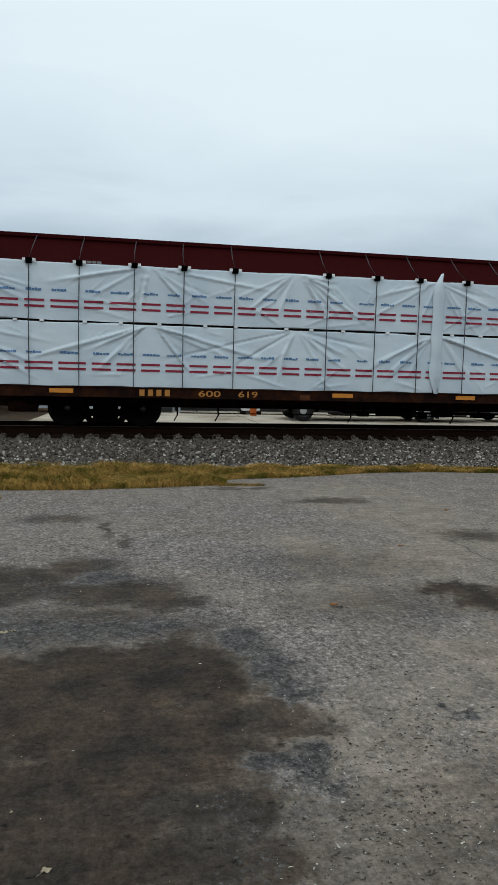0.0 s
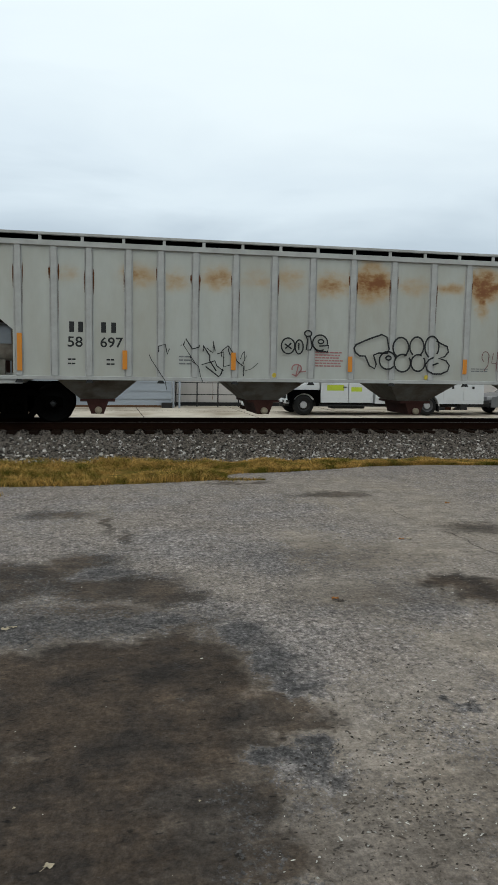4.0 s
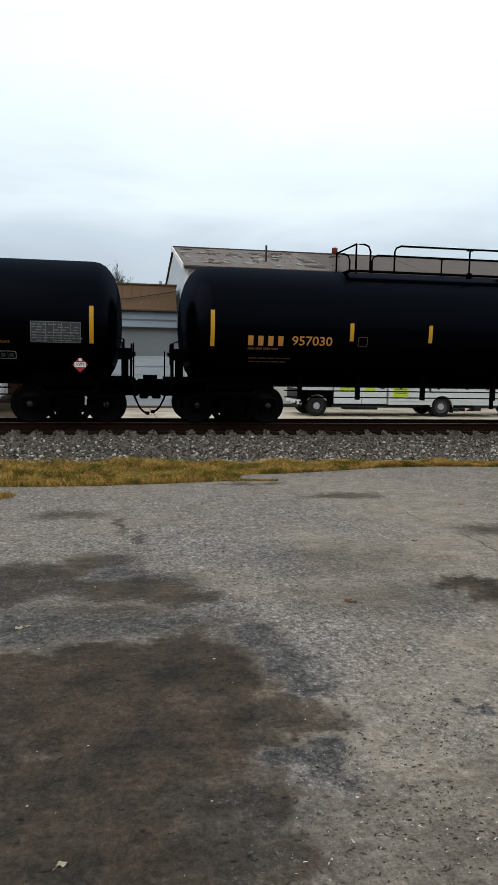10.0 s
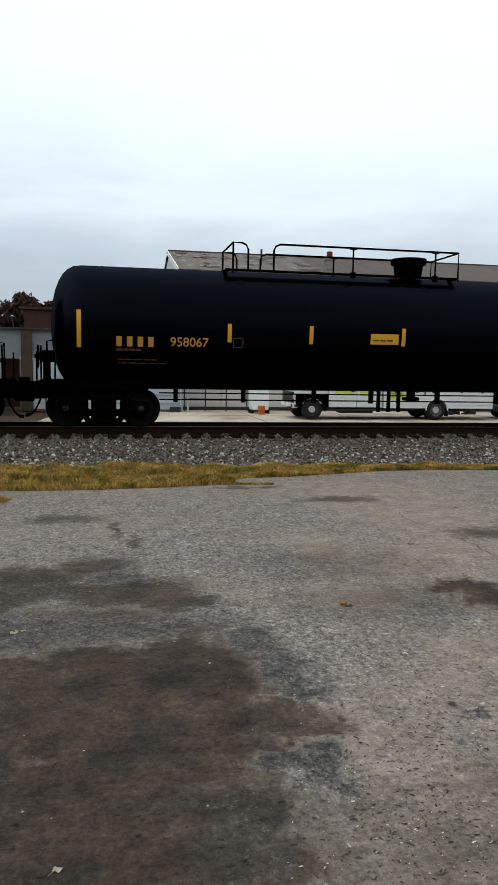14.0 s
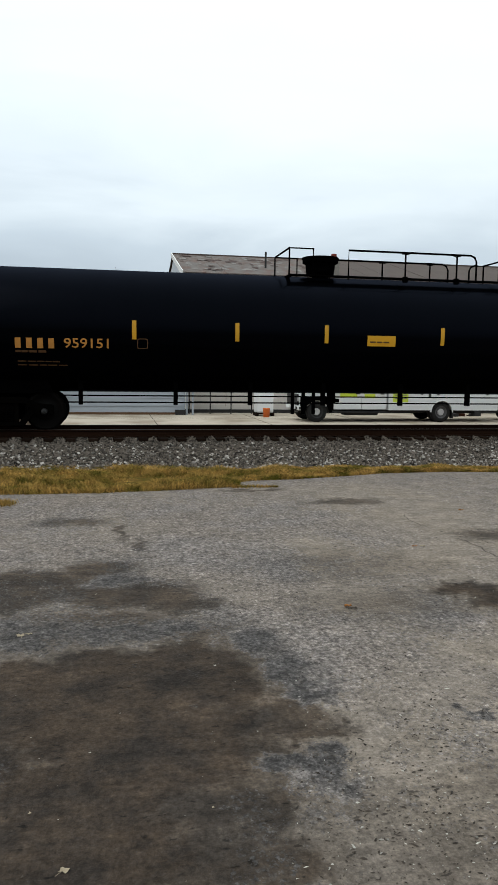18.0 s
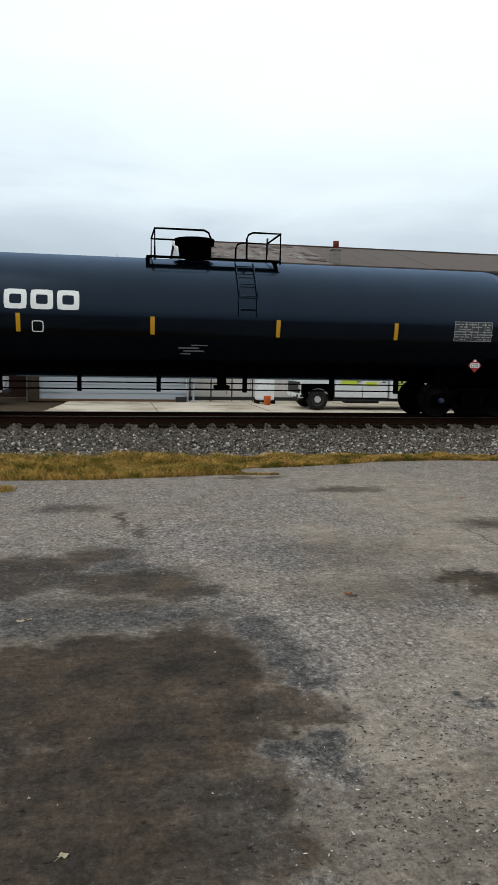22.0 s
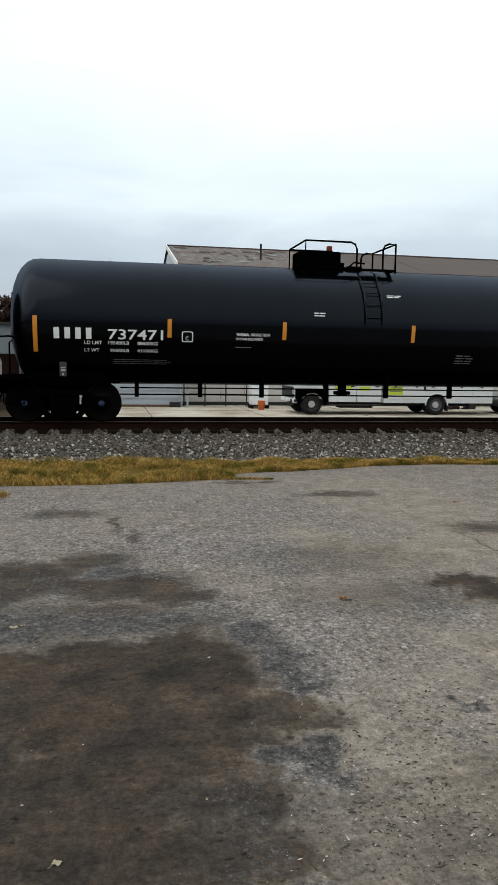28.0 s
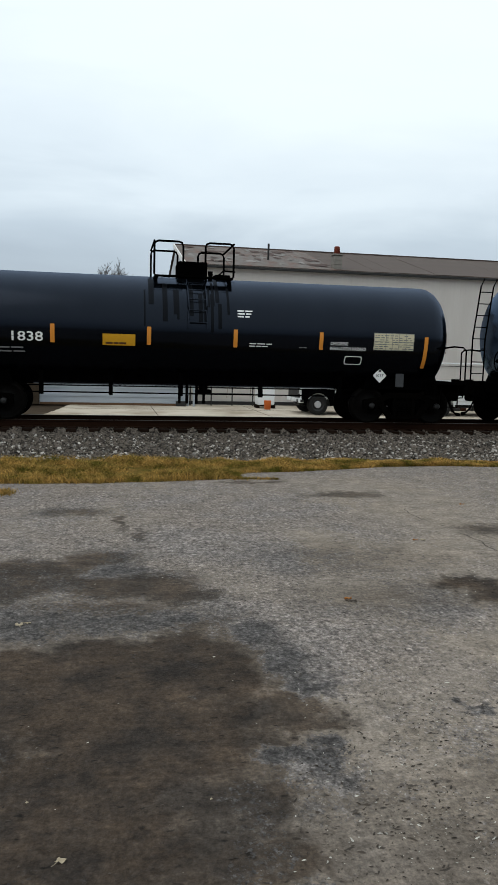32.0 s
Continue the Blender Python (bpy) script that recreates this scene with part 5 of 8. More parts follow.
    tank_car(156.33, 172.79, 1.52, 2.38, "tank_grey", "glossy black tank car with white lettering and orange reflective strips",
             big([157.01, 160.08, 162.87, 166.20, 169.03, 172.07]), ((2.48, 1.63), (2.44, 2.01)), "orange",
             short_top(163.33, 165.92, 164.05, 0.55, 0.46, 165.15, True), "bearing_blue", 7, number="737471", mark=True, mark_at=(1.09, 1.94, 0.97, 0.26), num_at=(2.32, 1.94, 1.28, 0.24),
             mark_mat="mark_white", sheet=(1.95, 0.89, 2.05, 2.51, "label_grey", "mark_pale"), dia=(1.34, 1.40, "red", "mark_white", "1202"), extra=white_marks)

    def hazard_marks(car, half, r, zc, rng):
        part("weights", on_tank(bars(rng, 1.35, 0.19, 2, 0.4, 4), -half + 1.5, 1.56, r, zc), M["mark_grey"], car)
        p = part("warning_plate", on_tank(rects([(0, 0.76, 0, 0.27)]), -half + 4.43, 1.77, r, zc, 0.006), M["plate_yellow"], car, "yellow rectangular warning plate")
        part("small_print", on_tank(bars(rng, 0.6, 0.08, 1, 0.6, 3), -half + 4.5, 1.80, r, zc, 0.010), M["mark_dull"], p)
        part("cargo_name", on_tank(lettering("CHLORINE", 0.085, 0.45), half - 3.39, 1.92, r, zc), M["mark_white"], car)
        part("cargo_name", on_tank(lettering("INHALATION HAZARD", 0.085, 0.93), half - 3.39, 1.80, r, zc), M["mark_white"], car)
        part("test_box", on_tank(ring_shape(0.46, 0.24, 0.025), half - 2.99, 1.45, r, zc), M["mark_white"], car)
        part("notice", on_tank(bars(rng, 0.42, 0.22, 3, 0.5, 2), 0.95, 2.52, r, zc), M["mark_white"], car)
        part("notice", on_tank(bars(rng, 0.7, 0.12, 2, 0.4, 3), 1.25, 1.83, r, zc), M["mark_white"], car)
        part("notice", on_tank(bars(rng, 0.3, 0.05, 1, 0.4, 2), 2.5, 1.83, r, zc), M["mark_grey"], car)
        for k in (-half + 1.0, half - 1.59):
            part("tag_box", Mb().box(k + 0.08, k + 0.30, -1.02, -0.97, 0.90, 1.26, 0.01), M["label_grey"], car, "dark grey tag holder")
        part("head_number", Mb().add(*head_text("1838", half, r, zc)), M["mark_grey"], car)
        for _ in range(16):
            part("grime_run", on_tank(rects([(0, rng.uniform(0.03, 0.13), 0, ln) for ln in (rng.uniform(0.5, 1.15),)]), rng.gauss(-0.05, 0.5), 3.32 - rng.uniform(0.4, 1.2), r, zc, 0.003 + 0.0004 * _), M["grime"], car)
        for k in (-0.40, -0.22, 0.02, 0.20):
            part("drain_leg", Mb().box(k - 0.03, k + 0.03, -1.0, -0.92, 0.40, 0.92), M["black"], car)
    tank_car(174.33, 187.70, 1.37, 2.16, "tank_blue", "shorter blue-black tank car with white lettering and orange reflective strips",
             big([175.0, 177.62, 179.84, 181.92, 184.07, 186.83]), ((2.23, 1.40), (2.23, 1.80)), "orange",
             lambda mid: dict(x0=-1.04, x1=0.90, kind="pair", height=0.80, housing=(-0.06, 0.37, 0.40), ladder=-0.02, box=True), "bearing_grey", 10, number="1838", mark=True,
             mark_at=(1.36, 1.82, 0.82, 0.22), num_at=(2.38, 1.82, 0.70, 0.22), mark_mat="mark_white", sheet=(2.27, 1.20, 1.83, 2.26, "label_cream", "mark_grey"),
             dia=(1.98, 1.14, "mark_white", "mark_black", "1017"), extra=hazard_marks)

    def end_ladder(car, half, r, zc, rng):
        mb = Mb()
        for k in (-1.2, -0.85):
            mb.tube([(-half + k, -1.15, 1.05), (-half + k, -1.15, 2.2), (-half + k + 0.18, -1.10, 3.55), (-half + k + 0.3, -1.05, 3.75)], 0.022, 6)
        for i in range(8):
            z = 1.3 + i * 0.3
            x = -half - 1.2 + max(0, (z - 2.2) / 1.35 * 0.18)
            mb.tube([(x, -1.14, z), (x + 0.35, -1.14, z)], 0.014, 6)
        part("ladder", mb, M["black"], car, "tall black end ladder")
        part("notice", on_tank(bars(rng, 0.6, 0.35, 4, 0.4, 2), -half + 0.65, 2.5, r, zc), M["mark_grey"], car)
    tank_car(189.40, 203.9, 1.50, 2.35, "tank_slate", "blue-grey tank car with an end ladder at the train's rear", big([190.2, 193.5, 198.0, 202.6]), ((2.48, 1.63), (2.44, 2.01)), "orange",
             lambda mid: dict(x0=-1.7, x1=1.7, kind="short", height=0.64, housing=(0, 0.48, 0.48), ladder=0.6), "bearing_grey", 12, extra=end_ladder)


def head_text(words, half, r, zc):
    """Numerals on the curved shoulder of the left head."""
    v, f = lettering(words, 0.15, 0.34)
    d = r * 0.48
    out = []
    for a, b in v:
        ang = radians(28) + b / r
        x = -half + 0.08 + a
        q = min(1, max(0.0, (x + half) / d))
        rad = r * math.sqrt(max(0.0, 1 - (1 - q) ** 2.353)) ** 0.85 + 0.012
        out.append((x, -rad * math.cos(ang), zc + rad * math.sin(ang)))
    return out, f

# ---- centre-beam flat car with wrapped timber ----
FLAT_MID = 8.45


def wrap_creases():
    """Straight creases that fan out from the joints between stacks, and a few that climb from the lower edge."""
    rng = random.Random(11)
    out = {}
    for level, (z0, z1) in enumerate(((0.96, 2.41), (2.47, 3.76))):
        rows = []
        for j in (-3.7, 1.18, 4.74, 8.4, 12.1, 15.75, 19.4):
            x = j - FLAT_MID
            for side in (-1, 1):
                for i in range(rng.randint(4, 6)):
                    a = radians(rng.uniform(14, 78)) if i else radians(rng.uniform(8, 24))
                    ln = min(rng.uniform(0.9, 3.4), (z1 - z0) * rng.uniform(0.8, 1.0) / math.sin(a))
                    rows.append((x + side * rng.uniform(0.02, 0.15), z1 - 0.02, side * math.cos(a), -math.sin(a), ln, rng.uniform(0.028, 0.066) * (1 if rng.random() < 0.75 else -0.7), rng.uniform(0.04, 0.085)))
                for _ in range(5):
                    a = radians(rng.uniform(18, 60))
                    z = rng.uniform(z0 + 0.5, z1)
                    rows.append((x + side * rng.uniform(0.1, 1.7), z, side * math.cos(a), -math.sin(a), rng.uniform(0.4, 1.3), rng.uniform(0.012, 0.03), rng.uniform(0.025, 0.05)))
                if rng.random() < 0.7:
                    a = radians(rng.uniform(16, 50))
                    rows.append((x + side * rng.uniform(0.1, 0.5), z0 + 0.02, side * math.cos(a), math.sin(a), rng.uniform(0.6, 1.5), rng.uniform(0.02, 0.04), 0.06))
                if rng.random() < 0.6:
                    a = radians(rng.uniform(3, 14))
                    rows.append((x + side * rng.uniform(0.2, 1.2), z0 + rng.uniform(0.03, 0.3), side * math.cos(a), math.sin(a), rng.uniform(0.7, 1.6), 0.026, 0.05))
        out[z0] = rows
    return out


WRAP_CREASES = wrap_creases()


def wrap_y(x, z, z0, z1):
    """The near face of the wrapped timber: a flat side with fanned creases."""
    d = 0.012 * noise.noise((x * 0.8, z * 1.4, z0)) + 0.003 * noise.noise((x * 3.0, z * 4.0, 7 + z0))
    for cx, cz, ux, uz, ln, high, wide in WRAP_CREASES[z0]:
        dx, dz = x - cx, z - cz
        along = dx * ux + dz * uz
        if 0 < along < ln:
            w = wide * (0.35 + 1.1 * along / ln)
            off = dx * uz - dz * ux + 0.06 * (along / ln) ** 2
            if abs(off) < 2.2 * w:
                fade = min(1, along / 0.2) * min(1, (ln - along) / (0.4 * ln))
                d += high * fade * (math.exp(-(off / w) ** 2 * 2.2) if off < 0 else math.exp(-(off / (w * 0.45)) ** 2 * 2.2))
    belly = 0.015 * math.sin(math.pi * (z - z0) / (z1 - z0))
    return -1.50 - d - belly


def timber_bundle(x0, x1, z0, z1, rng, printed=True):
    b = thing("timber_bundle", "creased white plastic-wrapped timber stack with red and blue print", "timber bundle", pose(FLAT_MID, TRACK_Y, CAR_Z), "wrapped timber load")
    CARS.append((b, FLAT_MID))
    part("timber", Mb().box(x0 + 0.02, x1 - 0.02, -1.47, -0.13, z0, z1, 0.03), M["wrap"], b)
    nx, nz = int((x1 - x0) / 0.038), int((z1 - z0) / 0.034)
    verts, faces = [], []
    for j in range(nz + 1):
        z = z0 + (z1 - z0) * j / nz
        for i in range(nx + 1):
            x = x0 + (x1 - x0) * i / nx
            zz = z + (0.03 * noise.noise((x * 1.3, 3 * z0, 1)) if j in (0, nz) else 0)
            verts.append((x, wrap_y(x, z, z0, z1), zz))
    for j in range(nz):
        for i in range(nx):
            a = j * (nx + 1) + i
            faces.append((a, a + 1, a + nx + 2, a + nx + 1))
    k = len(verts)
    verts += [(x0 + (x1 - x0) * i / nx, -1.3, z1 + 0.015) for i in range(nx + 1)]
    top = nz * (nx + 1)
    faces += [(top + i, top + i + 1, k + i + 1, k + i) for i in range(nx)]
    part("plastic_wrap", Mb().add(verts, faces, True), M["wrap"], b, "creased white plastic wrap")

    def strip(a, c, z, h):
        n = max(2, int((c - a) / 0.03))
        v, f = [], []
        for i in range(n + 1):
            x = a + (c - a) * i / n
            for dz in (0, h):
                v.append((x, wrap_y(x, z + dz, z0, z1) - 0.013, z + dz))
        for i in range(n):
            f.append((2 * i, 2 * i + 2, 2 * i + 3, 2 * i + 1))
        return v, f
    x = x0 + 0.1
    low = z0 + (0.36 if z0 < 2 else 0.26)
    while x < x1 - 0.15:
        w = rng.choice((0.44, 0.44, 0.44, 0.62))
        for dz in (0.0, 0.135):
            part("red_print", Mb().add(*strip(x, min(x + w, x1 - 0.02), low + dz, 0.052)), M["wrap_red"], b)
        bl = Mb()
        xx = x + 0.03
        for q in range(5):
            ww = rng.uniform(0.04, 0.085)
            bl.add(*strip(xx, xx + ww, low + 0.37 + rng.uniform(-0.006, 0.006), rng.uniform(0.035, 0.06)))
            xx += ww + 0.008
        part("blue_print", bl, M["wrap_blue"], b)
        x += w + 0.13


def flat_car():
    car = thing("flat_car", "dark red centre-beam flat car loaded with wrapped timber", "flat car", pose(FLAT_MID, TRACK_Y, CAR_Z), "freight train")
    CARS.append((car, FLAT_MID))
    h = 11.40
    for y in (-1.46, 1.36):
        part("side_sill", Mb().box(-h, h, y, y + 0.1, 0.72, 0.945, 0.01), M["sill"], car, "rust-streaked brown side sill")
        for z in (0.70, 0.93):
            part("sill_flange", Mb().box(-h, h, y - 0.03, y + 0.13, z, z + 0.025), M["sill"], car)
    part("deck", Mb().box(-h, h, -1.36, 1.36, 0.86, 0.93), M["sill"], car)
    part("centre_sill", Mb().box(-h, h, -0.35, 0.35, 0.42, 0.86, 0.02), M["sill"], car)
    part("centre_beam", Mb().box(-h + 0.6, h - 0.6, -0.06, 0.06, 0.93, 4.45), M["maroon"], car, "maroon steel centre beam")
    part("top_chord", Mb().box(-h, h, -0.36, 0.36, 4.47, 4.565, 0.02).prism([(-h, 4.36), (h, 4.36), (h, 4.50), (-h, 4.50)], -0.13, 0.13), M["maroon"], car)
    for s in (-1, 1):
        part("beam_skirt", Mb().add([(-h, s * 0.30, 4.47), (h, s * 0.30, 4.47), (h, s * 0.72, 3.66), (-h, s * 0.72, 3.66), (-h, s * 0.26, 4.45), (h, s * 0.26, 4.45), (h, s * 0.66, 3.66), (-h, s * 0.66, 3.66)],
                                    [(0, 3, 2, 1), (4, 5, 6, 7), (3, 7, 6, 2), (0, 4, 7, 3), (1, 2, 6, 5)]), M["maroon"], car)
    for s in (-1, 1):
        x = s * (h - 0.25)
        part("end_bulkhead", Mb().box(x - 0.14, x + 0.14, -1.32, 1.32, 0.93, 4.15, 0.03).box(x - 0.14, x + 0.14, -0.5, 0.5, 4.15, 4.52, 0.02), M["maroon"], car, "maroon end bulkhead")
        part("bulkhead_post", Mb().box(x - 0.17, x + 0.17, -1.46, -1.30, 0.93, 4.35, 0.02), M["iron"], car)
        for z in (1.30, 1.78):
            part("reflector", Mb().box(x - s * 0.17 - 0.05, x - s * 0.17 + 0.05, -1.475, -1.462, z, z + 0.42), M["orange"], car, "upright orange reflective strip")
        coupler_set(car, s * (h + 0.60), s)
        truck(car, s * 8.28, "bearing_grey")
        part("step", Mb().tube([(x, -1.45, 0.66), (x, -1.45, 0.25), (x - s * 0.4, -1.45, 0.25), (x - s * 0.4, -1.45, 0.66)], 0.018, 6), M["iron"], car)
    xs = [-1.56, -0.45, 0.80, 1.96, 3.18, 5.5, 6.76, 7.91, 9.19, 10.3, 11.51, 12.65, 13.84, 15.11, 16.26, 17.46, 18.6]
    for i, q in enumerate(xs):
        x = q - FLAT_MID
        part("cable", Mb().tube([(x + 0.10, -0.33, 4.53), (x + 0.03, -0.9, 4.15), (x, -1.53, 3.80), (x - 0.01, -1.56, 2.4), (x, -1.54, 0.95)], 0.011, 5), M["cable"], car)
        part("corner_guard", Mb().box(x - 0.07, x + 0.07, -1.58, -1.38, 3.70, 3.82, 0.01), M["black"], car)
        for k in (-0.12, 0.10):
            part("strap_clip", Mb().box(x + k - 0.02, x + k + 0.05, -1.575, -1.53, 3.75, 3.81), M["white_clip"], car)
        part("winch", Mb().tube([(x, -1.50, 0.62), (x, -1.38, 0.62)], 0.06, 8).box(x - 0.09, x + 0.09, -1.44, -1.38, 0.52, 0.70), M["iron"], car)
    for q in (-0.85, 6.0, 9.35, 13.20, 17.9):
        part("reflector", Mb().box(q - 0.27 - FLAT_MID, q + 0.27 - FLAT_MID, -1.474, -1.46, 0.79, 0.89), M["orange"], car, "yellow reflective strip on the sill")
    for k in range(4):
        part("mark_block", on_wall(rects([(0, 0.12, 0, 0.15)]), 0.95 + k * 0.2 - FLAT_MID, -1.466, 0.75), M["mark_orange"], car)
    part("car_number", on_wall(lettering("600", 0.15, 0.54), 2.36 - FLAT_MID, -1.466, 0.75), M["mark_orange"], car)
    part("car_number", on_wall(lettering("619", 0.15, 0.48), 3.34 - FLAT_MID, -1.466, 0.75), M["mark_orange"], car)
    part("capacity_note", on_wall(bars(random.Random(5), 0.75, 0.06, 1, 0.9, 6), -0.62 - FLAT_MID, -0.79, 3.86), M["mark_grey"], car)
    part("capacity_note", on_wall(bars(random.Random(6), 0.75, 0.06, 1, 0.9, 6), 17.3 - FLAT_MID, -0.76, 3.9), M["mark_grey"], car)
    for a, b in ((4.9, 5.15),):
        part("rust_patch", Mb().box(a - FLAT_MID, b - FLAT_MID, -1.465, -1.458, 0.69, 0.84), M["rust"], car)
    for x in (-10.2, 4.4, 5.6, 7.3):
        part("brake_reservoir", Mb().lathe([(x - 0.36, 0.001), (x - 0.33, 0.14), (x + 0.33, 0.14), (x + 0.36, 0.001)], "x", (0, -0.9, 0.45), 16), M["sill"], car)
    for x in (-6.6, -5.6, -2.2, 0.6, 2.6, 5.2, 6.3):
        part("hanging_lever", Mb().tube([(x, -1.36, 0.66), (x + 0.02, -1.38, 0.3), (x - 0.06, -1.38, 0.16)], 0.02, 6), M["iron"], car)
    part("brake_rod", Mb().tube([(-6.5, -1.2, 0.34), (6.8, -1.2, 0.32)], 0.014, 6), M["iron"], car)
    part("train_pipe", Mb().tube([(-6.8, -1.0, 0.50), (-2.6, -1.0, 0.50), (-2.2, -1.0, 0.40), (2.4, -1.0, 0.40), (2.8, -1.0, 0.52), (6.9, -1.0, 0.52)], 0.03, 8), M["iron"], car)
    for x, w, z in ((-1.75, 0.16, 0.30), (-0.95, 0.34, 0.34), (-0.1, 0.12, 0.26), (0.45, 0.28, 0.32), (1.5, 0.22, 0.30), (2.35, 0.14, 0.22)):
        part("brake_lever", Mb().box(x - w, x + w, -1.14, -1.02, z, z + 0.14, 0.02).tube([(x, -1.08, z + 0.1), (x + 0.03, -1.08, 0.66)], 0.035, 6), M["iron"], car)
    part("brake_cylinder", Mb().lathe([(-1.3, 0.001), (-1.28, 0.17), (-0.72, 0.17), (-0.70, 0.05), (-0.35, 0.05), (-0.34, 0.001)], "x", (0, -0.85, 0.47), 16), M["iron"], car, "dark brake cylinder")
    rng = random.Random(3)
    for x0, x1 in ((-11.35, -0.06), (0.10, 10.92)):
        for z0, z1 in ((0.96, 2.41), (2.47, 3.76)):
            timber_bundle(x0, x1, z0, z1, rng)
    for x in (0.02,):
        mb = Mb()
        v, f = [], []
        for i in range(25):
            z = 0.94 + 3.02 * i / 24
            w = (0.19 + 0.05 * noise.noise((z * 2.2, 0, 0))) * (1 if i < 21 else (24 - i) / 3 + 0.02) * min(1, 0.25 + i / 4)
            v += [(x - w, -1.54, z), (x - w * 0.2, -1.68 - 0.04 * noise.noise((z * 2.2, 5, 0)), z), (x + w * 0.6, -1.53, z)]
        for i in range(24):
            for j in (0, 1):
                a = 3 * i + j
                f.append((a, a + 1, a + 4, a + 3))
        part("wrap_fold", mb.add(v, f, True), M["wrap"], car, "upright folded edge of plastic wrap")
    for z in (2.44,):
        part("bearer", Mb().box(-11.3, 10.9, -1.40, -0.2, 2.40, 2.48), M["tie"], car)
    for q in range(24):
        x = -10.5 + q * 0.9 + rng.uniform(-0.3, 0.3)
        part("strap_clip", Mb().box(x, x + 0.09, -1.54, -1.49, 2.41, 2.46), M["white_clip"], car)


# ---- covered hopper ----
HOP_MID = 30.37


def ribbon(pts, w):
    """A flat stroke along points in x, z."""
    v, f = [], []
    for i, (x, z) in enumerate(pts):
        a, b = pts[max(0, i - 1)], pts[min(len(pts) - 1, i + 1)]
        dx, dz = b[0] - a[0], b[1] - a[1]
        q = math.hypot(dx, dz) or 1
        v += [(x - dz / q * w, z + dx / q * w), (x + dz / q * w, z - dx / q * w)]
    f = [(2 * i, 2 * i + 1, 2 * i + 3, 2 * i + 2) for i in range(len(pts) - 1)]
    return np.array(v), f


def blob(cx, cz, rx, rz, a0=0, a1=360, tilt=0.0, n=22):
    t = radians(tilt)
    out = []
    for i in range(n + 1):
        a = radians(a0 + (a1 - a0) * i / n)
        x, z = rx * math.cos(a), rz * math.sin(a)
        out.append((cx + x * math.cos(t) - z * math.sin(t), cz + x * math.sin(t) + z * math.cos(t)))
    return out


def streak(length, w, rng):
    """A run of rust that starts thin, swells and tapers off downwards."""
    n = 7
    wide = [w * k * rng.uniform(0.7, 1.15) for k in (0.15, 0.8, 1.0, 0.9, 0.6, 0.35, 0.05)]
    v = [(side * wide[i], -length * i / (n - 1)) for i in range(n) for side in (-1, 1)]
    return np.array(v), [(2 * i + 2, 2 * i + 3, 2 * i + 1, 2 * i) for i in range(n - 1)]


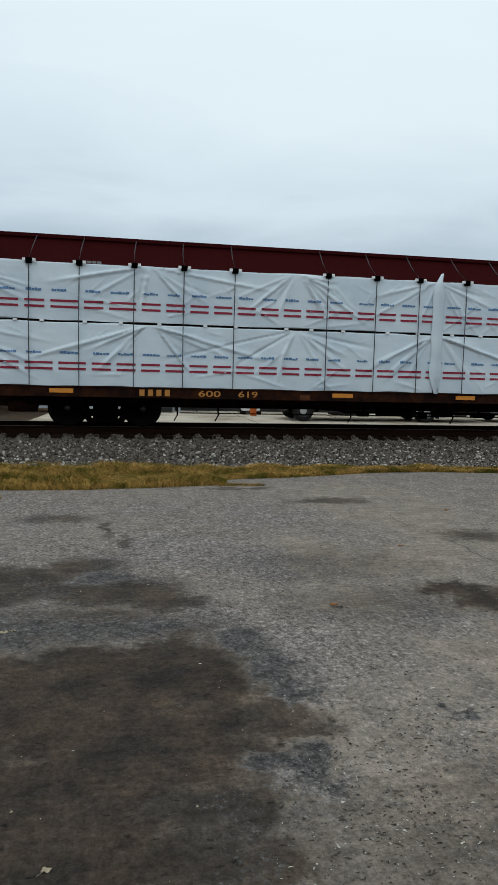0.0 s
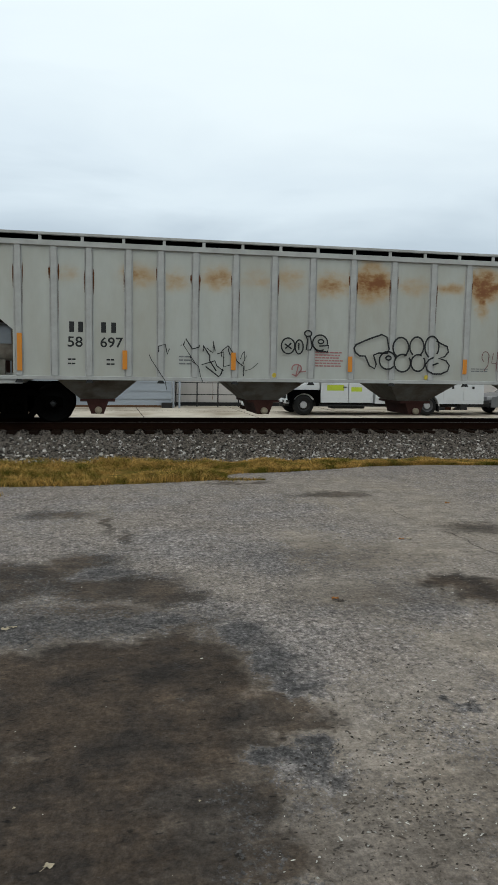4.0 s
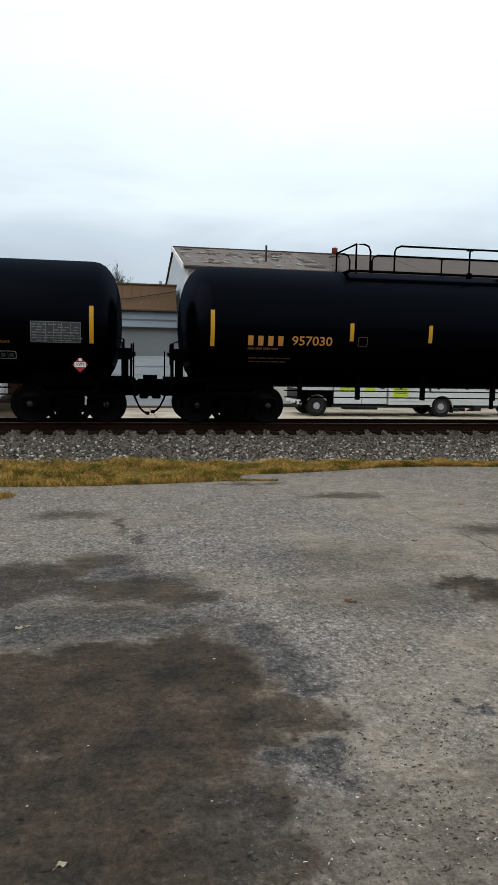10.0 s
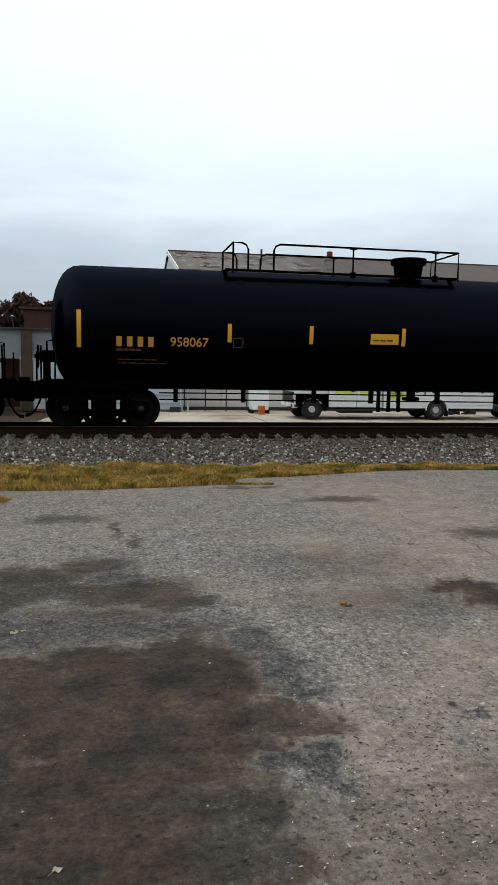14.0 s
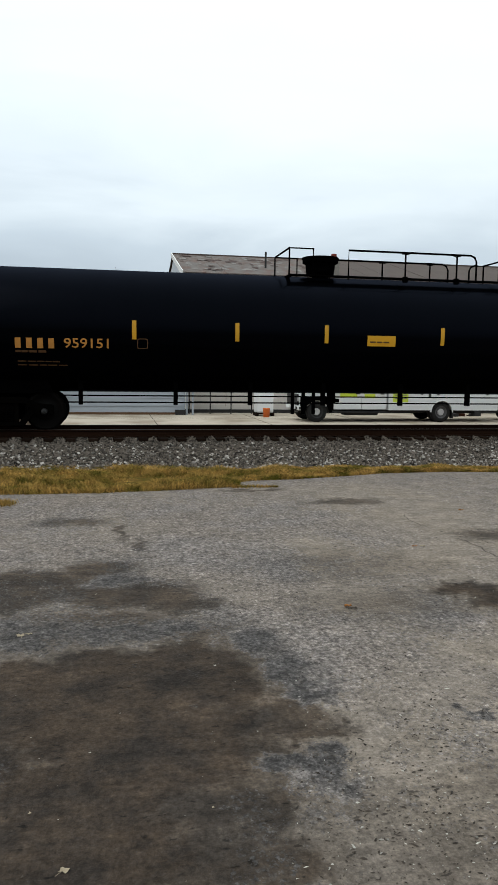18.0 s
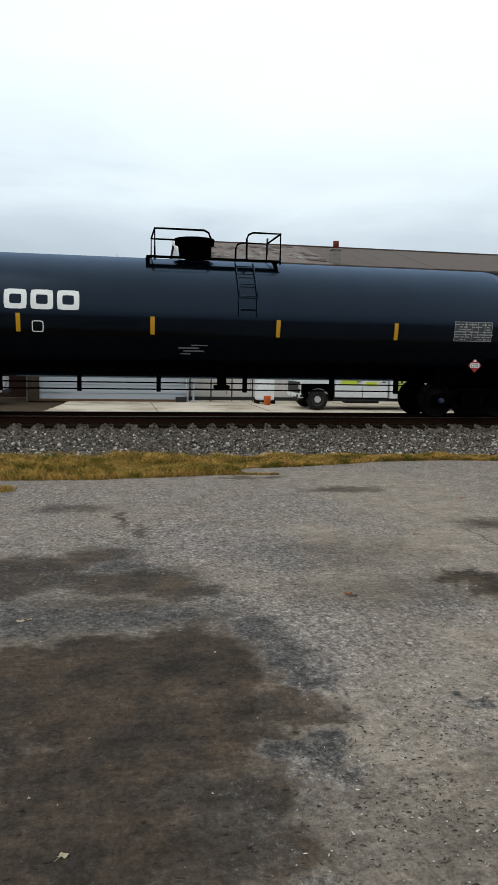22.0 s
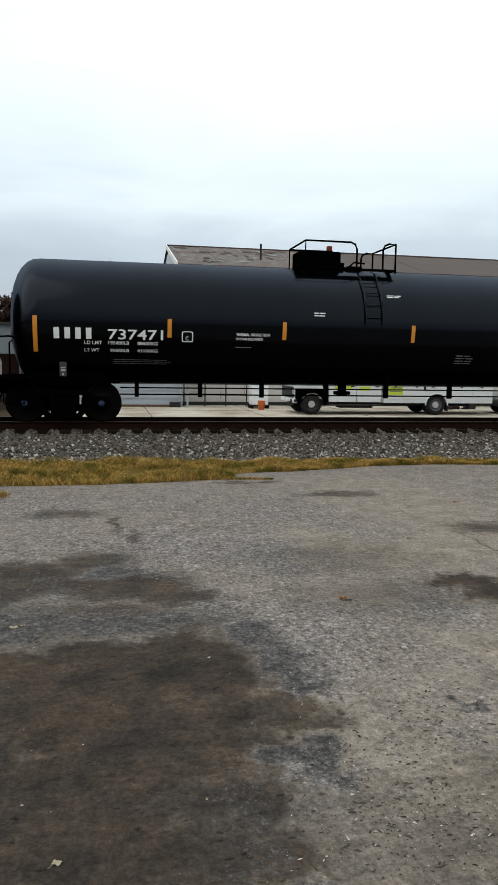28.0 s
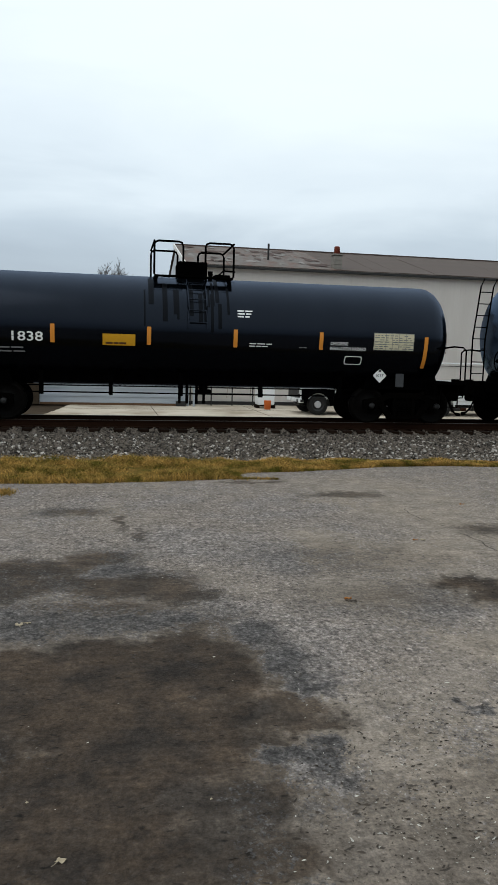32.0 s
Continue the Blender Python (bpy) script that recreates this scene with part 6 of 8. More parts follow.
def hopper_car():
    car = thing("hopper_car", "light grey covered hopper car with rust blooms and spray-paint scrawls", "hopper car", pose(HOP_MID, TRACK_Y, CAR_Z), "freight train")
    CARS.append((car, HOP_MID))
    h, y = 9.45, -1.50
    side = [(-8.10, 1.06), (8.10, 1.06), (8.10, 2.13), (h - 0.12, 3.16), (h - 0.12, 4.08), (-h + 0.12, 4.08), (-h + 0.12, 3.16), (-8.10, 2.13)]
    for a, b in ((y, y + 0.03), (-y - 0.03, -y)):
        part("side_sheet", Mb().prism(side, a, b), M["hopper"], car, "grey side sheet with rust blooms")
    for s in (-1, 1):
        part("side_sill", Mb().box(-h, h, s * 1.5 - 0.035, s * 1.5 + 0.035, 1.0, 1.09, 0.012), M["hopper_plain"], car)
        part("top_rail", Mb().box(-h, h, s * 1.5 - 0.06, s * 1.5 + 0.06, 4.02, 4.14, 0.012), M["hopper_plain"], car)
    xs = [22.4, 23.19, 23.97, 24.87, 25.62, 26.43, 27.4, 28.35, 29.31, 30.35, 31.42, 32.48, 33.44, 34.42, 35.18, 36.07, 36.9, 37.66, 38.47]
    rib = Mb().prism([(-0.105, 1.08), (0.105, 1.08), (0.105, 4.04), (-0.105, 4.04)], -0.006, 0.0).box(-0.075, 0.075, -0.042, 0.0, 1.08, 4.04, 0.028).mesh("side_rib", M["hopper_plain"])
    cap = Mb().prism([(-0.09, 1.0), (0.09, 1.0), (0.05, 1.07), (-0.05, 1.07)], -0.06, 0.0).mesh("rib_foot", M["trim"])
    rng = random.Random(11)
    for i, q in enumerate(xs):
        x = q - HOP_MID
        part("side_rib", rib, None, car, at=pose(x, y, 0))
        part("side_rib", rib, None, car, at=pose(x, -y, 0, 0, 0, 180))
        if i % 2 == 0:
            part("rib_foot", cap, None, car, at=pose(x, y - 0.02, -0.06))
        for k in (-0.075, 0.075):
            if rng.random() < 0.72:
                z = rng.uniform(3.50, 3.66)
                ln = rng.uniform(0.25, 0.6)
                out = math.copysign(0.028, k)
                part("rust_streak", on_wall(streak(ln, rng.uniform(0.010, 0.022), rng), x + k + out, y - 0.0075, z), M["rust"], car)
            if rng.random() < 0.25:
                part("rust_streak", on_wall(streak(rng.uniform(0.4, 0.9), 0.007, rng), x + k * 1.2, y - 0.008, rng.uniform(3.0, 3.3)), M["rust"], car)
    # roof, running boards and hatches
    roof = [(-1.52, 4.10), (-1.30, 4.22), (-0.7, 4.34), (0, 4.38), (0.7, 4.34), (1.30, 4.22), (1.52, 4.10)]
    v = [(x, a, b) for x in (-h, h) for a, b in roof]
    # black strip in place of the shade between roof edge and running board
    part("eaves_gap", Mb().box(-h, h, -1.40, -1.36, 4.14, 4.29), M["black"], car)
    part("roof_sheet", Mb().add(v, [(i, i + 7, i + 8, i + 1) for i in range(6)] + [tuple(range(7)), tuple(range(13, 6, -1))]), M["hopper_plain"], car)
    for s in (-1, 1):
        part("running_board", Mb().box(-h - 0.30, h + 0.1, s * 1.28 - 0.22, s * 1.28 + 0.22, 4.27, 4.33, 0.008), M["hopper_plain"], car, "pale grey running board along the roof")
        for i in range(21):
            x = -h + 0.1 + i * (2 * h - 0.2) / 20
            part("board_bracket", Mb().box(x - 0.035, x + 0.035, s * 1.46 - 0.02, s * 1.46 + 0.02, 4.10, 4.30), M["hopper_plain"], car)
    part("hatch_cover", Mb().box(-h + 1.0, h - 1.0, -0.35, 0.35, 4.36, 4.46, 0.03), M["hopper_plain"], car)
    for i in range(5):
        x = -7.4 + i * 3.7
        part("hatch_latch", Mb().box(x - 0.1, x + 0.1, -0.45, -0.30, 4.40, 4.50, 0.02), M["trim"], car)
    for s in (-1, 1):
        # end sheets and slope sheets
        x = s * (h - 0.05)
        part("end_sheet", Mb().box(min(x, x - s * 0.03), max(x, x - s * 0.03), -1.48, 1.48, 3.18, 4.10), M["hopper_plain"], car)
        part("slope_sheet", Mb().add([(s * (h - 0.07), -1.47, 3.30), (s * (h - 0.07), 1.47, 3.30), (s * 7.0, 1.47, 1.25), (s * 7.0, -1.47, 1.25),
                                      (s * (h - 0.07), -1.47, 3.34), (s * (h - 0.07), 1.47, 3.34), (s * 7.0, 1.47, 1.29), (s * 7.0, -1.47, 1.29)], [(0, 1, 2, 3), (7, 6, 5, 4), (0, 3, 7, 4)]), M["hopper_shaded"], car, "grey slope sheet darkened for shade")
        for yy in (-1.44, 1.44):
            part("corner_post", Mb().box(s * (h - 0.06) - 0.07, s * (h - 0.06) + 0.07, yy - 0.06, yy + 0.06, 1.06, 4.05, 0.012), M["hopper_plain"], car)
            if s < 0:
                part("end_post", Mb().box(s * 8.86 - 0.05, s * 8.86 + 0.05, yy - 0.05, yy + 0.05, 1.06, 2.75, 0.01), M["hopper_plain"], car)
            for i in range(6 if s < 0 else 0):
                z = 1.42 + i * 0.36
                part("ladder_rung", Mb().tube([(s * 8.86 if z < 2.7 else s * (h - 0.3), yy - 0.07, z), (s * (h - 0.06), yy - 0.07, z)], 0.016, 6), M["hopper_plain"], car)
        e = 1 if s < 0 else -1
        mb = Mb().tube([(s * (h + 0.08), e * 1.30, 0.9), (s * (h + 0.08), e * 1.30, 4.2)], 0.022, 6).tube([(s * (h + 0.08), e * 0.88, 0.9), (s * (h + 0.08), e * 0.88, 4.2)], 0.022, 6)
        for i in range(9):
            mb.tube([(s * (h + 0.08), e * 1.30, 1.1 + i * 0.37), (s * (h + 0.08), e * 0.88, 1.1 + i * 0.37)], 0.014, 6)
        part("end_ladder", mb, M["hopper_plain"], car)
        part("end_sill", Mb().box(min(s * 7.9, s * (h + 0.05)), max(s * 7.9, s * (h + 0.05)), -1.5, 1.5, 0.90, 1.02, 0.015), M["hopper_plain"], car)
        part("stub_sill", Mb().box(min(s * 6.6, s * (h + 0.3)), max(s * 6.6, s * (h + 0.3)), -0.24, 0.24, 0.60, 0.92, 0.02), M["iron"], car)
        part("stirrup_step", Mb().tube([(s * (h - 0.08), -1.5, 0.98), (s * (h - 0.1), -1.5, 0.42), (s * (h - 0.5), -1.5, 0.42), (s * (h - 0.52), -1.5, 0.98)], 0.02, 6)
             .tube([(s * (h - 0.1), -1.5, 0.68), (s * (h - 0.5), -1.5, 0.68)], 0.016, 6), M["hopper_plain"], car)
        if s < 0:
            part("reservoir", Mb().lathe([(-0.45, 0.001), (-0.42, 0.15), (-0.32, 0.2), (0.32, 0.2), (0.42, 0.15), (0.45, 0.001)], "x", (s * 8.45, -0.6, 1.62), 20).box(s * 8.45 - 0.08, s * 8.45 + 0.08, -0.7, -0.5, 1.0, 1.5), M["hopper_chute"], car)
        part("brake_valve", Mb().box(s * 8.9 - 0.14, s * 8.9 + 0.14, -1.2, -0.8, 1.02, 1.40, 0.03).box(s * 8.6 - 0.1, s * 8.6 + 0.1, -1.3, -1.0, 1.02, 1.25, 0.03), M["trim"], car)
        if s > 0:
            part("grab_post", Mb().box(8.50, 8.55, -1.46, -1.42, 1.20, 2.42, 0.008), M["black"], car)
            part("grab_post", Mb().tube([(8.93, -1.44, 1.4), (8.93, -1.44, 2.80)], 0.016, 6).tube([(8.98, -1.44, 1.4), (8.98, -1.44, 2.62)], 0.014, 6), M["trim"], car)
            for z in (1.86, 2.24):
                part("grab_rail", Mb().tube([(8.53, -1.44, z), (8.93, -1.44, z)], 0.011, 6), M["trim"], car)
            part("grab_rail", Mb().tube([(8.98, -1.44, 2.32), (9.10, -1.44, 2.38), (9.34, -1.44, 2.40)], 0.012, 6), M["trim"], car)
            part("platform_box", Mb().box(8.90, 9.38, -1.5, -1.0, 1.48, 1.53, 0.01).box(8.90, 8.95, -1.5, -1.0, 1.06, 1.48).box(9.33, 9.38, -1.5, -1.0, 1.06, 1.48).box(8.90, 9.38, -1.02, -1.0, 1.06, 1.48).box(8.4, 9.38, -1.5, -1.46, 1.06, 1.16, 0.01), M["hopper_plain"], car, "grey end platform")
        else:
            part("brake_cylinder", Mb().lathe([(1.05, 0.09), (2.15, 0.09), (2.2, 0.001)], "z", (-8.95, -0.9, 0), 14), M["hopper_chute"], car)
        truck(car, s * 8.14, "bearing_grey")
        coupler_set(car, s * (h + 0.36), s)
    part("brake_wheel", shared("brake_wheel", wheel_mesh), None, car, at=pose(-h - 0.12, -0.9, 2.1))
    part("brake_stand", Mb().box(-h - 0.08, -h + 0.08, -1.02, -0.78, 1.02, 2.3, 0.02), M["hopper_plain"], car)
    # discharge hoppers
    for i, x in enumerate((-6.22, -2.07, 2.07, 6.22)):
        w = 1.0
        top = [(x - w, -1.35, 1.06), (x + w, -1.35, 1.06), (x + w, 1.35, 1.06), (x - w, 1.35, 1.06)]
        low = [(x - 0.36, -0.5, 0.46), (x + 0.36, -0.5, 0.46), (x + 0.36, 0.5, 0.46), (x - 0.36, 0.5, 0.46)]
        hp = part("discharge_hopper", Mb().add(top + low, [(0, 4, 5, 1), (1, 5, 6, 2), (2, 6, 7, 3), (3, 7, 4, 0), (4, 7, 6, 5)]), M["hopper_chute"], car, "grey pyramid discharge hopper")
        part("outlet_gate", Mb().prism([(x - 0.27, 0.48), (x + 0.27, 0.48), (x + 0.15, 0.16), (x - 0.15, 0.16)], -0.75, 0.75).box(x - 0.42, x + 0.42, -0.78, 0.78, 0.46, 0.52), M["outlet"], hp, "rusty outlet gate")
        part("outlet_cap", Mb().lathe([(-0.82, 0.001), (-0.82, 0.085), (-0.74, 0.09)], "y", (x + 0.02, 0, 0.25), 18), M["bearing_blue" if i == 3 else "leaf_pale"], hp)
    # strips, writing and scrawls
    for x, a, b in ((22.42, 1.20, 2.05), (24.78, 1.26, 1.70), (27.36, 1.28, 1.70), (30.31, 1.28, 1.66), (33.41, 1.26, 1.64), (36.03, 1.26, 1.64), (38.44, 1.20, 2.05)):
        part("reflector", Mb().box(x - 0.055 - HOP_MID, x + 0.055 - HOP_MID, y - 0.066, y - 0.058, a, b), M["orange"], car, "orange reflective strip")
    sx = lambda q: q - HOP_MID
    for q in (23.52, 23.72, 24.24, 24.47):
        part("mark_block", on_wall(rects([(0, 0.11, 0, 0.24)]), sx(q), y - 0.006, 2.10), M["mark_black"], car)
    part("car_number", on_wall(lettering("58", 0.24, 0.34), sx(23.48), y - 0.006, 1.76), M["mark_black"], car)
    part("car_number", on_wall(lettering("697", 0.24, 0.52), sx(24.22), y - 0.006, 1.76), M["mark_black"], car)
    part("weights", on_wall(bars(rng, 0.25, 0.2, 2, 0.35, 2), sx(23.48), y - 0.006, 1.36), M["mark_black"], car)
    part("weights", on_wall(bars(rng, 0.25, 0.2, 2, 0.35, 2), sx(24.36), y - 0.006, 1.36), M["mark_black"], car)
    p = part("data_board", Mb().box(sx(37.05), sx(37.50), y - 0.012, y - 0.004, 1.48, 1.77), M["black"], car, "black board in a white border")
    part("board_border", on_wall(rects([(0, 0.45, 0, 0.02), (0, 0.45, 0.27, 0.29), (0, 0.02, 0, 0.29), (0.43, 0.45, 0, 0.29), (0.23, 0.245, 0.02, 0.27)]), sx(37.05), y - 0.015, 1.48), M["mark_white"], p)
    part("board_entry", on_wall(rects([(0.06, 0.19, 0.17, 0.20), (0.06, 0.15, 0.08, 0.10), (0.29, 0.33, 0.14, 0.20)]), sx(37.05), y - 0.016, 1.48), M["mark_grey"], p)
    part("notice", on_wall(bars(rng, 0.36, 0.24, 4, 0.3, 3), sx(37.92), y - 0.006, 1.52), M["mark_grey"], car)
    part("notice", on_wall(rects([(0, 0.15, 0, 0.15)]), sx(37.27), y - 0.006, 1.28), M["mark_white"], car)
    part("notice", on_wall(bars(rng, 0.62, 0.14, 2, 0.4, 4), sx(36.15), y - 0.006, 1.66), M["mark_grey"], car)
    part("notice", on_wall(bars(rng, 0.62, 0.12, 2, 0.4, 4), sx(33.62), y - 0.006, 1.33), M["mark_grey"], car)
    part("red_notice", on_wall(bars(rng, 0.86, 0.40, 6, 0.5, 7), sx(29.42), y - 0.006, 1.40), M["pink"], car)
    part("notice", on_wall(bars(rng, 0.4, 0.25, 3, 0.4, 2), sx(26.05), y - 0.006, 1.40), M["mark_grey"], car)

    def stroke(rows, w, m, x, z):
        for pts in rows:
            part("paint_scrawl", on_wall(ribbon([(a, b) for a, b in pts], w), sx(x), y - 0.0595, z), M[m], car, "black spray-paint stroke")
    big = [[(0.0, 0.63), (0.06, 0.72), (0.38, 0.86), (0.72, 0.98), (0.86, 0.92), (0.93, 0.62), (0.88, 0.52), (0.66, 0.52), (0.52, 0.47), (0.60, 0.24), (0.56, 0.13), (0.42, 0.20), (0.30, 0.44), (0.16, 0.44), (0.04, 0.52), (0.0, 0.63)],
           blob(0.90, 0.34, 0.22, 0.22, 20, 330, -10), blob(0.92, 0.40, 0.07, 0.05), blob(1.24, 0.67, 0.21, 0.25, -60, 240), blob(1.30, 0.28, 0.22, 0.22, 60, 400), blob(1.67, 0.70, 0.19, 0.24, -60, 240), blob(1.72, 0.29, 0.19, 0.21, 60, 400),
           blob(2.08, 0.70, 0.19, 0.27, -40, 250), [(2.20, 0.86), (2.34, 0.78), (2.50, 0.72), (2.54, 0.58), (2.44, 0.46), (2.28, 0.42), (2.48, 0.36), (2.58, 0.24), (2.54, 0.10), (2.36, 0.02), (2.14, 0.02), (1.98, 0.10), (1.92, 0.26), (2.02, 0.38), (2.14, 0.44)], [(2.12, 0.24), (2.28, 0.30)]]
    stroke(big, 0.021, "mark_black", 30.40, 1.24)
    small = [blob(0.19, 0.15, 0.17, 0.19), [(0.10, 0.20), (0.28, 0.08)], [(0.12, 0.08), (0.27, 0.22)], blob(0.47, 0.13, 0.10, 0.17), [(0.46, 0.06), (0.46, 0.22)], blob(0.69, 0.46, 0.09, 0.07),
             [(0.64, 0.40), (0.68, 0.30), (0.65, 0.06), (0.76, 0.06), (0.80, 0.16), (0.74, 0.40)], blob(1.00, 0.24, 0.19, 0.19, -20, 300), blob(1.02, 0.27, 0.07, 0.05), [(0.84, 0.14), (0.92, 0.04), (1.20, 0.02), (1.22, 0.18), (0.98, 0.16)]]
    stroke(small, 0.018, "mark_black", 28.52, 1.74)
    stroke([blob(0.12, 0.20, 0.12, 0.10, -60, 200), [(0.0, 0.06), (0.12, 0.02), (0.20, 0.12), (0.36, 0.14)], [(0.10, 0.0), (0.16, 0.28)]], 0.016, "pink", 28.82, 1.14)
    for k in range(14):
        x, z = rng.uniform(25.0, 27.6), rng.uniform(1.35, 2.15)
        pts = [(0, 0)]
        for _ in range(4):
            a, b = pts[-1]
            pts.append((a + rng.choice((0, 0.16, 0.05)), b + rng.choice((0.14, -0.24, -0.12, 0.05))))
        stroke([pts], rng.choice((0.008, 0.012, 0.016)), "mark_black", x, z)
    tag = [blob(0.12, 0.42, 0.10, 0.13, -30, 250), [(0.22, 0.48), (0.20, 0.20), (0.10, 0.06)], [(0.34, 0.52), (0.30, 0.26), (0.48, 0.24)], [(0.46, 0.56), (0.44, 0.06), (0.60, 0.04), (0.74, 0.10)]]
    stroke(tag, 0.010, "scrawl_dark", 33.86, 1.30)
    tag = [[(0.0, 0.36), (0.10, 0.40), (0.16, 0.30)], [(0.26, 0.46), (0.26, 0.22)], blob(0.48, 0.32, 0.11, 0.22, 30, 330), [(0.02, 0.02), (0.12, 0.08), (0.30, 0.0), (0.48, 0.06)]]
    stroke(tag, 0.010, "scrawl_dark", 34.62, 1.30)
    for q in (28.38, 32.36, 36.40):
        part("paint_blot", on_wall((lambda b: (np.array(b[:-1]), [tuple(range(len(b) - 1))]))(blob(0, 0, 0.05, 0.06)), sx(q), y - 0.044, 1.17), M["lemon"], car, "yellow paint dab")
    for q in (35.2, 35.45, 35.75):
        part("paint_blot", on_wall((lambda b: (np.array(b[:-1]), [tuple(range(len(b) - 1))]))(blob(0, 0, 0.11, 0.07)), sx(q), y - 0.008, 1.18), M["pink"], car, "faded pink paint blot")

# ---- ground, lot, grass, track ----
rng_place = random.Random(21)
npr = np.random.RandomState(5)
EDGE = [(-40, 12.0), (-1.55, 12.05), (-0.24, 12.04), (1.14, 12.25), (2.14, 12.46), (2.3, 13.1), (3.34, 13.23), (4.56, 13.58), (5.3, 13.85), (6.56, 13.95), (8.19, 13.75), (60, 13.7)]
TOE = [(-40, 15.0), (-1.7, 14.92), (0.1, 14.80), (2.6, 14.62), (5.0, 14.62), (8.2, 14.32), (60, 14.3)]


def lot_edge(x):
    return np.interp(x, [p[0] for p in EDGE], [p[1] for p in EDGE])


def toe(x):
    return np.interp(x, [p[0] for p in TOE], [p[1] for p in TOE])


def ragged(x):
    return float(lot_edge(x)) + 0.07 * noise.noise((x * 2.3, 0, 0)) + 0.04 * noise.noise((x * 9, 4, 0))


def build_ground():
    mb = Mb()
    n = 24
    v = [(-600 + 1200 * i / n, -600 + 1200 * j / n, -0.06) for j in range(n + 1) for i in range(n + 1)]
    mb.add(v, [(j * (n + 1) + i, j * (n + 1) + i + 1, (j + 1) * (n + 1) + i + 1, (j + 1) * (n + 1) + i) for j in range(n) for i in range(n)])
    solid("ground", mb, M["soil"], "brown earth that reaches the horizon", "ground", "structure")
    # the parking lot, one slab with a ragged rim along the grass
    xs = [-40 + 0.5 * i for i in range(74)] + [-3 + 0.12 * i for i in range(110)] + [10.2 + 0.9 * i for i in range(34)]
    mb = Mb()
    v = []
    for x in xs:
        e = ragged(x)
        v += [(x, -30, 0.0), (x, 2, 0.0), (x, e - 0.05, 0.0), (x, e, -0.015), (x, e + 0.02, -0.06)]
    mb.add(v, [(5 * i + j, 5 * i + 5 + j, 5 * i + 6 + j, 5 * i + 1 + j) for i in range(len(xs) - 1) for j in range(4)])
    solid("parking_lot", mb, M["asphalt"], "worn grey asphalt lot with dark oily patches", "pavement", "structure")
    # concrete yard beyond the track
    mb = Mb()
    v = []
    ys = [21.9 + 0.35 * i for i in range(36)]
    for y in ys:
        x = -2.88 + 0.1 * (y - 21.9) + 0.15 * noise.noise((y, 3, 0))
        v += [(x, y, -0.06), (x + 0.03, y, 0.0), (60, y, 0.0)]
    mb.add(v, [(3 * i + j, 3 * i + 1 + j, 3 * i + 4 + j, 3 * i + 3 + j) for i in range(len(ys) - 1) for j in range(2)])
    yard = solid("concrete_yard", mb, M["concrete"], "pale stained concrete yard", "pavement", "structure")
    for x in (1.6, 5.8, 10.0, 14.2, 18.4, 22.6):
        part("slab_joint", Mb().box(x - 0.012, x + 0.012, 21.95, 33.6, 0.0, 0.004), M["soil"], yard)
    for y in (26.0, 30.0):
        part("slab_joint", Mb().box(-2.4, 40, y - 0.012, y + 0.012, 0.0, 0.004), M["soil"], yard)
    # cracks in the lot
    for pts in ([(4.06, 9.7), (3.99, 9.35), (4.03, 8.85)], [(4.10, 10.85), (4.14, 10.55)], [(4.15, 8.2), (4.22, 7.8), (4.17, 7.4), (4.24, 7.0)]):
        fine = []
        for a, b in zip(pts[:-1], pts[1:]):
            for k in range(8):
                x, y = a[0] + (b[0] - a[0]) * k / 8, a[1] + (b[1] - a[1]) * k / 8
                fine.append((x + 0.04 * noise.noise((x * 7, y * 7, 1)), y))
        vv, ff = ribbon(fine, 0.006)
        solid("pavement_crack", Mb().add([(a, b, 0.003) for a, b in vv], ff), M["chip"], "dark crack in the asphalt", "crack", "structure")


TIES = [-2.0, -1.49, -0.98, -0.44, 0.14, 0.74, 1.21, 1.66, 2.15, 2.64, 3.13, 3.58, 4.0, 4.44, 4.95, 5.47, 5.85, 6.22, 6.68, 7.13, 7.48, 7.82, 8.17, 8.52, 9.15]
TIES = [-2.0 - 0.52 * k for k in range(24, 0, -1)] + TIES + [9.15 + 0.52 * k for k in range(1, 22)]


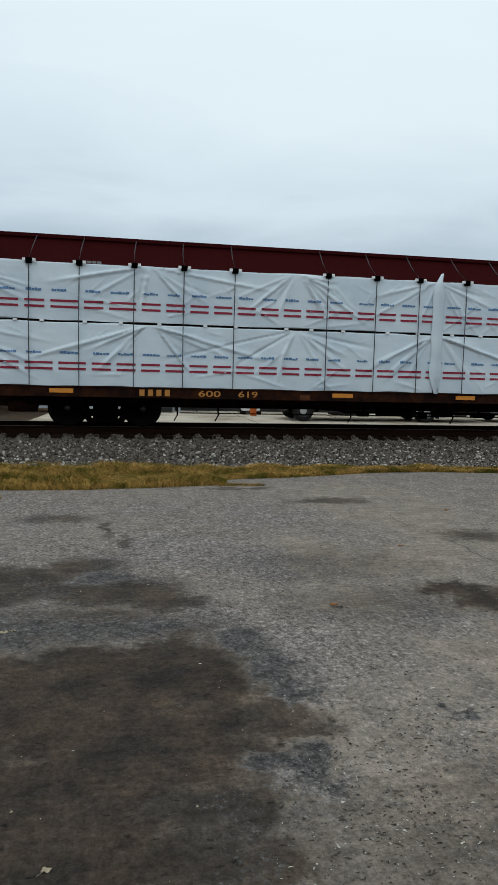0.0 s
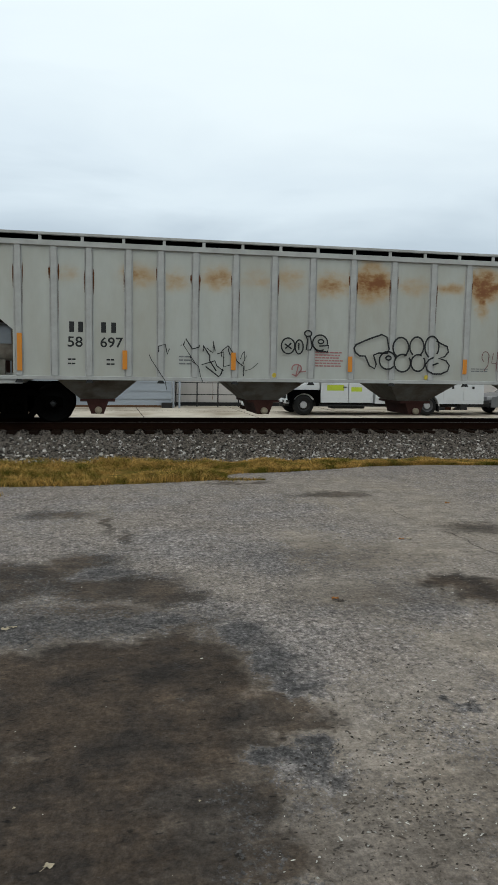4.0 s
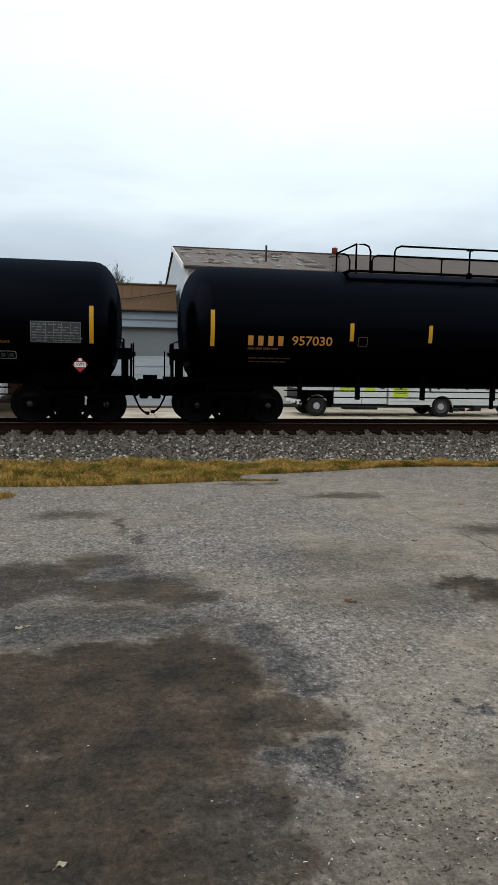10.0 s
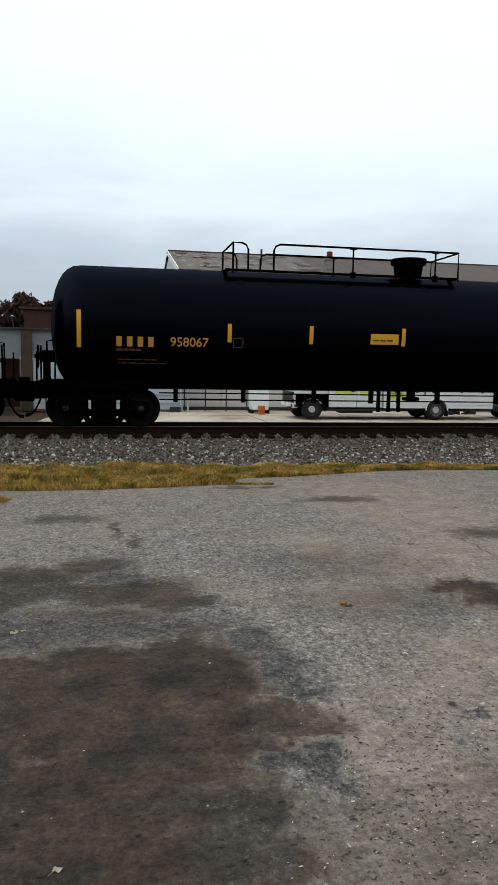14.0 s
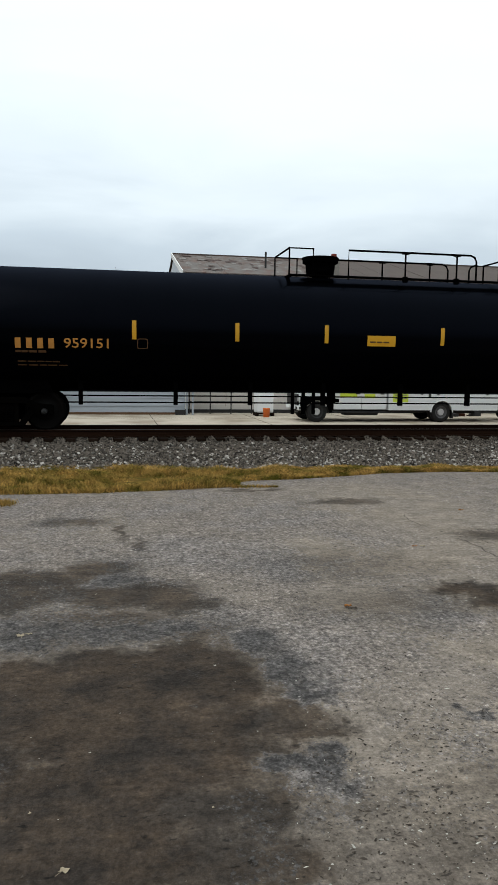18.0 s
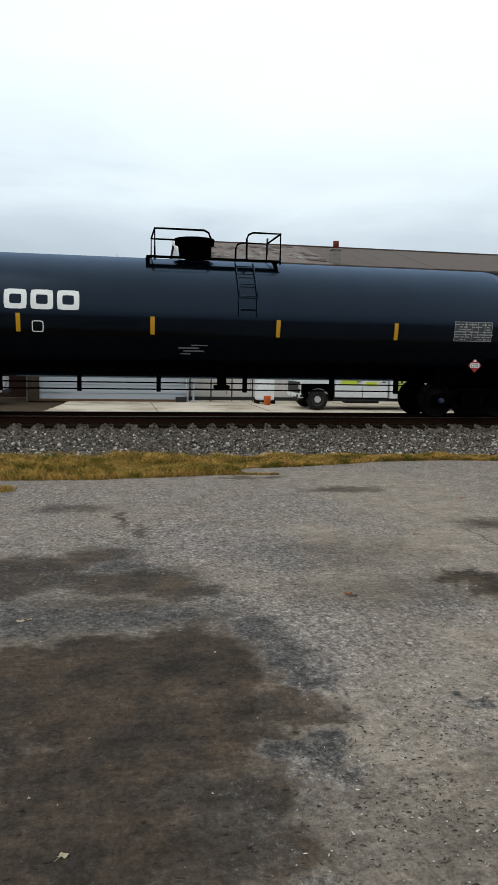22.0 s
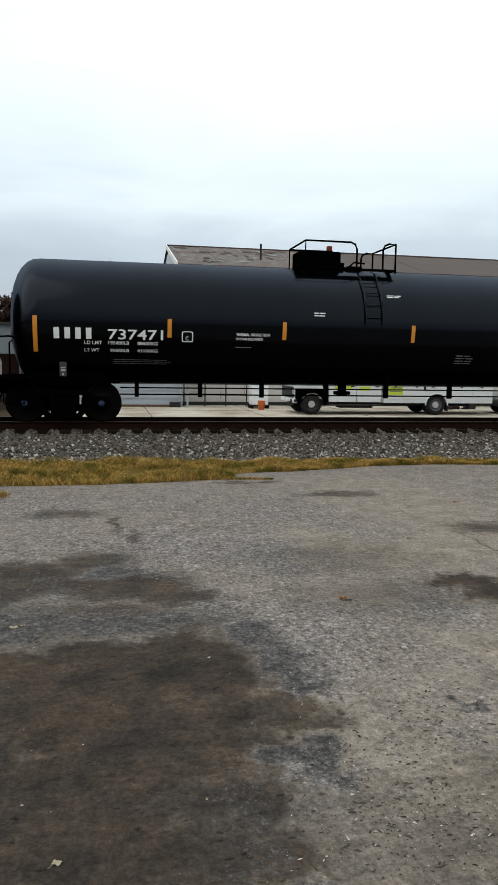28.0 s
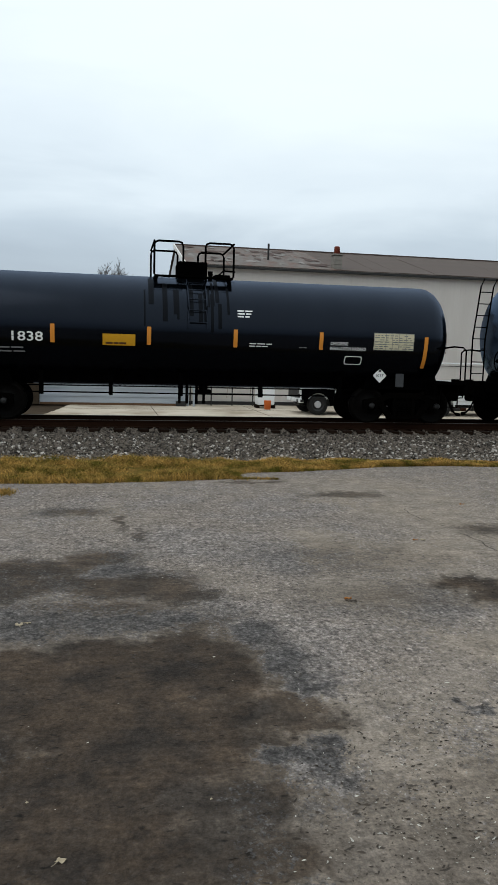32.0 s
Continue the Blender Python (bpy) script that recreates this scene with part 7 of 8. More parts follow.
def build_track():
    bed = [(14.1, -0.06), (14.45, -0.01), (15.3, 0.055), (16.5, 0.16), (17.3, 0.22), (17.75, 0.225), (18.0, 0.255), (20.5, 0.255), (21.0, 0.22), (21.9, 0.02), (22.0, -0.06)]
    xs = [-160] + [-10 + 0.25 * i for i in range(121)] + [260]
    v = []
    for x in xs:
        for y, z in bed:
            v.append((x, y + (0.06 * noise.noise((x * 1.7, y, 0)) if -11 < x < 21 else 0), z + (0.02 * noise.noise((x * 2, y * 2, 5)) if 15 < y < 21.5 else 0)))
    n = len(bed)
    b = solid("ballast_bed", Mb().add(v, [(i * n + j, i * n + n + j, i * n + n + j + 1, i * n + j + 1) for i in range(len(xs) - 1) for j in range(n - 1)]), M["ballast_bed"], "grey crushed-stone ballast bed", "ballast", "structure")
    # crushed stones, one sheet of uneven solids
    ico = bmesh.new()
    bmesh.ops.create_icosphere(ico, subdivisions=1, radius=1)
    iv = np.array([p.co[:] for p in ico.verts])
    fi = np.array([[q.index for q in p.verts] for p in ico.faces])
    ico.free()

    def stones(name, count, x0, x1, y0, y1, size, sink, ground="ballast", crib=False, near=1.0):
        x, y = npr.uniform(x0, x1, count), y0 + (y1 - y0) * npr.uniform(0, 1, count) ** near
        z = np.interp(y, [p[0] for p in bed], [p[1] for p in bed])
        if crib:
            gap = np.abs(x[:, None] - np.array(TIES)[None]).min(1)
            keep = gap > 0.13
            x, y, z, gap = x[keep], y[keep], z[keep], gap[keep]
            count = len(x)
            rise = np.clip((y - 17.42) / 0.4, 0, 1) * np.clip((gap - 0.10) / 0.10, 0.2, 1)
            z = z + 0.075 * rise * npr.uniform(0.2, 1, count)
        s = size * npr.uniform(0.55, 1.5, (count, 1, 1)) * npr.uniform(0.6, 1.25, (count, 1, 3))
        a = npr.uniform(0, 6.28, (count, 3))
        pts = iv[None] * npr.uniform(0.55, 1.40, (count, 12, 1)) * s
        for k, (p, q) in enumerate(((0, 1), (1, 2), (0, 2))):
            c, d = np.cos(a[:, k:k + 1]), np.sin(a[:, k:k + 1])
            u, w = pts[:, :, p].copy(), pts[:, :, q].copy()
            pts[:, :, p], pts[:, :, q] = u * c - w * d, u * d + w * c
        pts += np.stack([x, y, z + size * sink], -1)[:, None]
        faces = (fi[None] + 12 * np.arange(count)[:, None, None]).reshape(-1, 3)
        me = bpy.data.meshes.new(name)
        me.from_pydata(pts.reshape(-1, 3).tolist(), [], faces.tolist())
        me.materials.append(M[ground])
        return me
    ob = new("ballast_stones", stones("ballast_stones", 46000, -5, 13, 14.50, 17.80, 0.026, 0.25))
    tagged(ob, "loose grey crushed ballast stones along the track", "ballast", kind="stuff")
    ob = new("ballast_stones", stones("ballast_stones", 1900, -5, 13, 14.55, 17.3, 0.028, 0.7, "ballast_pale", near=1.5))
    tagged(ob, "scattered pale limestone pieces among the ballast", "ballast", kind="stuff")
    ob = new("ballast_stones", stones("ballast_stones", 9000, -5, 13, 17.42, 18.05, 0.028, 0.5, "ballast", True))
    tagged(ob, "ballast heaped between the tie ends", "ballast", kind="stuff")
    # stones between the ties, far darker and browner than those on the shoulder
    ob = new("ballast_stones", stones("ballast_stones", 7000, -6, 16, 17.88, 21.9, 0.036, 0.6, "ballast_brown"))
    tagged(ob, "dark brown crushed ballast stones between the ties", "ballast", kind="stuff")
    # rails and ties
    for y in (TRACK_Y - 0.7525, TRACK_Y + 0.7525):
        z = RAIL_TOP
        prof = [(-0.075, -0.18), (-0.075, -0.168), (-0.015, -0.15), (-0.010, -0.05), (-0.035, -0.035), (-0.036, -0.006), (0.036, -0.006), (0.035, -0.035), (0.010, -0.05), (0.015, -0.15), (0.075, -0.168), (0.075, -0.18)]
        m = len(prof)
        rl = solid("rail", Mb().add([(x, y + a, z + c) for x in (-160, 260) for a, c in prof], [(i, i + m, (i + 1) % m + m, (i + 1) % m) for i in range(m)]), M["rail"], "rust-brown steel running rail", "rail", "structure")
        part("rail_head", Mb().box(-160, 260, y - 0.030, y + 0.030, z - 0.006, z, 0.002), M["rail_head"], rl, "worn bright rail head")
    me = Mb().box(-0.115, 0.115, -1.30, 1.30, 0.145, 0.327, 0.012).mesh("tie", M["tie"])
    track = solid("tie_row", Mb().box(-0.115, 0.115, TRACK_Y - 1.30, TRACK_Y + 1.30, 0.145, 0.327, 0.012), M["tie"], "dark weathered timber ties under the rails", "ties", "structure", at=pose(-14.575, 0, 0))
    plate = Mb().box(-0.10, 0.10, -0.18, 0.18, 0.321, 0.339, 0.004).mesh("tie_plate", M["rail"])
    for x in TIES:
        t = part("tie", me, None, track, at=pose(x + 14.575, TRACK_Y + rng_place.uniform(-0.04, 0.04), rng_place.uniform(-0.01, 0.006), 0, 0, rng_place.uniform(-0.8, 0.8)))
        part("tie_plate", plate, None, t, at=pose(0, -0.7525, 0))


def build_grass():
    """Blades of dry grass in uneven tufts between the lot and the stones."""
    n = 190000
    x = npr.uniform(-7, 14, n)
    lo, hi = lot_edge(x) - 0.10, toe(x) + 0.07 * np.sin(x * 3.1) + 0.05 * np.sin(x * 7.7)
    y = lo + (hi - lo) * npr.uniform(0, 1, n) ** 0.9
    tuft = np.array([noise.noise((a * 1.4, b * 1.4, 9)) for a, b in zip(x, y)])
    keep = npr.uniform(-0.75, 0.35, n) < tuft + np.where(x < 2.2, 0.75, 0.6)
    x, y, tuft = x[keep], y[keep], tuft[keep]
    bx = np.append(npr.normal(-1.62, 0.10, 700), 2.02 + 0.8 * npr.uniform(0, 1, 700) ** 1.6)
    by = np.append(npr.normal(11.15, 0.10, 700), 12.40 - 0.16 * (bx[700:] - 2.0) + npr.normal(0, 0.07, 700) * (3.0 - bx[700:]))
    x, y, tuft = np.append(x, bx), np.append(y, by), np.append(tuft, np.zeros(1400) - 0.3)
    n = len(x)
    h = npr.uniform(0.026, 0.095, n) * (1 + 1.1 * np.clip(tuft, -0.6, 1)) * np.where(x < 2.2, 1.15, 0.85)
    a = npr.uniform(0, 6.28, n)
    w = npr.uniform(0.003, 0.0065, n)
    lean = npr.uniform(0.3, 1.8, n) * h
    b = npr.uniform(0, 6.28, n)
    base = np.stack([x, y, np.full(n, 0.0)], -1)
    side = np.stack([np.cos(a) * w, np.sin(a) * w, np.zeros(n)], -1)
    mid = base + np.stack([np.cos(b) * lean * 0.35, np.sin(b) * lean * 0.35, h * 0.65], -1)
    tip = base + np.stack([np.cos(b) * lean, np.sin(b) * lean, h], -1)
    v = np.stack([base - side, base + side, mid - side * 0.7, mid + side * 0.7, tip], 1).reshape(-1, 3)
    k = 5 * np.arange(n)[:, None]
    f = np.concatenate([k + [0, 1, 3], k + [0, 3, 2], k + [2, 3, 4]]).tolist()
    me = bpy.data.meshes.new("dry_grass")
    me.from_pydata(v.tolist(), [], f)
    me.materials.append(M["grass"])
    tagged(new("dry_grass", me), "strip of dry yellow-brown grass beside the lot", "grass", kind="stuff")
    # thatch under the blades
    xs = [-9 + 0.25 * i for i in range(100)]
    v = []
    for q in xs:
        e = ragged(q)
        top = float(toe(q)) + 0.04
        for j in range(7):
            t = j / 6
            v.append((q, e - 0.06 + (top - e + 0.06) * t, 0.004 + 0.02 * math.sin(math.pi * t) + 0.015 * noise.noise((q * 3, t * 5, 2))))
    solid("grass_mat", Mb().add(v, [(i * 7 + j, i * 7 + 7 + j, i * 7 + 8 + j, i * 7 + j + 1) for i in range(len(xs) - 1) for j in range(6)], True), M["thatch"], "matted dry grass and thatch", "grass", "stuff")


# ---- buildings beyond the track ----


def warehouse():
    b = thing("warehouse", "tall pale metal-clad warehouse with a rusty pitched roof", "warehouse", pose(3.28, 33.7, 0))
    length, depth, eave, ridge = 44.0, 12.6, 6.33, 8.02
    panel = Mb().box(0.0, 1.098, 0, 0.12, 0, eave, 0.004).mesh("wall_panel", M["wall"])
    for i in range(40):
        part("wall_panel", panel, None, b, at=pose(i * 1.1, rng_place.uniform(-0.004, 0.004), 0))
    part("back_wall", Mb().box(0, length, depth - 0.12, depth, 0, eave), M["wall"], b)
    for x in (0.0, length - 0.12):
        part("gable_wall", Mb().add([(x + k, y, z) for k in (0, 0.12) for y, z in ((0.13, 0), (depth - 0.13, 0), (depth - 0.13, eave), (depth / 2, ridge - 0.05), (0.13, eave))],
                                    [(0, 4, 3, 2, 1), (5, 6, 7, 8, 9), (0, 1, 6, 5), (1, 2, 7, 6), (2, 3, 8, 7), (3, 4, 9, 8), (4, 0, 5, 9)]), M["gable"], b, "blue-grey gable wall")
    slope = (ridge - eave) / (depth / 2)

    def sheet(x0, x1, lift):
        out = []
        for k in (0, -0.03):
            out += [(x0, -0.22, eave - 0.22 * slope + lift + k), (x1, -0.22, eave - 0.22 * slope + lift + k), (x1, depth / 2, ridge + lift + k), (x0, depth / 2, ridge + lift + k)]
        return Mb().add(out, [(0, 1, 2, 3), (7, 6, 5, 4), (0, 4, 5, 1), (1, 5, 6, 2), (3, 7, 4, 0)])
    old, brown = sheet(-0.03, 1.02, 0.06).mesh("roof_sheet", M["roof"]), sheet(-0.03, 1.02, 0.06).mesh("roof_sheet", M["roof_brown"])
    for i in range(44):
        part("roof_sheet", old if i < 7 else brown, None, b, at=pose(i * 1.0 - 0.1, 0, rng_place.uniform(-0.008, 0.008)))
    part("barge_board", Mb().add([(x, y, z) for x in (-0.17, -0.12) for y, z in ((-0.24, eave - 0.20), (depth / 2, ridge - 0.10), (depth / 2, ridge + 0.12), (-0.24, eave + 0.06))],
                                 [(0, 3, 2, 1), (4, 5, 6, 7), (0, 4, 7, 3), (2, 3, 7, 6)]), M["mark_white"], b, "white barge board along the gable")
    part("corner_trim", Mb().box(-0.04, 0.10, -0.03, 0.0, 0.0, eave - 0.1, 0.005), M["mark_white"], b, "white corner trim")
    part("back_roof", Mb().add([(-0.1, depth / 2, ridge + 0.05), (length, depth / 2, ridge + 0.05), (length, depth + 0.2, eave), (-0.1, depth + 0.2, eave)], [(0, 1, 2, 3)]), M["roof_brown"], b)
    part("gutter", Mb().box(-0.1, length, -0.30, -0.20, eave - 0.16, eave - 0.05, 0.02), M["trim"], b, "dark eaves gutter")
    part("ridge_cap", Mb().box(-0.1, length, depth / 2 - 0.15, depth / 2 + 0.15, ridge + 0.04, ridge + 0.09), M["roof_brown"], b)
    for k in range(56):
        x, t = rng_place.uniform(0.1, 6.6), rng_place.uniform(0.1, 0.9)
        w, d = rng_place.uniform(0.08, 0.42), rng_place.uniform(0.10, 0.62)
        pts = []
        for q in range(9):
            g = 2 * math.pi * q / 9
            rr = rng_place.uniform(0.35, 1.15)
            yy = t * depth / 2 + math.sin(g) * d * rr
            pts.append((x + math.cos(g) * w * rr, yy, eave + yy * slope + 0.073 + k * 0.0004))
        part("roof_patch", Mb().add(pts, [tuple(range(9))]), M["patch" if k % 2 else "roof_stain"], b, "weathered patch of bare roof sheet")
    # chimney of courses of block
    ch = part("chimney", Mb().box(6.86, 7.22, 0.12, 0.56, 5.6, 7.05, 0.01), M["stone_block"], b, "grey block chimney with a clay pot")
    for i in range(7):
        part("chimney_block", Mb().box(6.84, 7.24, 0.10, 0.58, 5.62 + i * 0.2, 5.81 + i * 0.2, 0.015), M["stone_block"], ch)
    part("chimney_cap", Mb().box(6.80, 7.28, 0.06, 0.62, 7.05, 7.12, 0.012), M["stone_block"], ch)
    part("chimney_pot", Mb().lathe([(7.12, 0.15), (7.42, 0.13), (7.45, 0.145), (7.48, 0.10)], "z", (7.04, 0.34, 0), 16), M["pot"], ch, "red clay chimney pot")
    part("vent_pipe", Mb().tube([(4.12, 2.1, 6.8), (4.12, 2.1, 7.72)], 0.05, 10), M["trim"], b, "thin dark vent pipe")
    part("conduit", Mb().tube([(1.5, -0.05, 2.03), (22.0, -0.05, 2.03)], 0.016, 6), M["trim"], b)
    for x in (2.0, 3.75, 7.7):
        part("meter_box", Mb().box(x - 0.14, x + 0.14, -0.14, 0.0, 1.86, 2.16, 0.02), M["hopper_plain"], b)
    for x, z, k in ((0.9, 3.4, 0.7), (2.9, 4.2, 1.1), (5.6, 3.9, 0.9), (1.9, 1.1, 0.8), (3.0, 1.0, 0.6), (3.6, 1.2, 0.9), (9.4, 4.6, 0.8), (12.6, 3.6, 1.0), (15.2, 4.4, 0.8)):
        part("rust_run", on_wall(ribbon([(0, 0), (0.015, -k * 0.5), (0, -k)], 0.009), x, -0.007, z), M["rust"], b)
    part("dark_skirting", Mb().box(0.0, length, -0.05, 0.0, 0.0, 0.16), M["trim"], b)


def lean_to():
    b = thing("lean_to", "low white clapboard lean-to with a grey upper wall and flat roof", "shed", pose(0, 32.3, 0))
    for i in range(6):
        z = i * 0.362
        part("clapboard", Mb().add([(-3.05, -0.035, z), (3.15, -0.035, z), (3.15, -0.004, z + 0.372), (-3.05, -0.004, z + 0.372), (-3.05, 0.02, z), (3.15, 0.02, z), (3.15, 0.02, z + 0.372), (-3.05, 0.02, z + 0.372)],
                                   [(0, 1, 2, 3), (0, 4, 5, 1), (3, 2, 6, 7), (0, 3, 7, 4), (1, 5, 6, 2)]), M["siding"], b)
    part("wall", Mb().box(-3.6, 3.15, 0.02, 0.18, 0.0, 3.42), M["siding_grey"], b, "grey boarded wall")
    part("wall_head", Mb().box(-3.6, 3.15, -0.02, 0.02, 2.17, 2.24, 0.008), M["siding"], b)
    part("shutter_panel", Mb().box(0.0, 1.25, -0.03, 0.018, 2.25, 2.82, 0.01), M["siding_grey"], b, "grey shuttered panel")
    part("shutter_panel", Mb().box(-2.6, -1.4, -0.03, 0.018, 2.25, 2.82, 0.01), M["siding_grey"], b)
    part("upper_wall", Mb().box(-5.8, -3.6, 0.02, 0.18, 2.2, 3.42), M["siding_grey"], b)
    part("open_bay", Mb().box(-5.8, -3.6, 2.6, 2.7, 0.0, 3.42), M["brick"], b)
    part("gutter", Mb().box(-5.9, 3.17, -0.16, -0.02, 3.40, 3.48, 0.015), M["trim"], b, "dark gutter along the roof edge")
    part("roof", Mb().add([(-5.9, -0.1, 3.47), (3.17, -0.1, 3.44), (3.17, 3.6, 3.62), (-5.9, 3.6, 3.62), (-5.9, -0.1, 3.42), (3.17, -0.1, 3.39), (3.17, 3.6, 3.57), (-5.9, 3.6, 3.57)],
                          [(0, 1, 2, 3), (7, 6, 5, 4), (0, 4, 5, 1), (3, 2, 6, 7), (0, 3, 7, 4)]), M["siding_grey"], b)
    part("end_wall", Mb().box(-3.6, -3.45, 0.18, 3.5, 0.0, 3.4), M["mansard"], b)
    part("corner_post", Mb().box(-3.52, -3.08, -0.12, 0.02, 0.0, 3.40, 0.02), M["soil"], b, "dark brown boarded corner")
    part("base_board", Mb().box(-3.05, 3.15, -0.05, -0.036, 0.0, 0.10), M["mansard"], b)
    for x in (-0.2, 0.5):
        part("board_joint", Mb().box(x - 0.012, x + 0.012, -0.042, -0.03, 1.8, 2.14), M["trim"], b)
    part("wall_pipe", Mb().tube([(3.22, -0.12, 0.0), (3.22, -0.12, 1.4)], 0.045, 8), M["siding"], b, "white downpipe")
    part("porch_roof", Mb().box(2.86, 3.60, -0.40, 1.30, 3.08, 3.20, 0.015), M["siding_grey"], b, "grey flat porch roof beside the warehouse corner")
    part("porch_fascia", Mb().box(2.84, 3.62, -0.43, -0.40, 3.13, 3.22, 0.008), M["trim"], b)
    part("porch_post", Mb().box(3.42, 3.50, -0.38, -0.30, 0.0, 3.08, 0.01), M["siding"], b, "white porch post")
    part("porch_vent", Mb().box(3.18, 3.36, -0.20, -0.02, 3.20, 3.46, 0.03).tube([(3.27, -0.11, 3.44), (3.27, -0.11, 3.66)], 0.045, 8), M["trim"], b, "dark vent on the porch roof")
    part("timber_block", Mb().box(2.7, 3.15, -0.3, -0.06, 0.0, 0.22, 0.02), M["trim"], b)
    u = thing("mansard_block", "building with a brown metal mansard roof behind the lean-to", "building", pose(0, 35.9, 0))
    part("wall", Mb().box(-1.0, 3.12, 0.0, 0.2, 0.0, 4.5).box(-1.0, -0.8, 0.2, 8, 0, 4.5), M["siding"], u)
    part("fascia", Mb().box(-1.14, 3.12, -0.25, -0.02, 4.34, 4.48, 0.02), M["trim"], u)
    strip = Mb().add([(0, -0.3, 4.46), (0.42, -0.3, 4.46), (0.42, 0.6, 5.70), (0, 0.6, 5.70), (0, -0.3, 4.40), (0.42, -0.3, 4.40), (0.42, 0.6, 5.64), (0, 0.6, 5.64)], [(0, 1, 2, 3), (0, 4, 5, 1), (1, 5, 6, 2), (3, 7, 4, 0)]).mesh("roof_strip", M["mansard"])
    for i in range(10):
        part("roof_strip", strip, None, u, at=pose(-1.18 + i * 0.425, 0, 0))
    part("roof_top", Mb().box(-1.18, 3.12, 0.58, 9, 5.60, 5.71).box(-1.2, 3.14, 0.52, 0.66, 5.68, 5.75, 0.01), M["mansard"], u)
    part("roof_vent", Mb().tube([(2.35, 0.9, 5.7), (2.35, 0.9, 5.92)], 0.07, 10), M["siding"], u, "small pale roof vent")
    part("side_roof", Mb().add([(-1.18, -0.3, 4.4), (-1.18, 0.6, 5.66), (-1.18, 9, 5.66), (-1.18, 9, 4.4)], [(0, 1, 2, 3)]), M["mansard"], u)
    part("roof_cable", Mb().tube([(-1.3, -0.18, 4.82), (0.8, -0.02, 4.96), (3.1, 0.22, 5.40)], 0.02, 6), M["trim"], u)
    part("upper_strip", Mb().box(-0.99, 3.1, -0.03, 0.0, 3.95, 4.02), M["siding_grey"], u)
    k = thing("brick_block", "small dark red brick building behind the lean-to", "building", pose(-4.3, 41, 0))
    part("wall", Mb().box(0, 3.0, 0, 4, 0, 4.85), M["brick"], k)
    part("roof", Mb().box(-0.15, 3.1, -0.15, 4.15, 4.85, 4.98, 0.02), M["brick"], k)


def bare_tree(x, y, h, w, seed):
    """A rounded crown: limbs fan out from the fork, and each carries sprays of fine twigs."""
    t = thing("bare_tree", "leafless tree with fine grey twigs behind the roofs", "tree", pose(x, y, 0))
    rng = random.Random(seed)
    trunk, limbs, twigs = Mb(), Mb(), Mb()
    fork = h * 0.45
    trunk.tube([(0, 0, 0), (0.05, 0, fork * 0.5), (0, 0.03, fork)], h * 0.022, 8)

    def bend(mb, p, q, r, k):
        mid = (p + q) / 2 + Vector((rng.uniform(-1, 1), rng.uniform(-1, 1), rng.uniform(-0.4, 1))) * (q - p).length * k
        mb.tube([p, mid, q], r, 4 if r > 0.02 else 3)
        return mid
    for i in range(120):
        a, up = rng.uniform(0, 6.28), rng.uniform(0.25, 1.0)
        top = Vector((math.cos(a) * w * math.sqrt(max(0, 1 - up * up)), math.sin(a) * w * math.sqrt(max(0, 1 - up * up)), fork + (h - fork) * up)) * 1.0
        top = Vector((0, 0, fork)) + (top - Vector((0, 0, fork))) * rng.uniform(0.75, 1.0)
        base = Vector((0, 0, fork * rng.uniform(0.85, 1.0)))
        mid = bend(limbs, base, top, h * 0.0042, 0.08)
        for j in range(12):
            k = rng.uniform(0.35, 1.0)
            p = base.lerp(top, k)
            d = ((top - base).normalized() + Vector((rng.gauss(0, 1), rng.gauss(0, 1), rng.gauss(0.3, 0.7))) * 0.45).normalized()
            q = p + d * h * rng.uniform(0.07, 0.16)
            bend(twigs, p, q, 0.012, 0.06)
            for _ in range(8):
                s = p.lerp(q, rng.uniform(0.2, 1.0))
                e = (d + Vector((rng.gauss(0, 1), rng.gauss(0, 1), rng.gauss(0.2, 0.8))) * 0.5).normalized()
                twigs.tube([s, s + e * h * rng.uniform(0.03, 0.085)], 0.009, 3)
    part("trunk", trunk, M["bark"], t)
    part("limbs", limbs, M["bark"], t)
    part("crown", twigs, M["twig"], t)


def autumn_tree(x, y, h, w, seed):
    t = thing("autumn_tree", "red-brown autumn tree on the skyline", "tree", pose(x, y, 0))
    rng = random.Random(seed)
    mb = Mb().tube([(0, 0, 0), (0.05 * h, 0, h * 0.35), (0.02 * h, 0.02 * h, h * 0.6)], h * 0.025, 8)
    part("trunk", mb, M["bark"], t)
    limbs = Mb()
    clumps = []
    for i in range(16):
        a, up = rng.uniform(0, 6.28), rng.uniform(0.4, 0.98)
        rr = w * rng.uniform(0.2, 0.95) * math.sqrt(max(0.05, 1 - (2 * up - 1.25) ** 2))
        c = Vector((math.cos(a) * rr, math.sin(a) * rr * 0.8, h * up))
        clumps.append((c, w * rng.uniform(0.18, 0.40)))
        limbs.tube([(0.03 * h, 0.01 * h, h * 0.42), c], h * 0.007, 4)
    part("limbs", limbs, M["bark"], t)
    v, f = [], []
    for c, r in clumps:
        for _ in range(620):
            d = Vector((rng.gauss(0, 1), rng.gauss(0, 1), rng.gauss(0, 0.75)))
            p = c + d * r * 0.5
            s = rng.uniform(0.12, 0.26)
            u1 = Vector((rng.uniform(-1, 1), rng.uniform(-1, 1), rng.uniform(-1, 1))).normalized() * s
            u2 = Vector((rng.uniform(-1, 1), rng.uniform(-1, 1), rng.uniform(-1, 1))).normalized() * s
            k = len(v)
            v += [p - u1, p + u2 * 0.6, p + u1, p - u2 * 0.6]
            f.append((k, k + 1, k + 2, k + 3))
    part("crown", Mb().add(v, f), M["leaf_red"], t)

# ---- parked vehicles and yard clutter ----


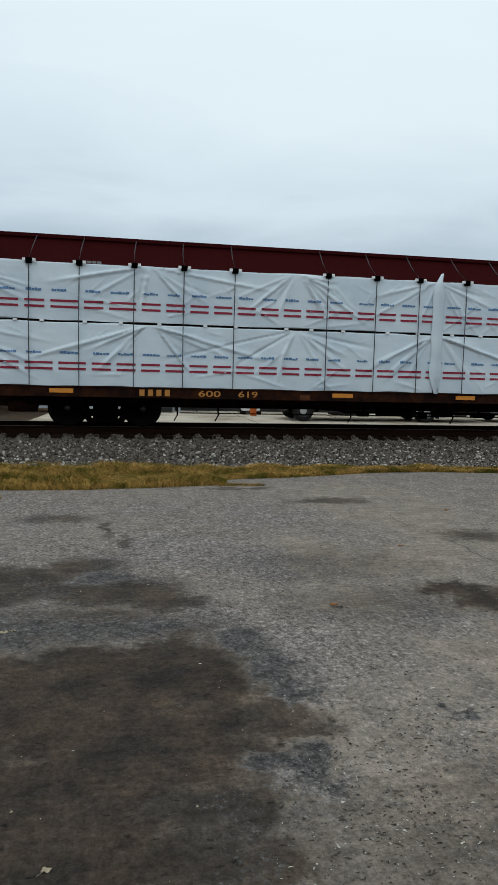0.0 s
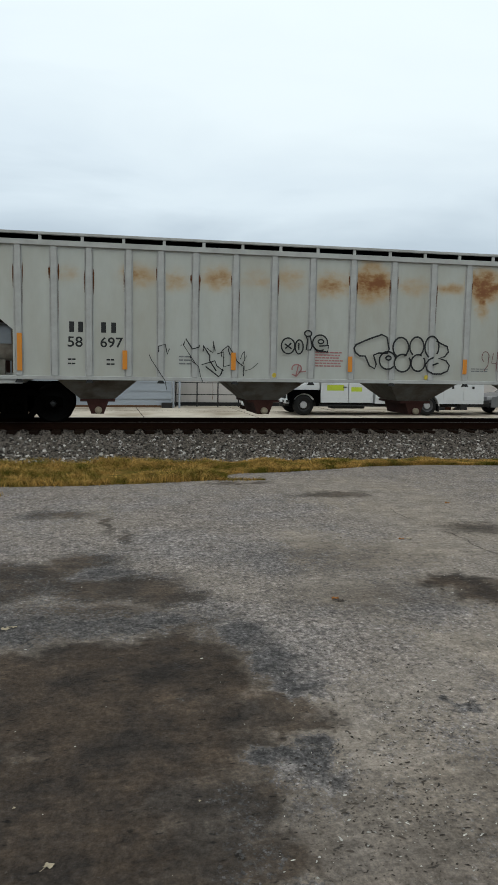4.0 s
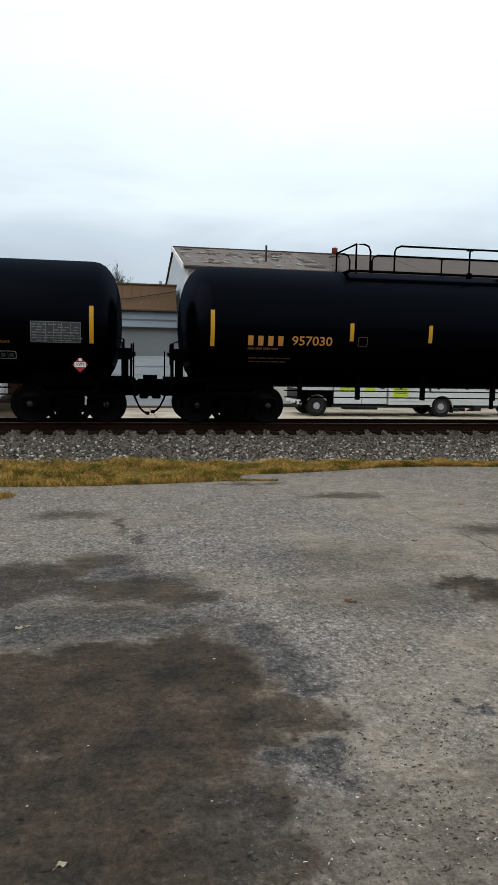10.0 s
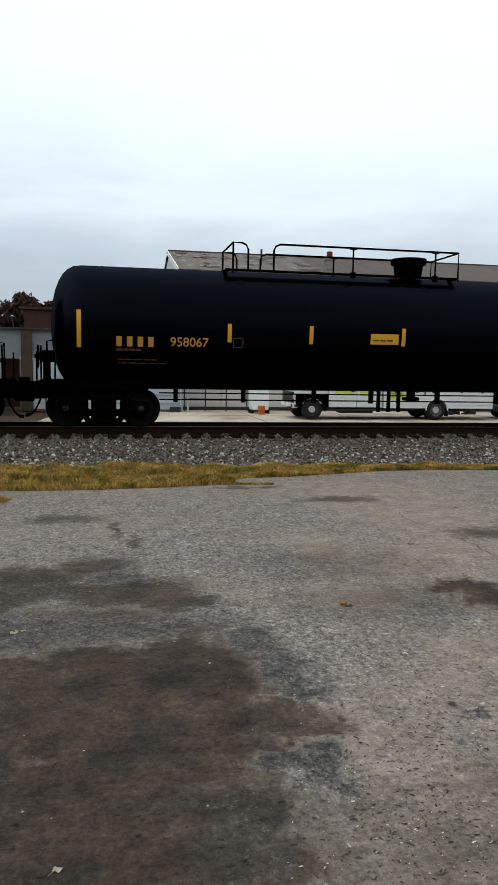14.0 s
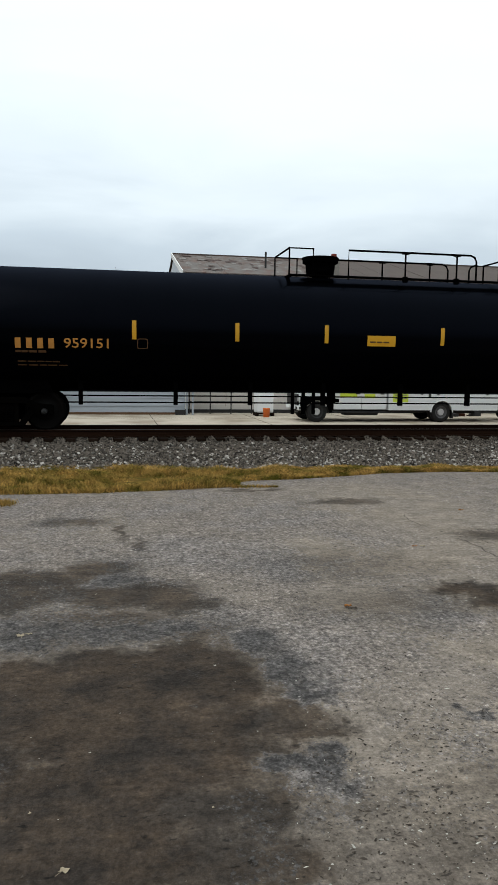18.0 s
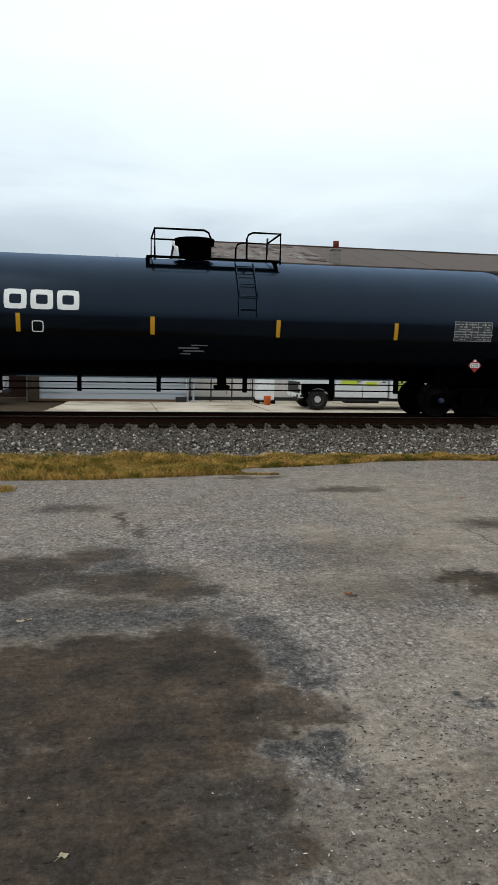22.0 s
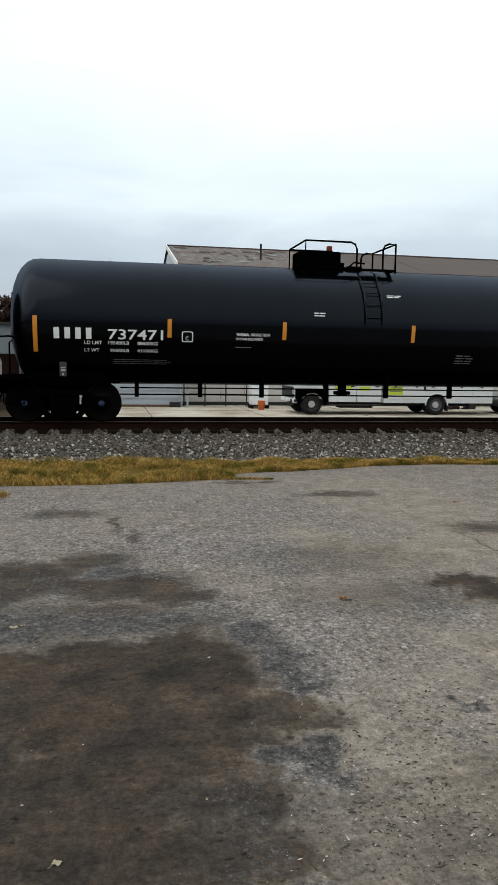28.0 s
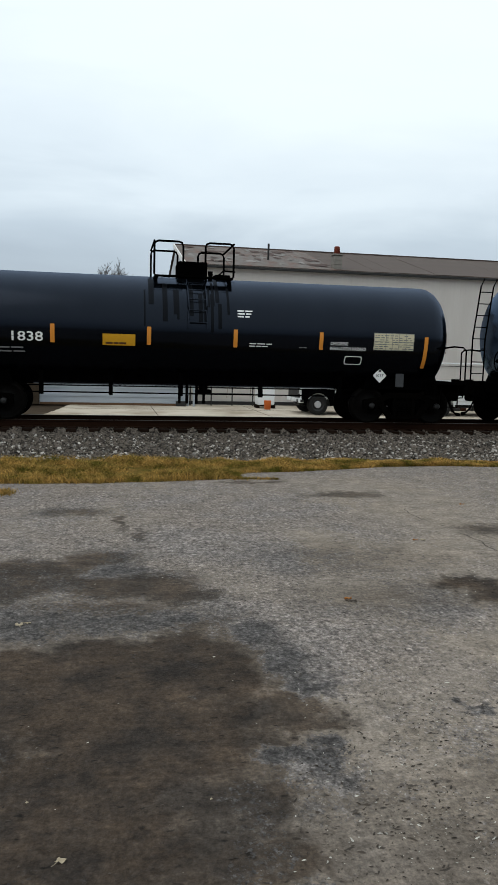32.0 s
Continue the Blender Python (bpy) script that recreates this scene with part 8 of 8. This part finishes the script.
def road_wheel(v, x, y, r, w, out, face="rim"):
    wh = part("wheel", Mb().lathe([(-w / 2, r * 0.62), (-w / 2, r * 0.93), (-w * 0.35, r), (w * 0.35, r), (w / 2, r * 0.93), (w / 2, r * 0.62)], "y", seg=32, caps=False), M["tyre"], v, "black rubber tyre", at=pose(x, y, r))
    k = out * w / 2
    part("rim", Mb().lathe([(k * 0.96, r * 0.63), (k * 0.90, r * 0.58), (k * 0.55, r * 0.50), (k * 0.55, r * 0.26), (k * 0.9, r * 0.22), (k * 0.9, 0.001)] if out > 0 else
                           [(k * 0.9, 0.001), (k * 0.9, r * 0.22), (k * 0.55, r * 0.26), (k * 0.55, r * 0.50), (k * 0.90, r * 0.58), (k * 0.96, r * 0.63)], "y", seg=28, caps=False), M[face], wh, "steel rim")
    part("hub", Mb().lathe(sorted([(k * 0.5, r * 0.36), (k * 0.98, r * 0.30)]), "y", seg=20), M["hub_white"], wh, "pale wheel hub")
    for i in range(8):
        a = 2 * math.pi * i / 8
        part("wheel_nut", Mb().lathe([(min(k * 0.55, k * 0.75), 0.014), (max(k * 0.55, k * 0.75), 0.014)], "y", (r * 0.36 * math.cos(a), 0, r * 0.36 * math.sin(a)), 6), M["rim"], wh)
    return wh


def arch_plate(x0, x1, z0, z1, wheels, r, y0, y1):
    """A side panel with round wheel openings along its lower edge."""
    pts = [(x0, z0)]
    for wx in wheels:
        pts += [(wx - r * math.cos(a), max(z0, r * 0.86 + r * math.sin(a))) for a in [math.pi * i / 12 for i in range(13)]]
        pts = [p for i, p in enumerate(pts) if i == 0 or p != pts[i - 1]]
    pts += [(x1, z0), (x1, z1), (x0, z1)]
    return Mb().prism(pts, y0, y1)


def service_truck():
    v = thing("service_truck", "white crew-cab service truck with yellow-green decals on concrete", "truck", pose(6.75, 28.75, 0))
    fx, rx, r = 1.12, 6.31, 0.405
    n = -1.02
    body = M["truck_white"]
    part("chassis", Mb().box(0.5, 8.5, -0.45, 0.45, 0.34, 0.62, 0.02), M["trim"], v)
    part("fuel_tank", Mb().box(2.3, 3.7, -0.85, -0.35, 0.26, 0.52, 0.05), M["trim"], v)
    part("hood", Mb().add([(0.44, n + 0.1, 0.62), (0.44, -n - 0.1, 0.62), (0.42, -n - 0.12, 1.12), (0.42, n + 0.12, 1.12), (1.75, n + 0.04, 1.28), (1.75, -n - 0.04, 1.28), (1.75, -n - 0.04, 0.62), (1.75, n + 0.04, 0.62)],
                          [(0, 3, 2, 1), (3, 4, 5, 2), (0, 7, 4, 3), (1, 2, 5, 6)]), body, v, "white bonnet")
    part("front_fender", arch_plate(0.46, 1.78, 0.50, 1.00, [fx], 0.50, n, n + 0.08), M["black"], v, "black front fender")
    part("front_fender", arch_plate(0.46, 1.78, 0.50, 1.00, [fx], 0.50, -n - 0.08, -n), body, v)
    part("wheel_arch", Mb().tube([(fx - 0.54 * math.cos(a), n - 0.02, 0.38 + 0.54 * math.sin(a)) for a in [math.pi * i / 14 for i in range(15)]], 0.065, 8), M["black"], v, "black wheel arch flare")
    part("front_bumper", Mb().box(0.34, 0.58, n, -n, 0.46, 0.64, 0.05), M["truck_white"], v, "white front bumper")
    part("bumper_insert", Mb().box(0.325, 0.345, n + 0.1, n + 0.32, 0.50, 0.60, 0.01).box(0.40, 0.50, n - 0.012, n, 0.50, 0.60, 0.01), M["trim"], v)
    part("grille", Mb().box(0.36, 0.46, -0.84, 0.84, 0.66, 1.08, 0.02), M["trim"], v)
    for y in (n + 0.16, -n - 0.4):
        part("headlight", Mb().box(0.37, 0.56, y, y + 0.24, 0.80, 1.00, 0.03), M["hub_white"], v, "pale headlight lens")
    for a, b in ((1.80, 2.93), (2.95, 3.95)):
        part("door", Mb().box(a, b, n, n + 0.06, 0.50, 1.28, 0.02), body, v, "white cab door")
        part("door", Mb().box(a, b, -n - 0.06, -n, 0.50, 1.28, 0.02), body, v)
        part("door_handle", Mb().box(b - 0.24, b - 0.08, n - 0.03, n, 1.10, 1.14, 0.01), M["trim"], v)
        part("side_window", Mb().box(a + 0.12, b - 0.06, n + 0.07, n + 0.085, 1.30, 1.76), M["glass"], v)
        part("side_window", Mb().box(a + 0.12, b - 0.06, -n - 0.085, -n - 0.07, 1.30, 1.76), M["glass"], v)
        part("window_pillar", Mb().prism([(b - 0.06, 1.27), (b + 0.04, 1.27), (b, 1.80), (b - 0.08, 1.80)], n + 0.05, n + 0.11), body, v)
    part("windscreen", Mb().add([(1.72, n + 0.1, 1.28), (1.72, -n - 0.1, 1.28), (2.40, -n - 0.2, 1.82), (2.40, n + 0.2, 1.82)], [(0, 1, 2, 3)]), M["glass"], v)
    part("window_pillar", Mb().tube([(1.74, n + 0.09, 1.27), (2.40, n + 0.17, 1.84)], 0.04, 6), body, v)
    part("cab_roof", Mb().box(2.34, 4.0, n + 0.12, -n - 0.12, 1.79, 1.93, 0.06), body, v, "white cab roof")
    part("cab_back", Mb().box(3.95, 4.0, n + 0.05, -n - 0.05, 0.5, 1.85), body, v)
    part("running_board", Mb().box(1.75, 4.0, n - 0.06, n + 0.1, 0.36, 0.42, 0.02), M["trim"], v)
    part("mirror", Mb().box(1.90, 2.00, n - 0.26, n - 0.05, 1.32, 1.62, 0.03), M["trim"], v)
    part("roof_rack", Mb().tube([(1.9, n + 0.2, 2.14), (8.6, n + 0.2, 2.14)], 0.028, 6).tube([(1.9, -n - 0.2, 2.14), (8.6, -n - 0.2, 2.14)], 0.028, 6).tube([(1.9, n + 0.2, 2.14), (1.9, -n - 0.2, 2.14)], 0.028, 6)
         .tube([(4.2, n + 0.2, 1.2), (4.2, n + 0.2, 2.14)], 0.025, 6).tube([(8.4, n + 0.2, 1.2), (8.4, n + 0.2, 2.14)], 0.025, 6), M["plastic_white"], v, "white ladder rack over the cab")
    part("service_body", arch_plate(4.06, 8.75, 0.48, 1.42, [rx], 0.47, n - 0.05, n + 0.4), body, v, "white service body with lockers")
    part("service_body", arch_plate(4.06, 8.75, 0.48, 1.42, [rx], 0.47, -n - 0.4, -n + 0.05), body, v)
    part("bed_floor", Mb().box(4.06, 8.75, n + 0.4, -n - 0.4, 0.7, 0.8), M["trim"], v)
    for x in (4.12, 5.02, 5.72, 6.95, 7.85):
        part("locker_door", Mb().box(x, x + (0.62 if x == 5.72 else 0.82), n - 0.066, n - 0.05, 0.98 if x == 5.72 else 0.62, 1.36, 0.01), body, v, "white locker door")
        part("locker_latch", Mb().box(x + 0.36, x + 0.46, n - 0.085, n - 0.066, 1.10, 1.20, 0.01), M["trim"], v)
    part("wheel_arch", Mb().tube([(rx - 0.47 * math.cos(a), n - 0.055, 0.40 + 0.47 * math.sin(a)) for a in [math.pi * i / 14 for i in range(15)]], 0.028, 6), body, v)
    part("rear_bumper", Mb().box(8.75, 9.05, n, -n, 0.50, 0.62, 0.03).box(7.75, 8.05, n - 0.02, n + 0.3, 0.24, 0.45, 0.02), M["trim"], v)
    part("tail_lamp", Mb().box(8.74, 8.78, n, n + 0.12, 0.9, 1.15, 0.01), M["lamp_red"], v)
    for x0, x1, z0, z1 in ((2.05, 2.75, 0.98, 1.20), (3.05, 3.5, 0.95, 1.12), (4.22, 4.86, 0.80, 1.30)):
        part("decal", on_wall(rects([(0, x1 - x0, 0, z1 - z0)]), x0, n - (0.072 if x0 > 4 else 0.004), z0), M["lime"], v, "yellow-green decal")
    for z in (0.92, 1.06, 1.18):
        part("decal_bar", on_wall(rects([(0, 0.5, 0, 0.04)]), 4.29, n - 0.076, z), M["mark_grey"], v)
    for x in (fx, rx):
        road_wheel(v, x, n + 0.13, r, 0.24, -1, "trim" if x == fx else "rim")
        road_wheel(v, x, -n - 0.13, r, 0.24, 1)
    road_wheel(v, rx, n + 0.42, r, 0.24, -1)
    part("mud_flap", Mb().box(rx + 0.5, rx + 0.53, n, n + 0.3, 0.16, 0.6), M["trim"], v)
    part("spare_rail", Mb().box(0.24, 0.34, n + 0.2, n + 0.5, 0.42, 0.50, 0.01), M["trim"], v)


def small_car(x, y, paint, label, heading=0):
    v = thing("parked_car", label, "car", pose(x, y, 0, 0, 0, heading))
    body = [(0.0, 0.32), (0.02, 0.74), (0.9, 0.90), (4.42, 0.96), (4.45, 0.36)]
    part("body", Mb().prism(body, -0.88, 0.88), M[paint], v)
    part("cabin", Mb().prism([(1.0, 0.89), (1.65, 1.36), (3.2, 1.38), (3.9, 0.95)], -0.72, 0.72), M["glass"], v)
    part("roof", Mb().prism([(1.6, 1.37), (1.7, 1.43), (3.1, 1.45), (3.3, 1.37)], -0.73, 0.73), M[paint], v)
    part("bumper", Mb().box(-0.06, 0.12, -0.85, 0.85, 0.32, 0.52, 0.04), M["trim"], v)
    part("headlight", Mb().box(-0.01, 0.16, -0.86, -0.5, 0.62, 0.76, 0.03), M["hub_white"], v)
    part("headlight", Mb().box(-0.01, 0.16, 0.5, 0.86, 0.62, 0.76, 0.03), M["hub_white"], v)
    for wx in (0.85, 3.55):
        road_wheel(v, wx, -0.80, 0.33, 0.2, -1)
        road_wheel(v, wx, 0.80, 0.33, 0.2, 1)


def van():
    v = thing("panel_van", "white panel van with yellow-green markings beside the lean-to", "van", pose(-4.25, 31.0, 0))
    part("body", Mb().box(-4.2, 0.0, -0.95, 0.95, 0.42, 2.05, 0.12), M["truck_white"], v)
    part("decal", on_wall(rects([(-1.2, -0.15, 0.95, 1.30), (-2.6, -1.5, 1.0, 1.2)]), 0, -0.956, 0), M["lime"], v, "yellow-green decal")
    part("rear_door", Mb().box(-0.01, 0.02, -0.85, 0.85, 0.55, 1.9, 0.01), M["truck_white"], v)
    part("bumper", Mb().box(0.0, 0.15, -0.9, 0.9, 0.40, 0.55, 0.03), M["trim"], v)
    for wx in (-0.8, -3.4):
        road_wheel(v, wx, -0.82, 0.36, 0.22, -1)
        road_wheel(v, wx, 0.82, 0.36, 0.22, 1)


def yard_clutter():
    t = thing("liquid_tote", "white plastic tote on the concrete by the warehouse", "tote", pose(6.2, 31.4, 0))
    part("tank", Mb().box(0, 0.75, 0, 0.75, 0.14, 1.14, 0.07), M["plastic_white"], t)
    part("pallet", Mb().box(-0.03, 0.78, -0.03, 0.78, 0.08, 0.14).box(-0.03, 0.08, -0.03, 0.78, 0.0, 0.08).box(0.67, 0.78, -0.03, 0.78, 0.0, 0.08), M["tie"], t)
    part("lid", Mb().lathe([(1.13, 0.12), (1.18, 0.12), (1.19, 0.001)], "z", (0.37, 0.37, 0), 16), M["trim"], t)
    b = thing("bucket", "orange plastic bucket on the concrete", "bucket", pose(6.48, 30.7, 0))
    part("pail", Mb().lathe([(0.0, 0.001), (0.0, 0.13), (0.36, 0.155), (0.37, 0.165), (0.38, 0.155), (0.36, 0.145), (0.05, 0.12)], "z", seg=20), M["plastic_orange"], b)
    part("bail", Mb().tube([(0.15 * math.cos(a), 0.0, 0.33 - 0.14 * math.sin(a)) for a in [math.pi * i / 10 for i in range(11)]], 0.005, 5), M["rim"], b)
    f = thing("rail_fence", "low dark metal pipe fence before the warehouse wall", "fence", pose(3.4, 32.9, 0))
    for i in range(4):
        part("post", Mb().tube([(i * 0.95, 0, 0), (i * 0.95, 0, 1.1)], 0.028, 8), M["trim"], f)
    for z in (0.55, 1.08):
        part("rail", Mb().tube([(0, 0, z), (2.85, 0, z)], 0.02, 6), M["trim"], f)
    p = thing("pallet_stack", "stack of weathered timber pallets by the warehouse", "pallets", pose(8.4, 32.3, 0))
    for k in range(3):
        z = k * 0.145
        for j in range(5):
            part("board", Mb().box(0, 1.2, 0.02 + j * 0.22, 0.14 + j * 0.22, z + 0.11, z + 0.135), M["tie"], p)
        for j in (0.0, 0.55, 1.1):
            part("bearer", Mb().box(j, j + 0.1, 0, 1.05, z, z + 0.11), M["tie"], p)
    h = thing("scrap_heap", "low heap of dark scrap on the concrete yard", "scrap", pose(15.6, 31.5, 0))
    rng = random.Random(8)
    for i in range(12):
        x, y = rng.uniform(-0.8, 0.8), rng.uniform(-0.4, 0.4)
        s = rng.uniform(0.08, 0.22)
        part("scrap_piece", Mb().box(x - s, x + s, y - s * 0.6, y + s * 0.6, 0, s * rng.uniform(0.6, 1.2), 0.02), M["trim" if i % 2 else "sill"], h)


# ---- litter on the lot ----


def leaf(x, y, size, material, label, seed):
    rng = random.Random(seed)
    a0 = rng.uniform(0, 6.28)
    v = [(0, 0, 0.012)]
    n = 14
    for i in range(n):
        a = 2 * math.pi * i / n
        rr = size * (0.55 + 0.28 * abs(math.sin(a * 1.5))) * rng.uniform(0.6, 1.2)
        v.append((rr * math.cos(a + a0), 0.55 * rr * math.sin(a + a0), 0.004 + rng.uniform(0, 0.45) * size * (1 if i % 3 else 0.2)))
    mb = Mb().add(v, [(0, 1 + i, 1 + (i + 1) % n) for i in range(n)])
    mb.tube([(0, 0, 0.012), (size * math.cos(a0) * 1.4, size * math.sin(a0) * 1.4, 0.008)], size * 0.03, 4)
    return solid("fallen_leaf", mb, M[material], label, "leaf", at=pose(x, y, 0.0))


def litter():
    leaf(1.99, 5.88, 0.060, "leaf_dry", "curled orange-brown leaf on the asphalt", 1)
    leaf(2.02, 5.82, 0.052, "chip", "dark curled leaf on the asphalt", 2)
    leaf(3.45, 7.86, 0.05, "leaf_dry", "small dry brown leaf on the asphalt", 3)
    leaf(3.55, 7.86, 0.045, "leaf_pale", "small pale dry leaf on the asphalt", 4)
    leaf(-0.20, 2.84, 0.036, "leaf_pale", "pale torn leaf on the dark asphalt", 5)
    leaf(-0.69, 5.57, 0.045, "leaf_pale", "pale flat leaf on the asphalt", 6)
    leaf(-0.63, 5.60, 0.04, "leaf_pale", "pale flat leaf on the asphalt", 9)
    leaf(-0.38, 3.26, 0.013, "leaf_pale", "thin pale leaf scrap on the asphalt", 7)
    leaf(0.45, 3.17, 0.010, "leaf_pale", "thin pale leaf scrap on the asphalt", 8)
    leaf(5.05, 9.9, 0.05, "leaf_dry", "yellow leaf on the asphalt", 10)
    leaf(0.10, 4.55, 0.03, "chip", "dark leaf scrap on the asphalt", 11)
    for name, count, m, label, spread in (("pebbles", 900, "pebble", "scattered pale pebbles and wood chips on the asphalt", (0.0020, 0.0085)), ("dark_chips", 2600, "chip", "scattered dark bark chips on the asphalt", (0.0022, 0.0090))):
        v, f = [], []
        rng = random.Random(count)
        for _ in range(count):
            y = 2.2 + 6.5 * rng.random() ** 1.5
            x = rng.uniform(-0.25 * y - 0.6, 0.62 * y + 0.4)
            if rng.random() < (0.8 if name == "pebbles" else 0.5):
                x = rng.uniform(0.26 * y, 0.62 * y)
            # many lie in loose clusters
            if rng.random() < 0.16:
                cx, cy = rng.choice(((1.22, 2.86), (1.33, 3.02), (1.55, 3.30), (1.75, 3.62), (1.18, 3.35), (1.9, 3.9), (1.05, 2.72), (1.5, 2.75)))
                x, y = rng.gauss(cx, 0.14), rng.gauss(cy, 0.12)
            s = spread[0] + (spread[1] - spread[0]) * rng.random() ** 2.6
            a = rng.gauss(0.15, 0.5) if rng.random() < 0.6 else rng.uniform(0, 3.14)
            k = len(v)
            n = 7
            long = rng.uniform(1.2, 2.6) if rng.random() < 0.5 else rng.uniform(0.9, 1.4)
            for i in range(n):
                g = 2 * math.pi * i / n
                rr = s * rng.uniform(0.25, 1.35)
                qx, qy = rr * long * math.cos(g), rr * 0.8 * math.sin(g)
                v.append((x + qx * math.cos(a) - qy * math.sin(a), y + qx * math.sin(a) + qy * math.cos(a), 0.001 + s * rng.uniform(0.0, 0.25)))
            v.append((x, y, 0.001 + s * rng.uniform(0.5, 1.0)))
            f += [(k + i, k + (i + 1) % n, k + n) for i in range(n)]
        solid(name, Mb().add(v, f), M[m], label, "litter", "stuff")

# ---- build ----
build_ground()
warehouse()
lean_to()
service_truck()
small_car(16.1, 29.0, "car_grey", "grey car parked behind the service truck")
small_car(21.5, 29.5, "car_red", "dark red car parked by the warehouse")
van()
yard_clutter()
bare_tree(-0.1, 46, 7.0, 1.75, 4)
autumn_tree(-7.6, 66, 8.0, 2.4, 1)
autumn_tree(-13.0, 68, 9.4, 3.4, 2)
autumn_tree(-5.2, 66, 7.0, 1.9, 3)
autumn_tree(-3.4, 68, 6.7, 1.8, 5)
flat_car()
hopper_car()
build_tank_cars()
litter()
build_track()
build_grass()


def motions():
    """The train rolls to the left and slows a little; its wheelsets turn with the way gone."""
    ts, ds = [r[0] for r in RUN], [r[1] for r in RUN]
    for ob, x0 in CARS:
        walk(ob, [(t, pose(x0 - d, TRACK_Y, CAR_Z)) for t, d in RUN])
    # distance at every tenth, along a smooth line through the rows
    steps = [i / 10 for i in range(321)]
    vel = np.gradient(ds, ts)
    gone = []
    for t in steps:
        i = min(len(ts) - 2, max(0, int(np.searchsorted(ts, t, "right")) - 1))
        h = ts[i + 1] - ts[i]
        u = (t - ts[i]) / h
        gone.append(ds[i] * (1 + 2 * u) * (1 - u) ** 2 + vel[i] * h * u * (1 - u) ** 2 + ds[i + 1] * u * u * (3 - 2 * u) + vel[i + 1] * h * u * u * (u - 1))
    turn = [Matrix.Rotation(-g / WHEEL_R, 4, "Y") for g in gone]
    for ob, k in WHEELSETS:
        spot = Matrix.Translation((k, 0, WHEEL_R))
        walk(ob, [(t, spot @ m) for t, m in zip(steps, turn)])


motions()
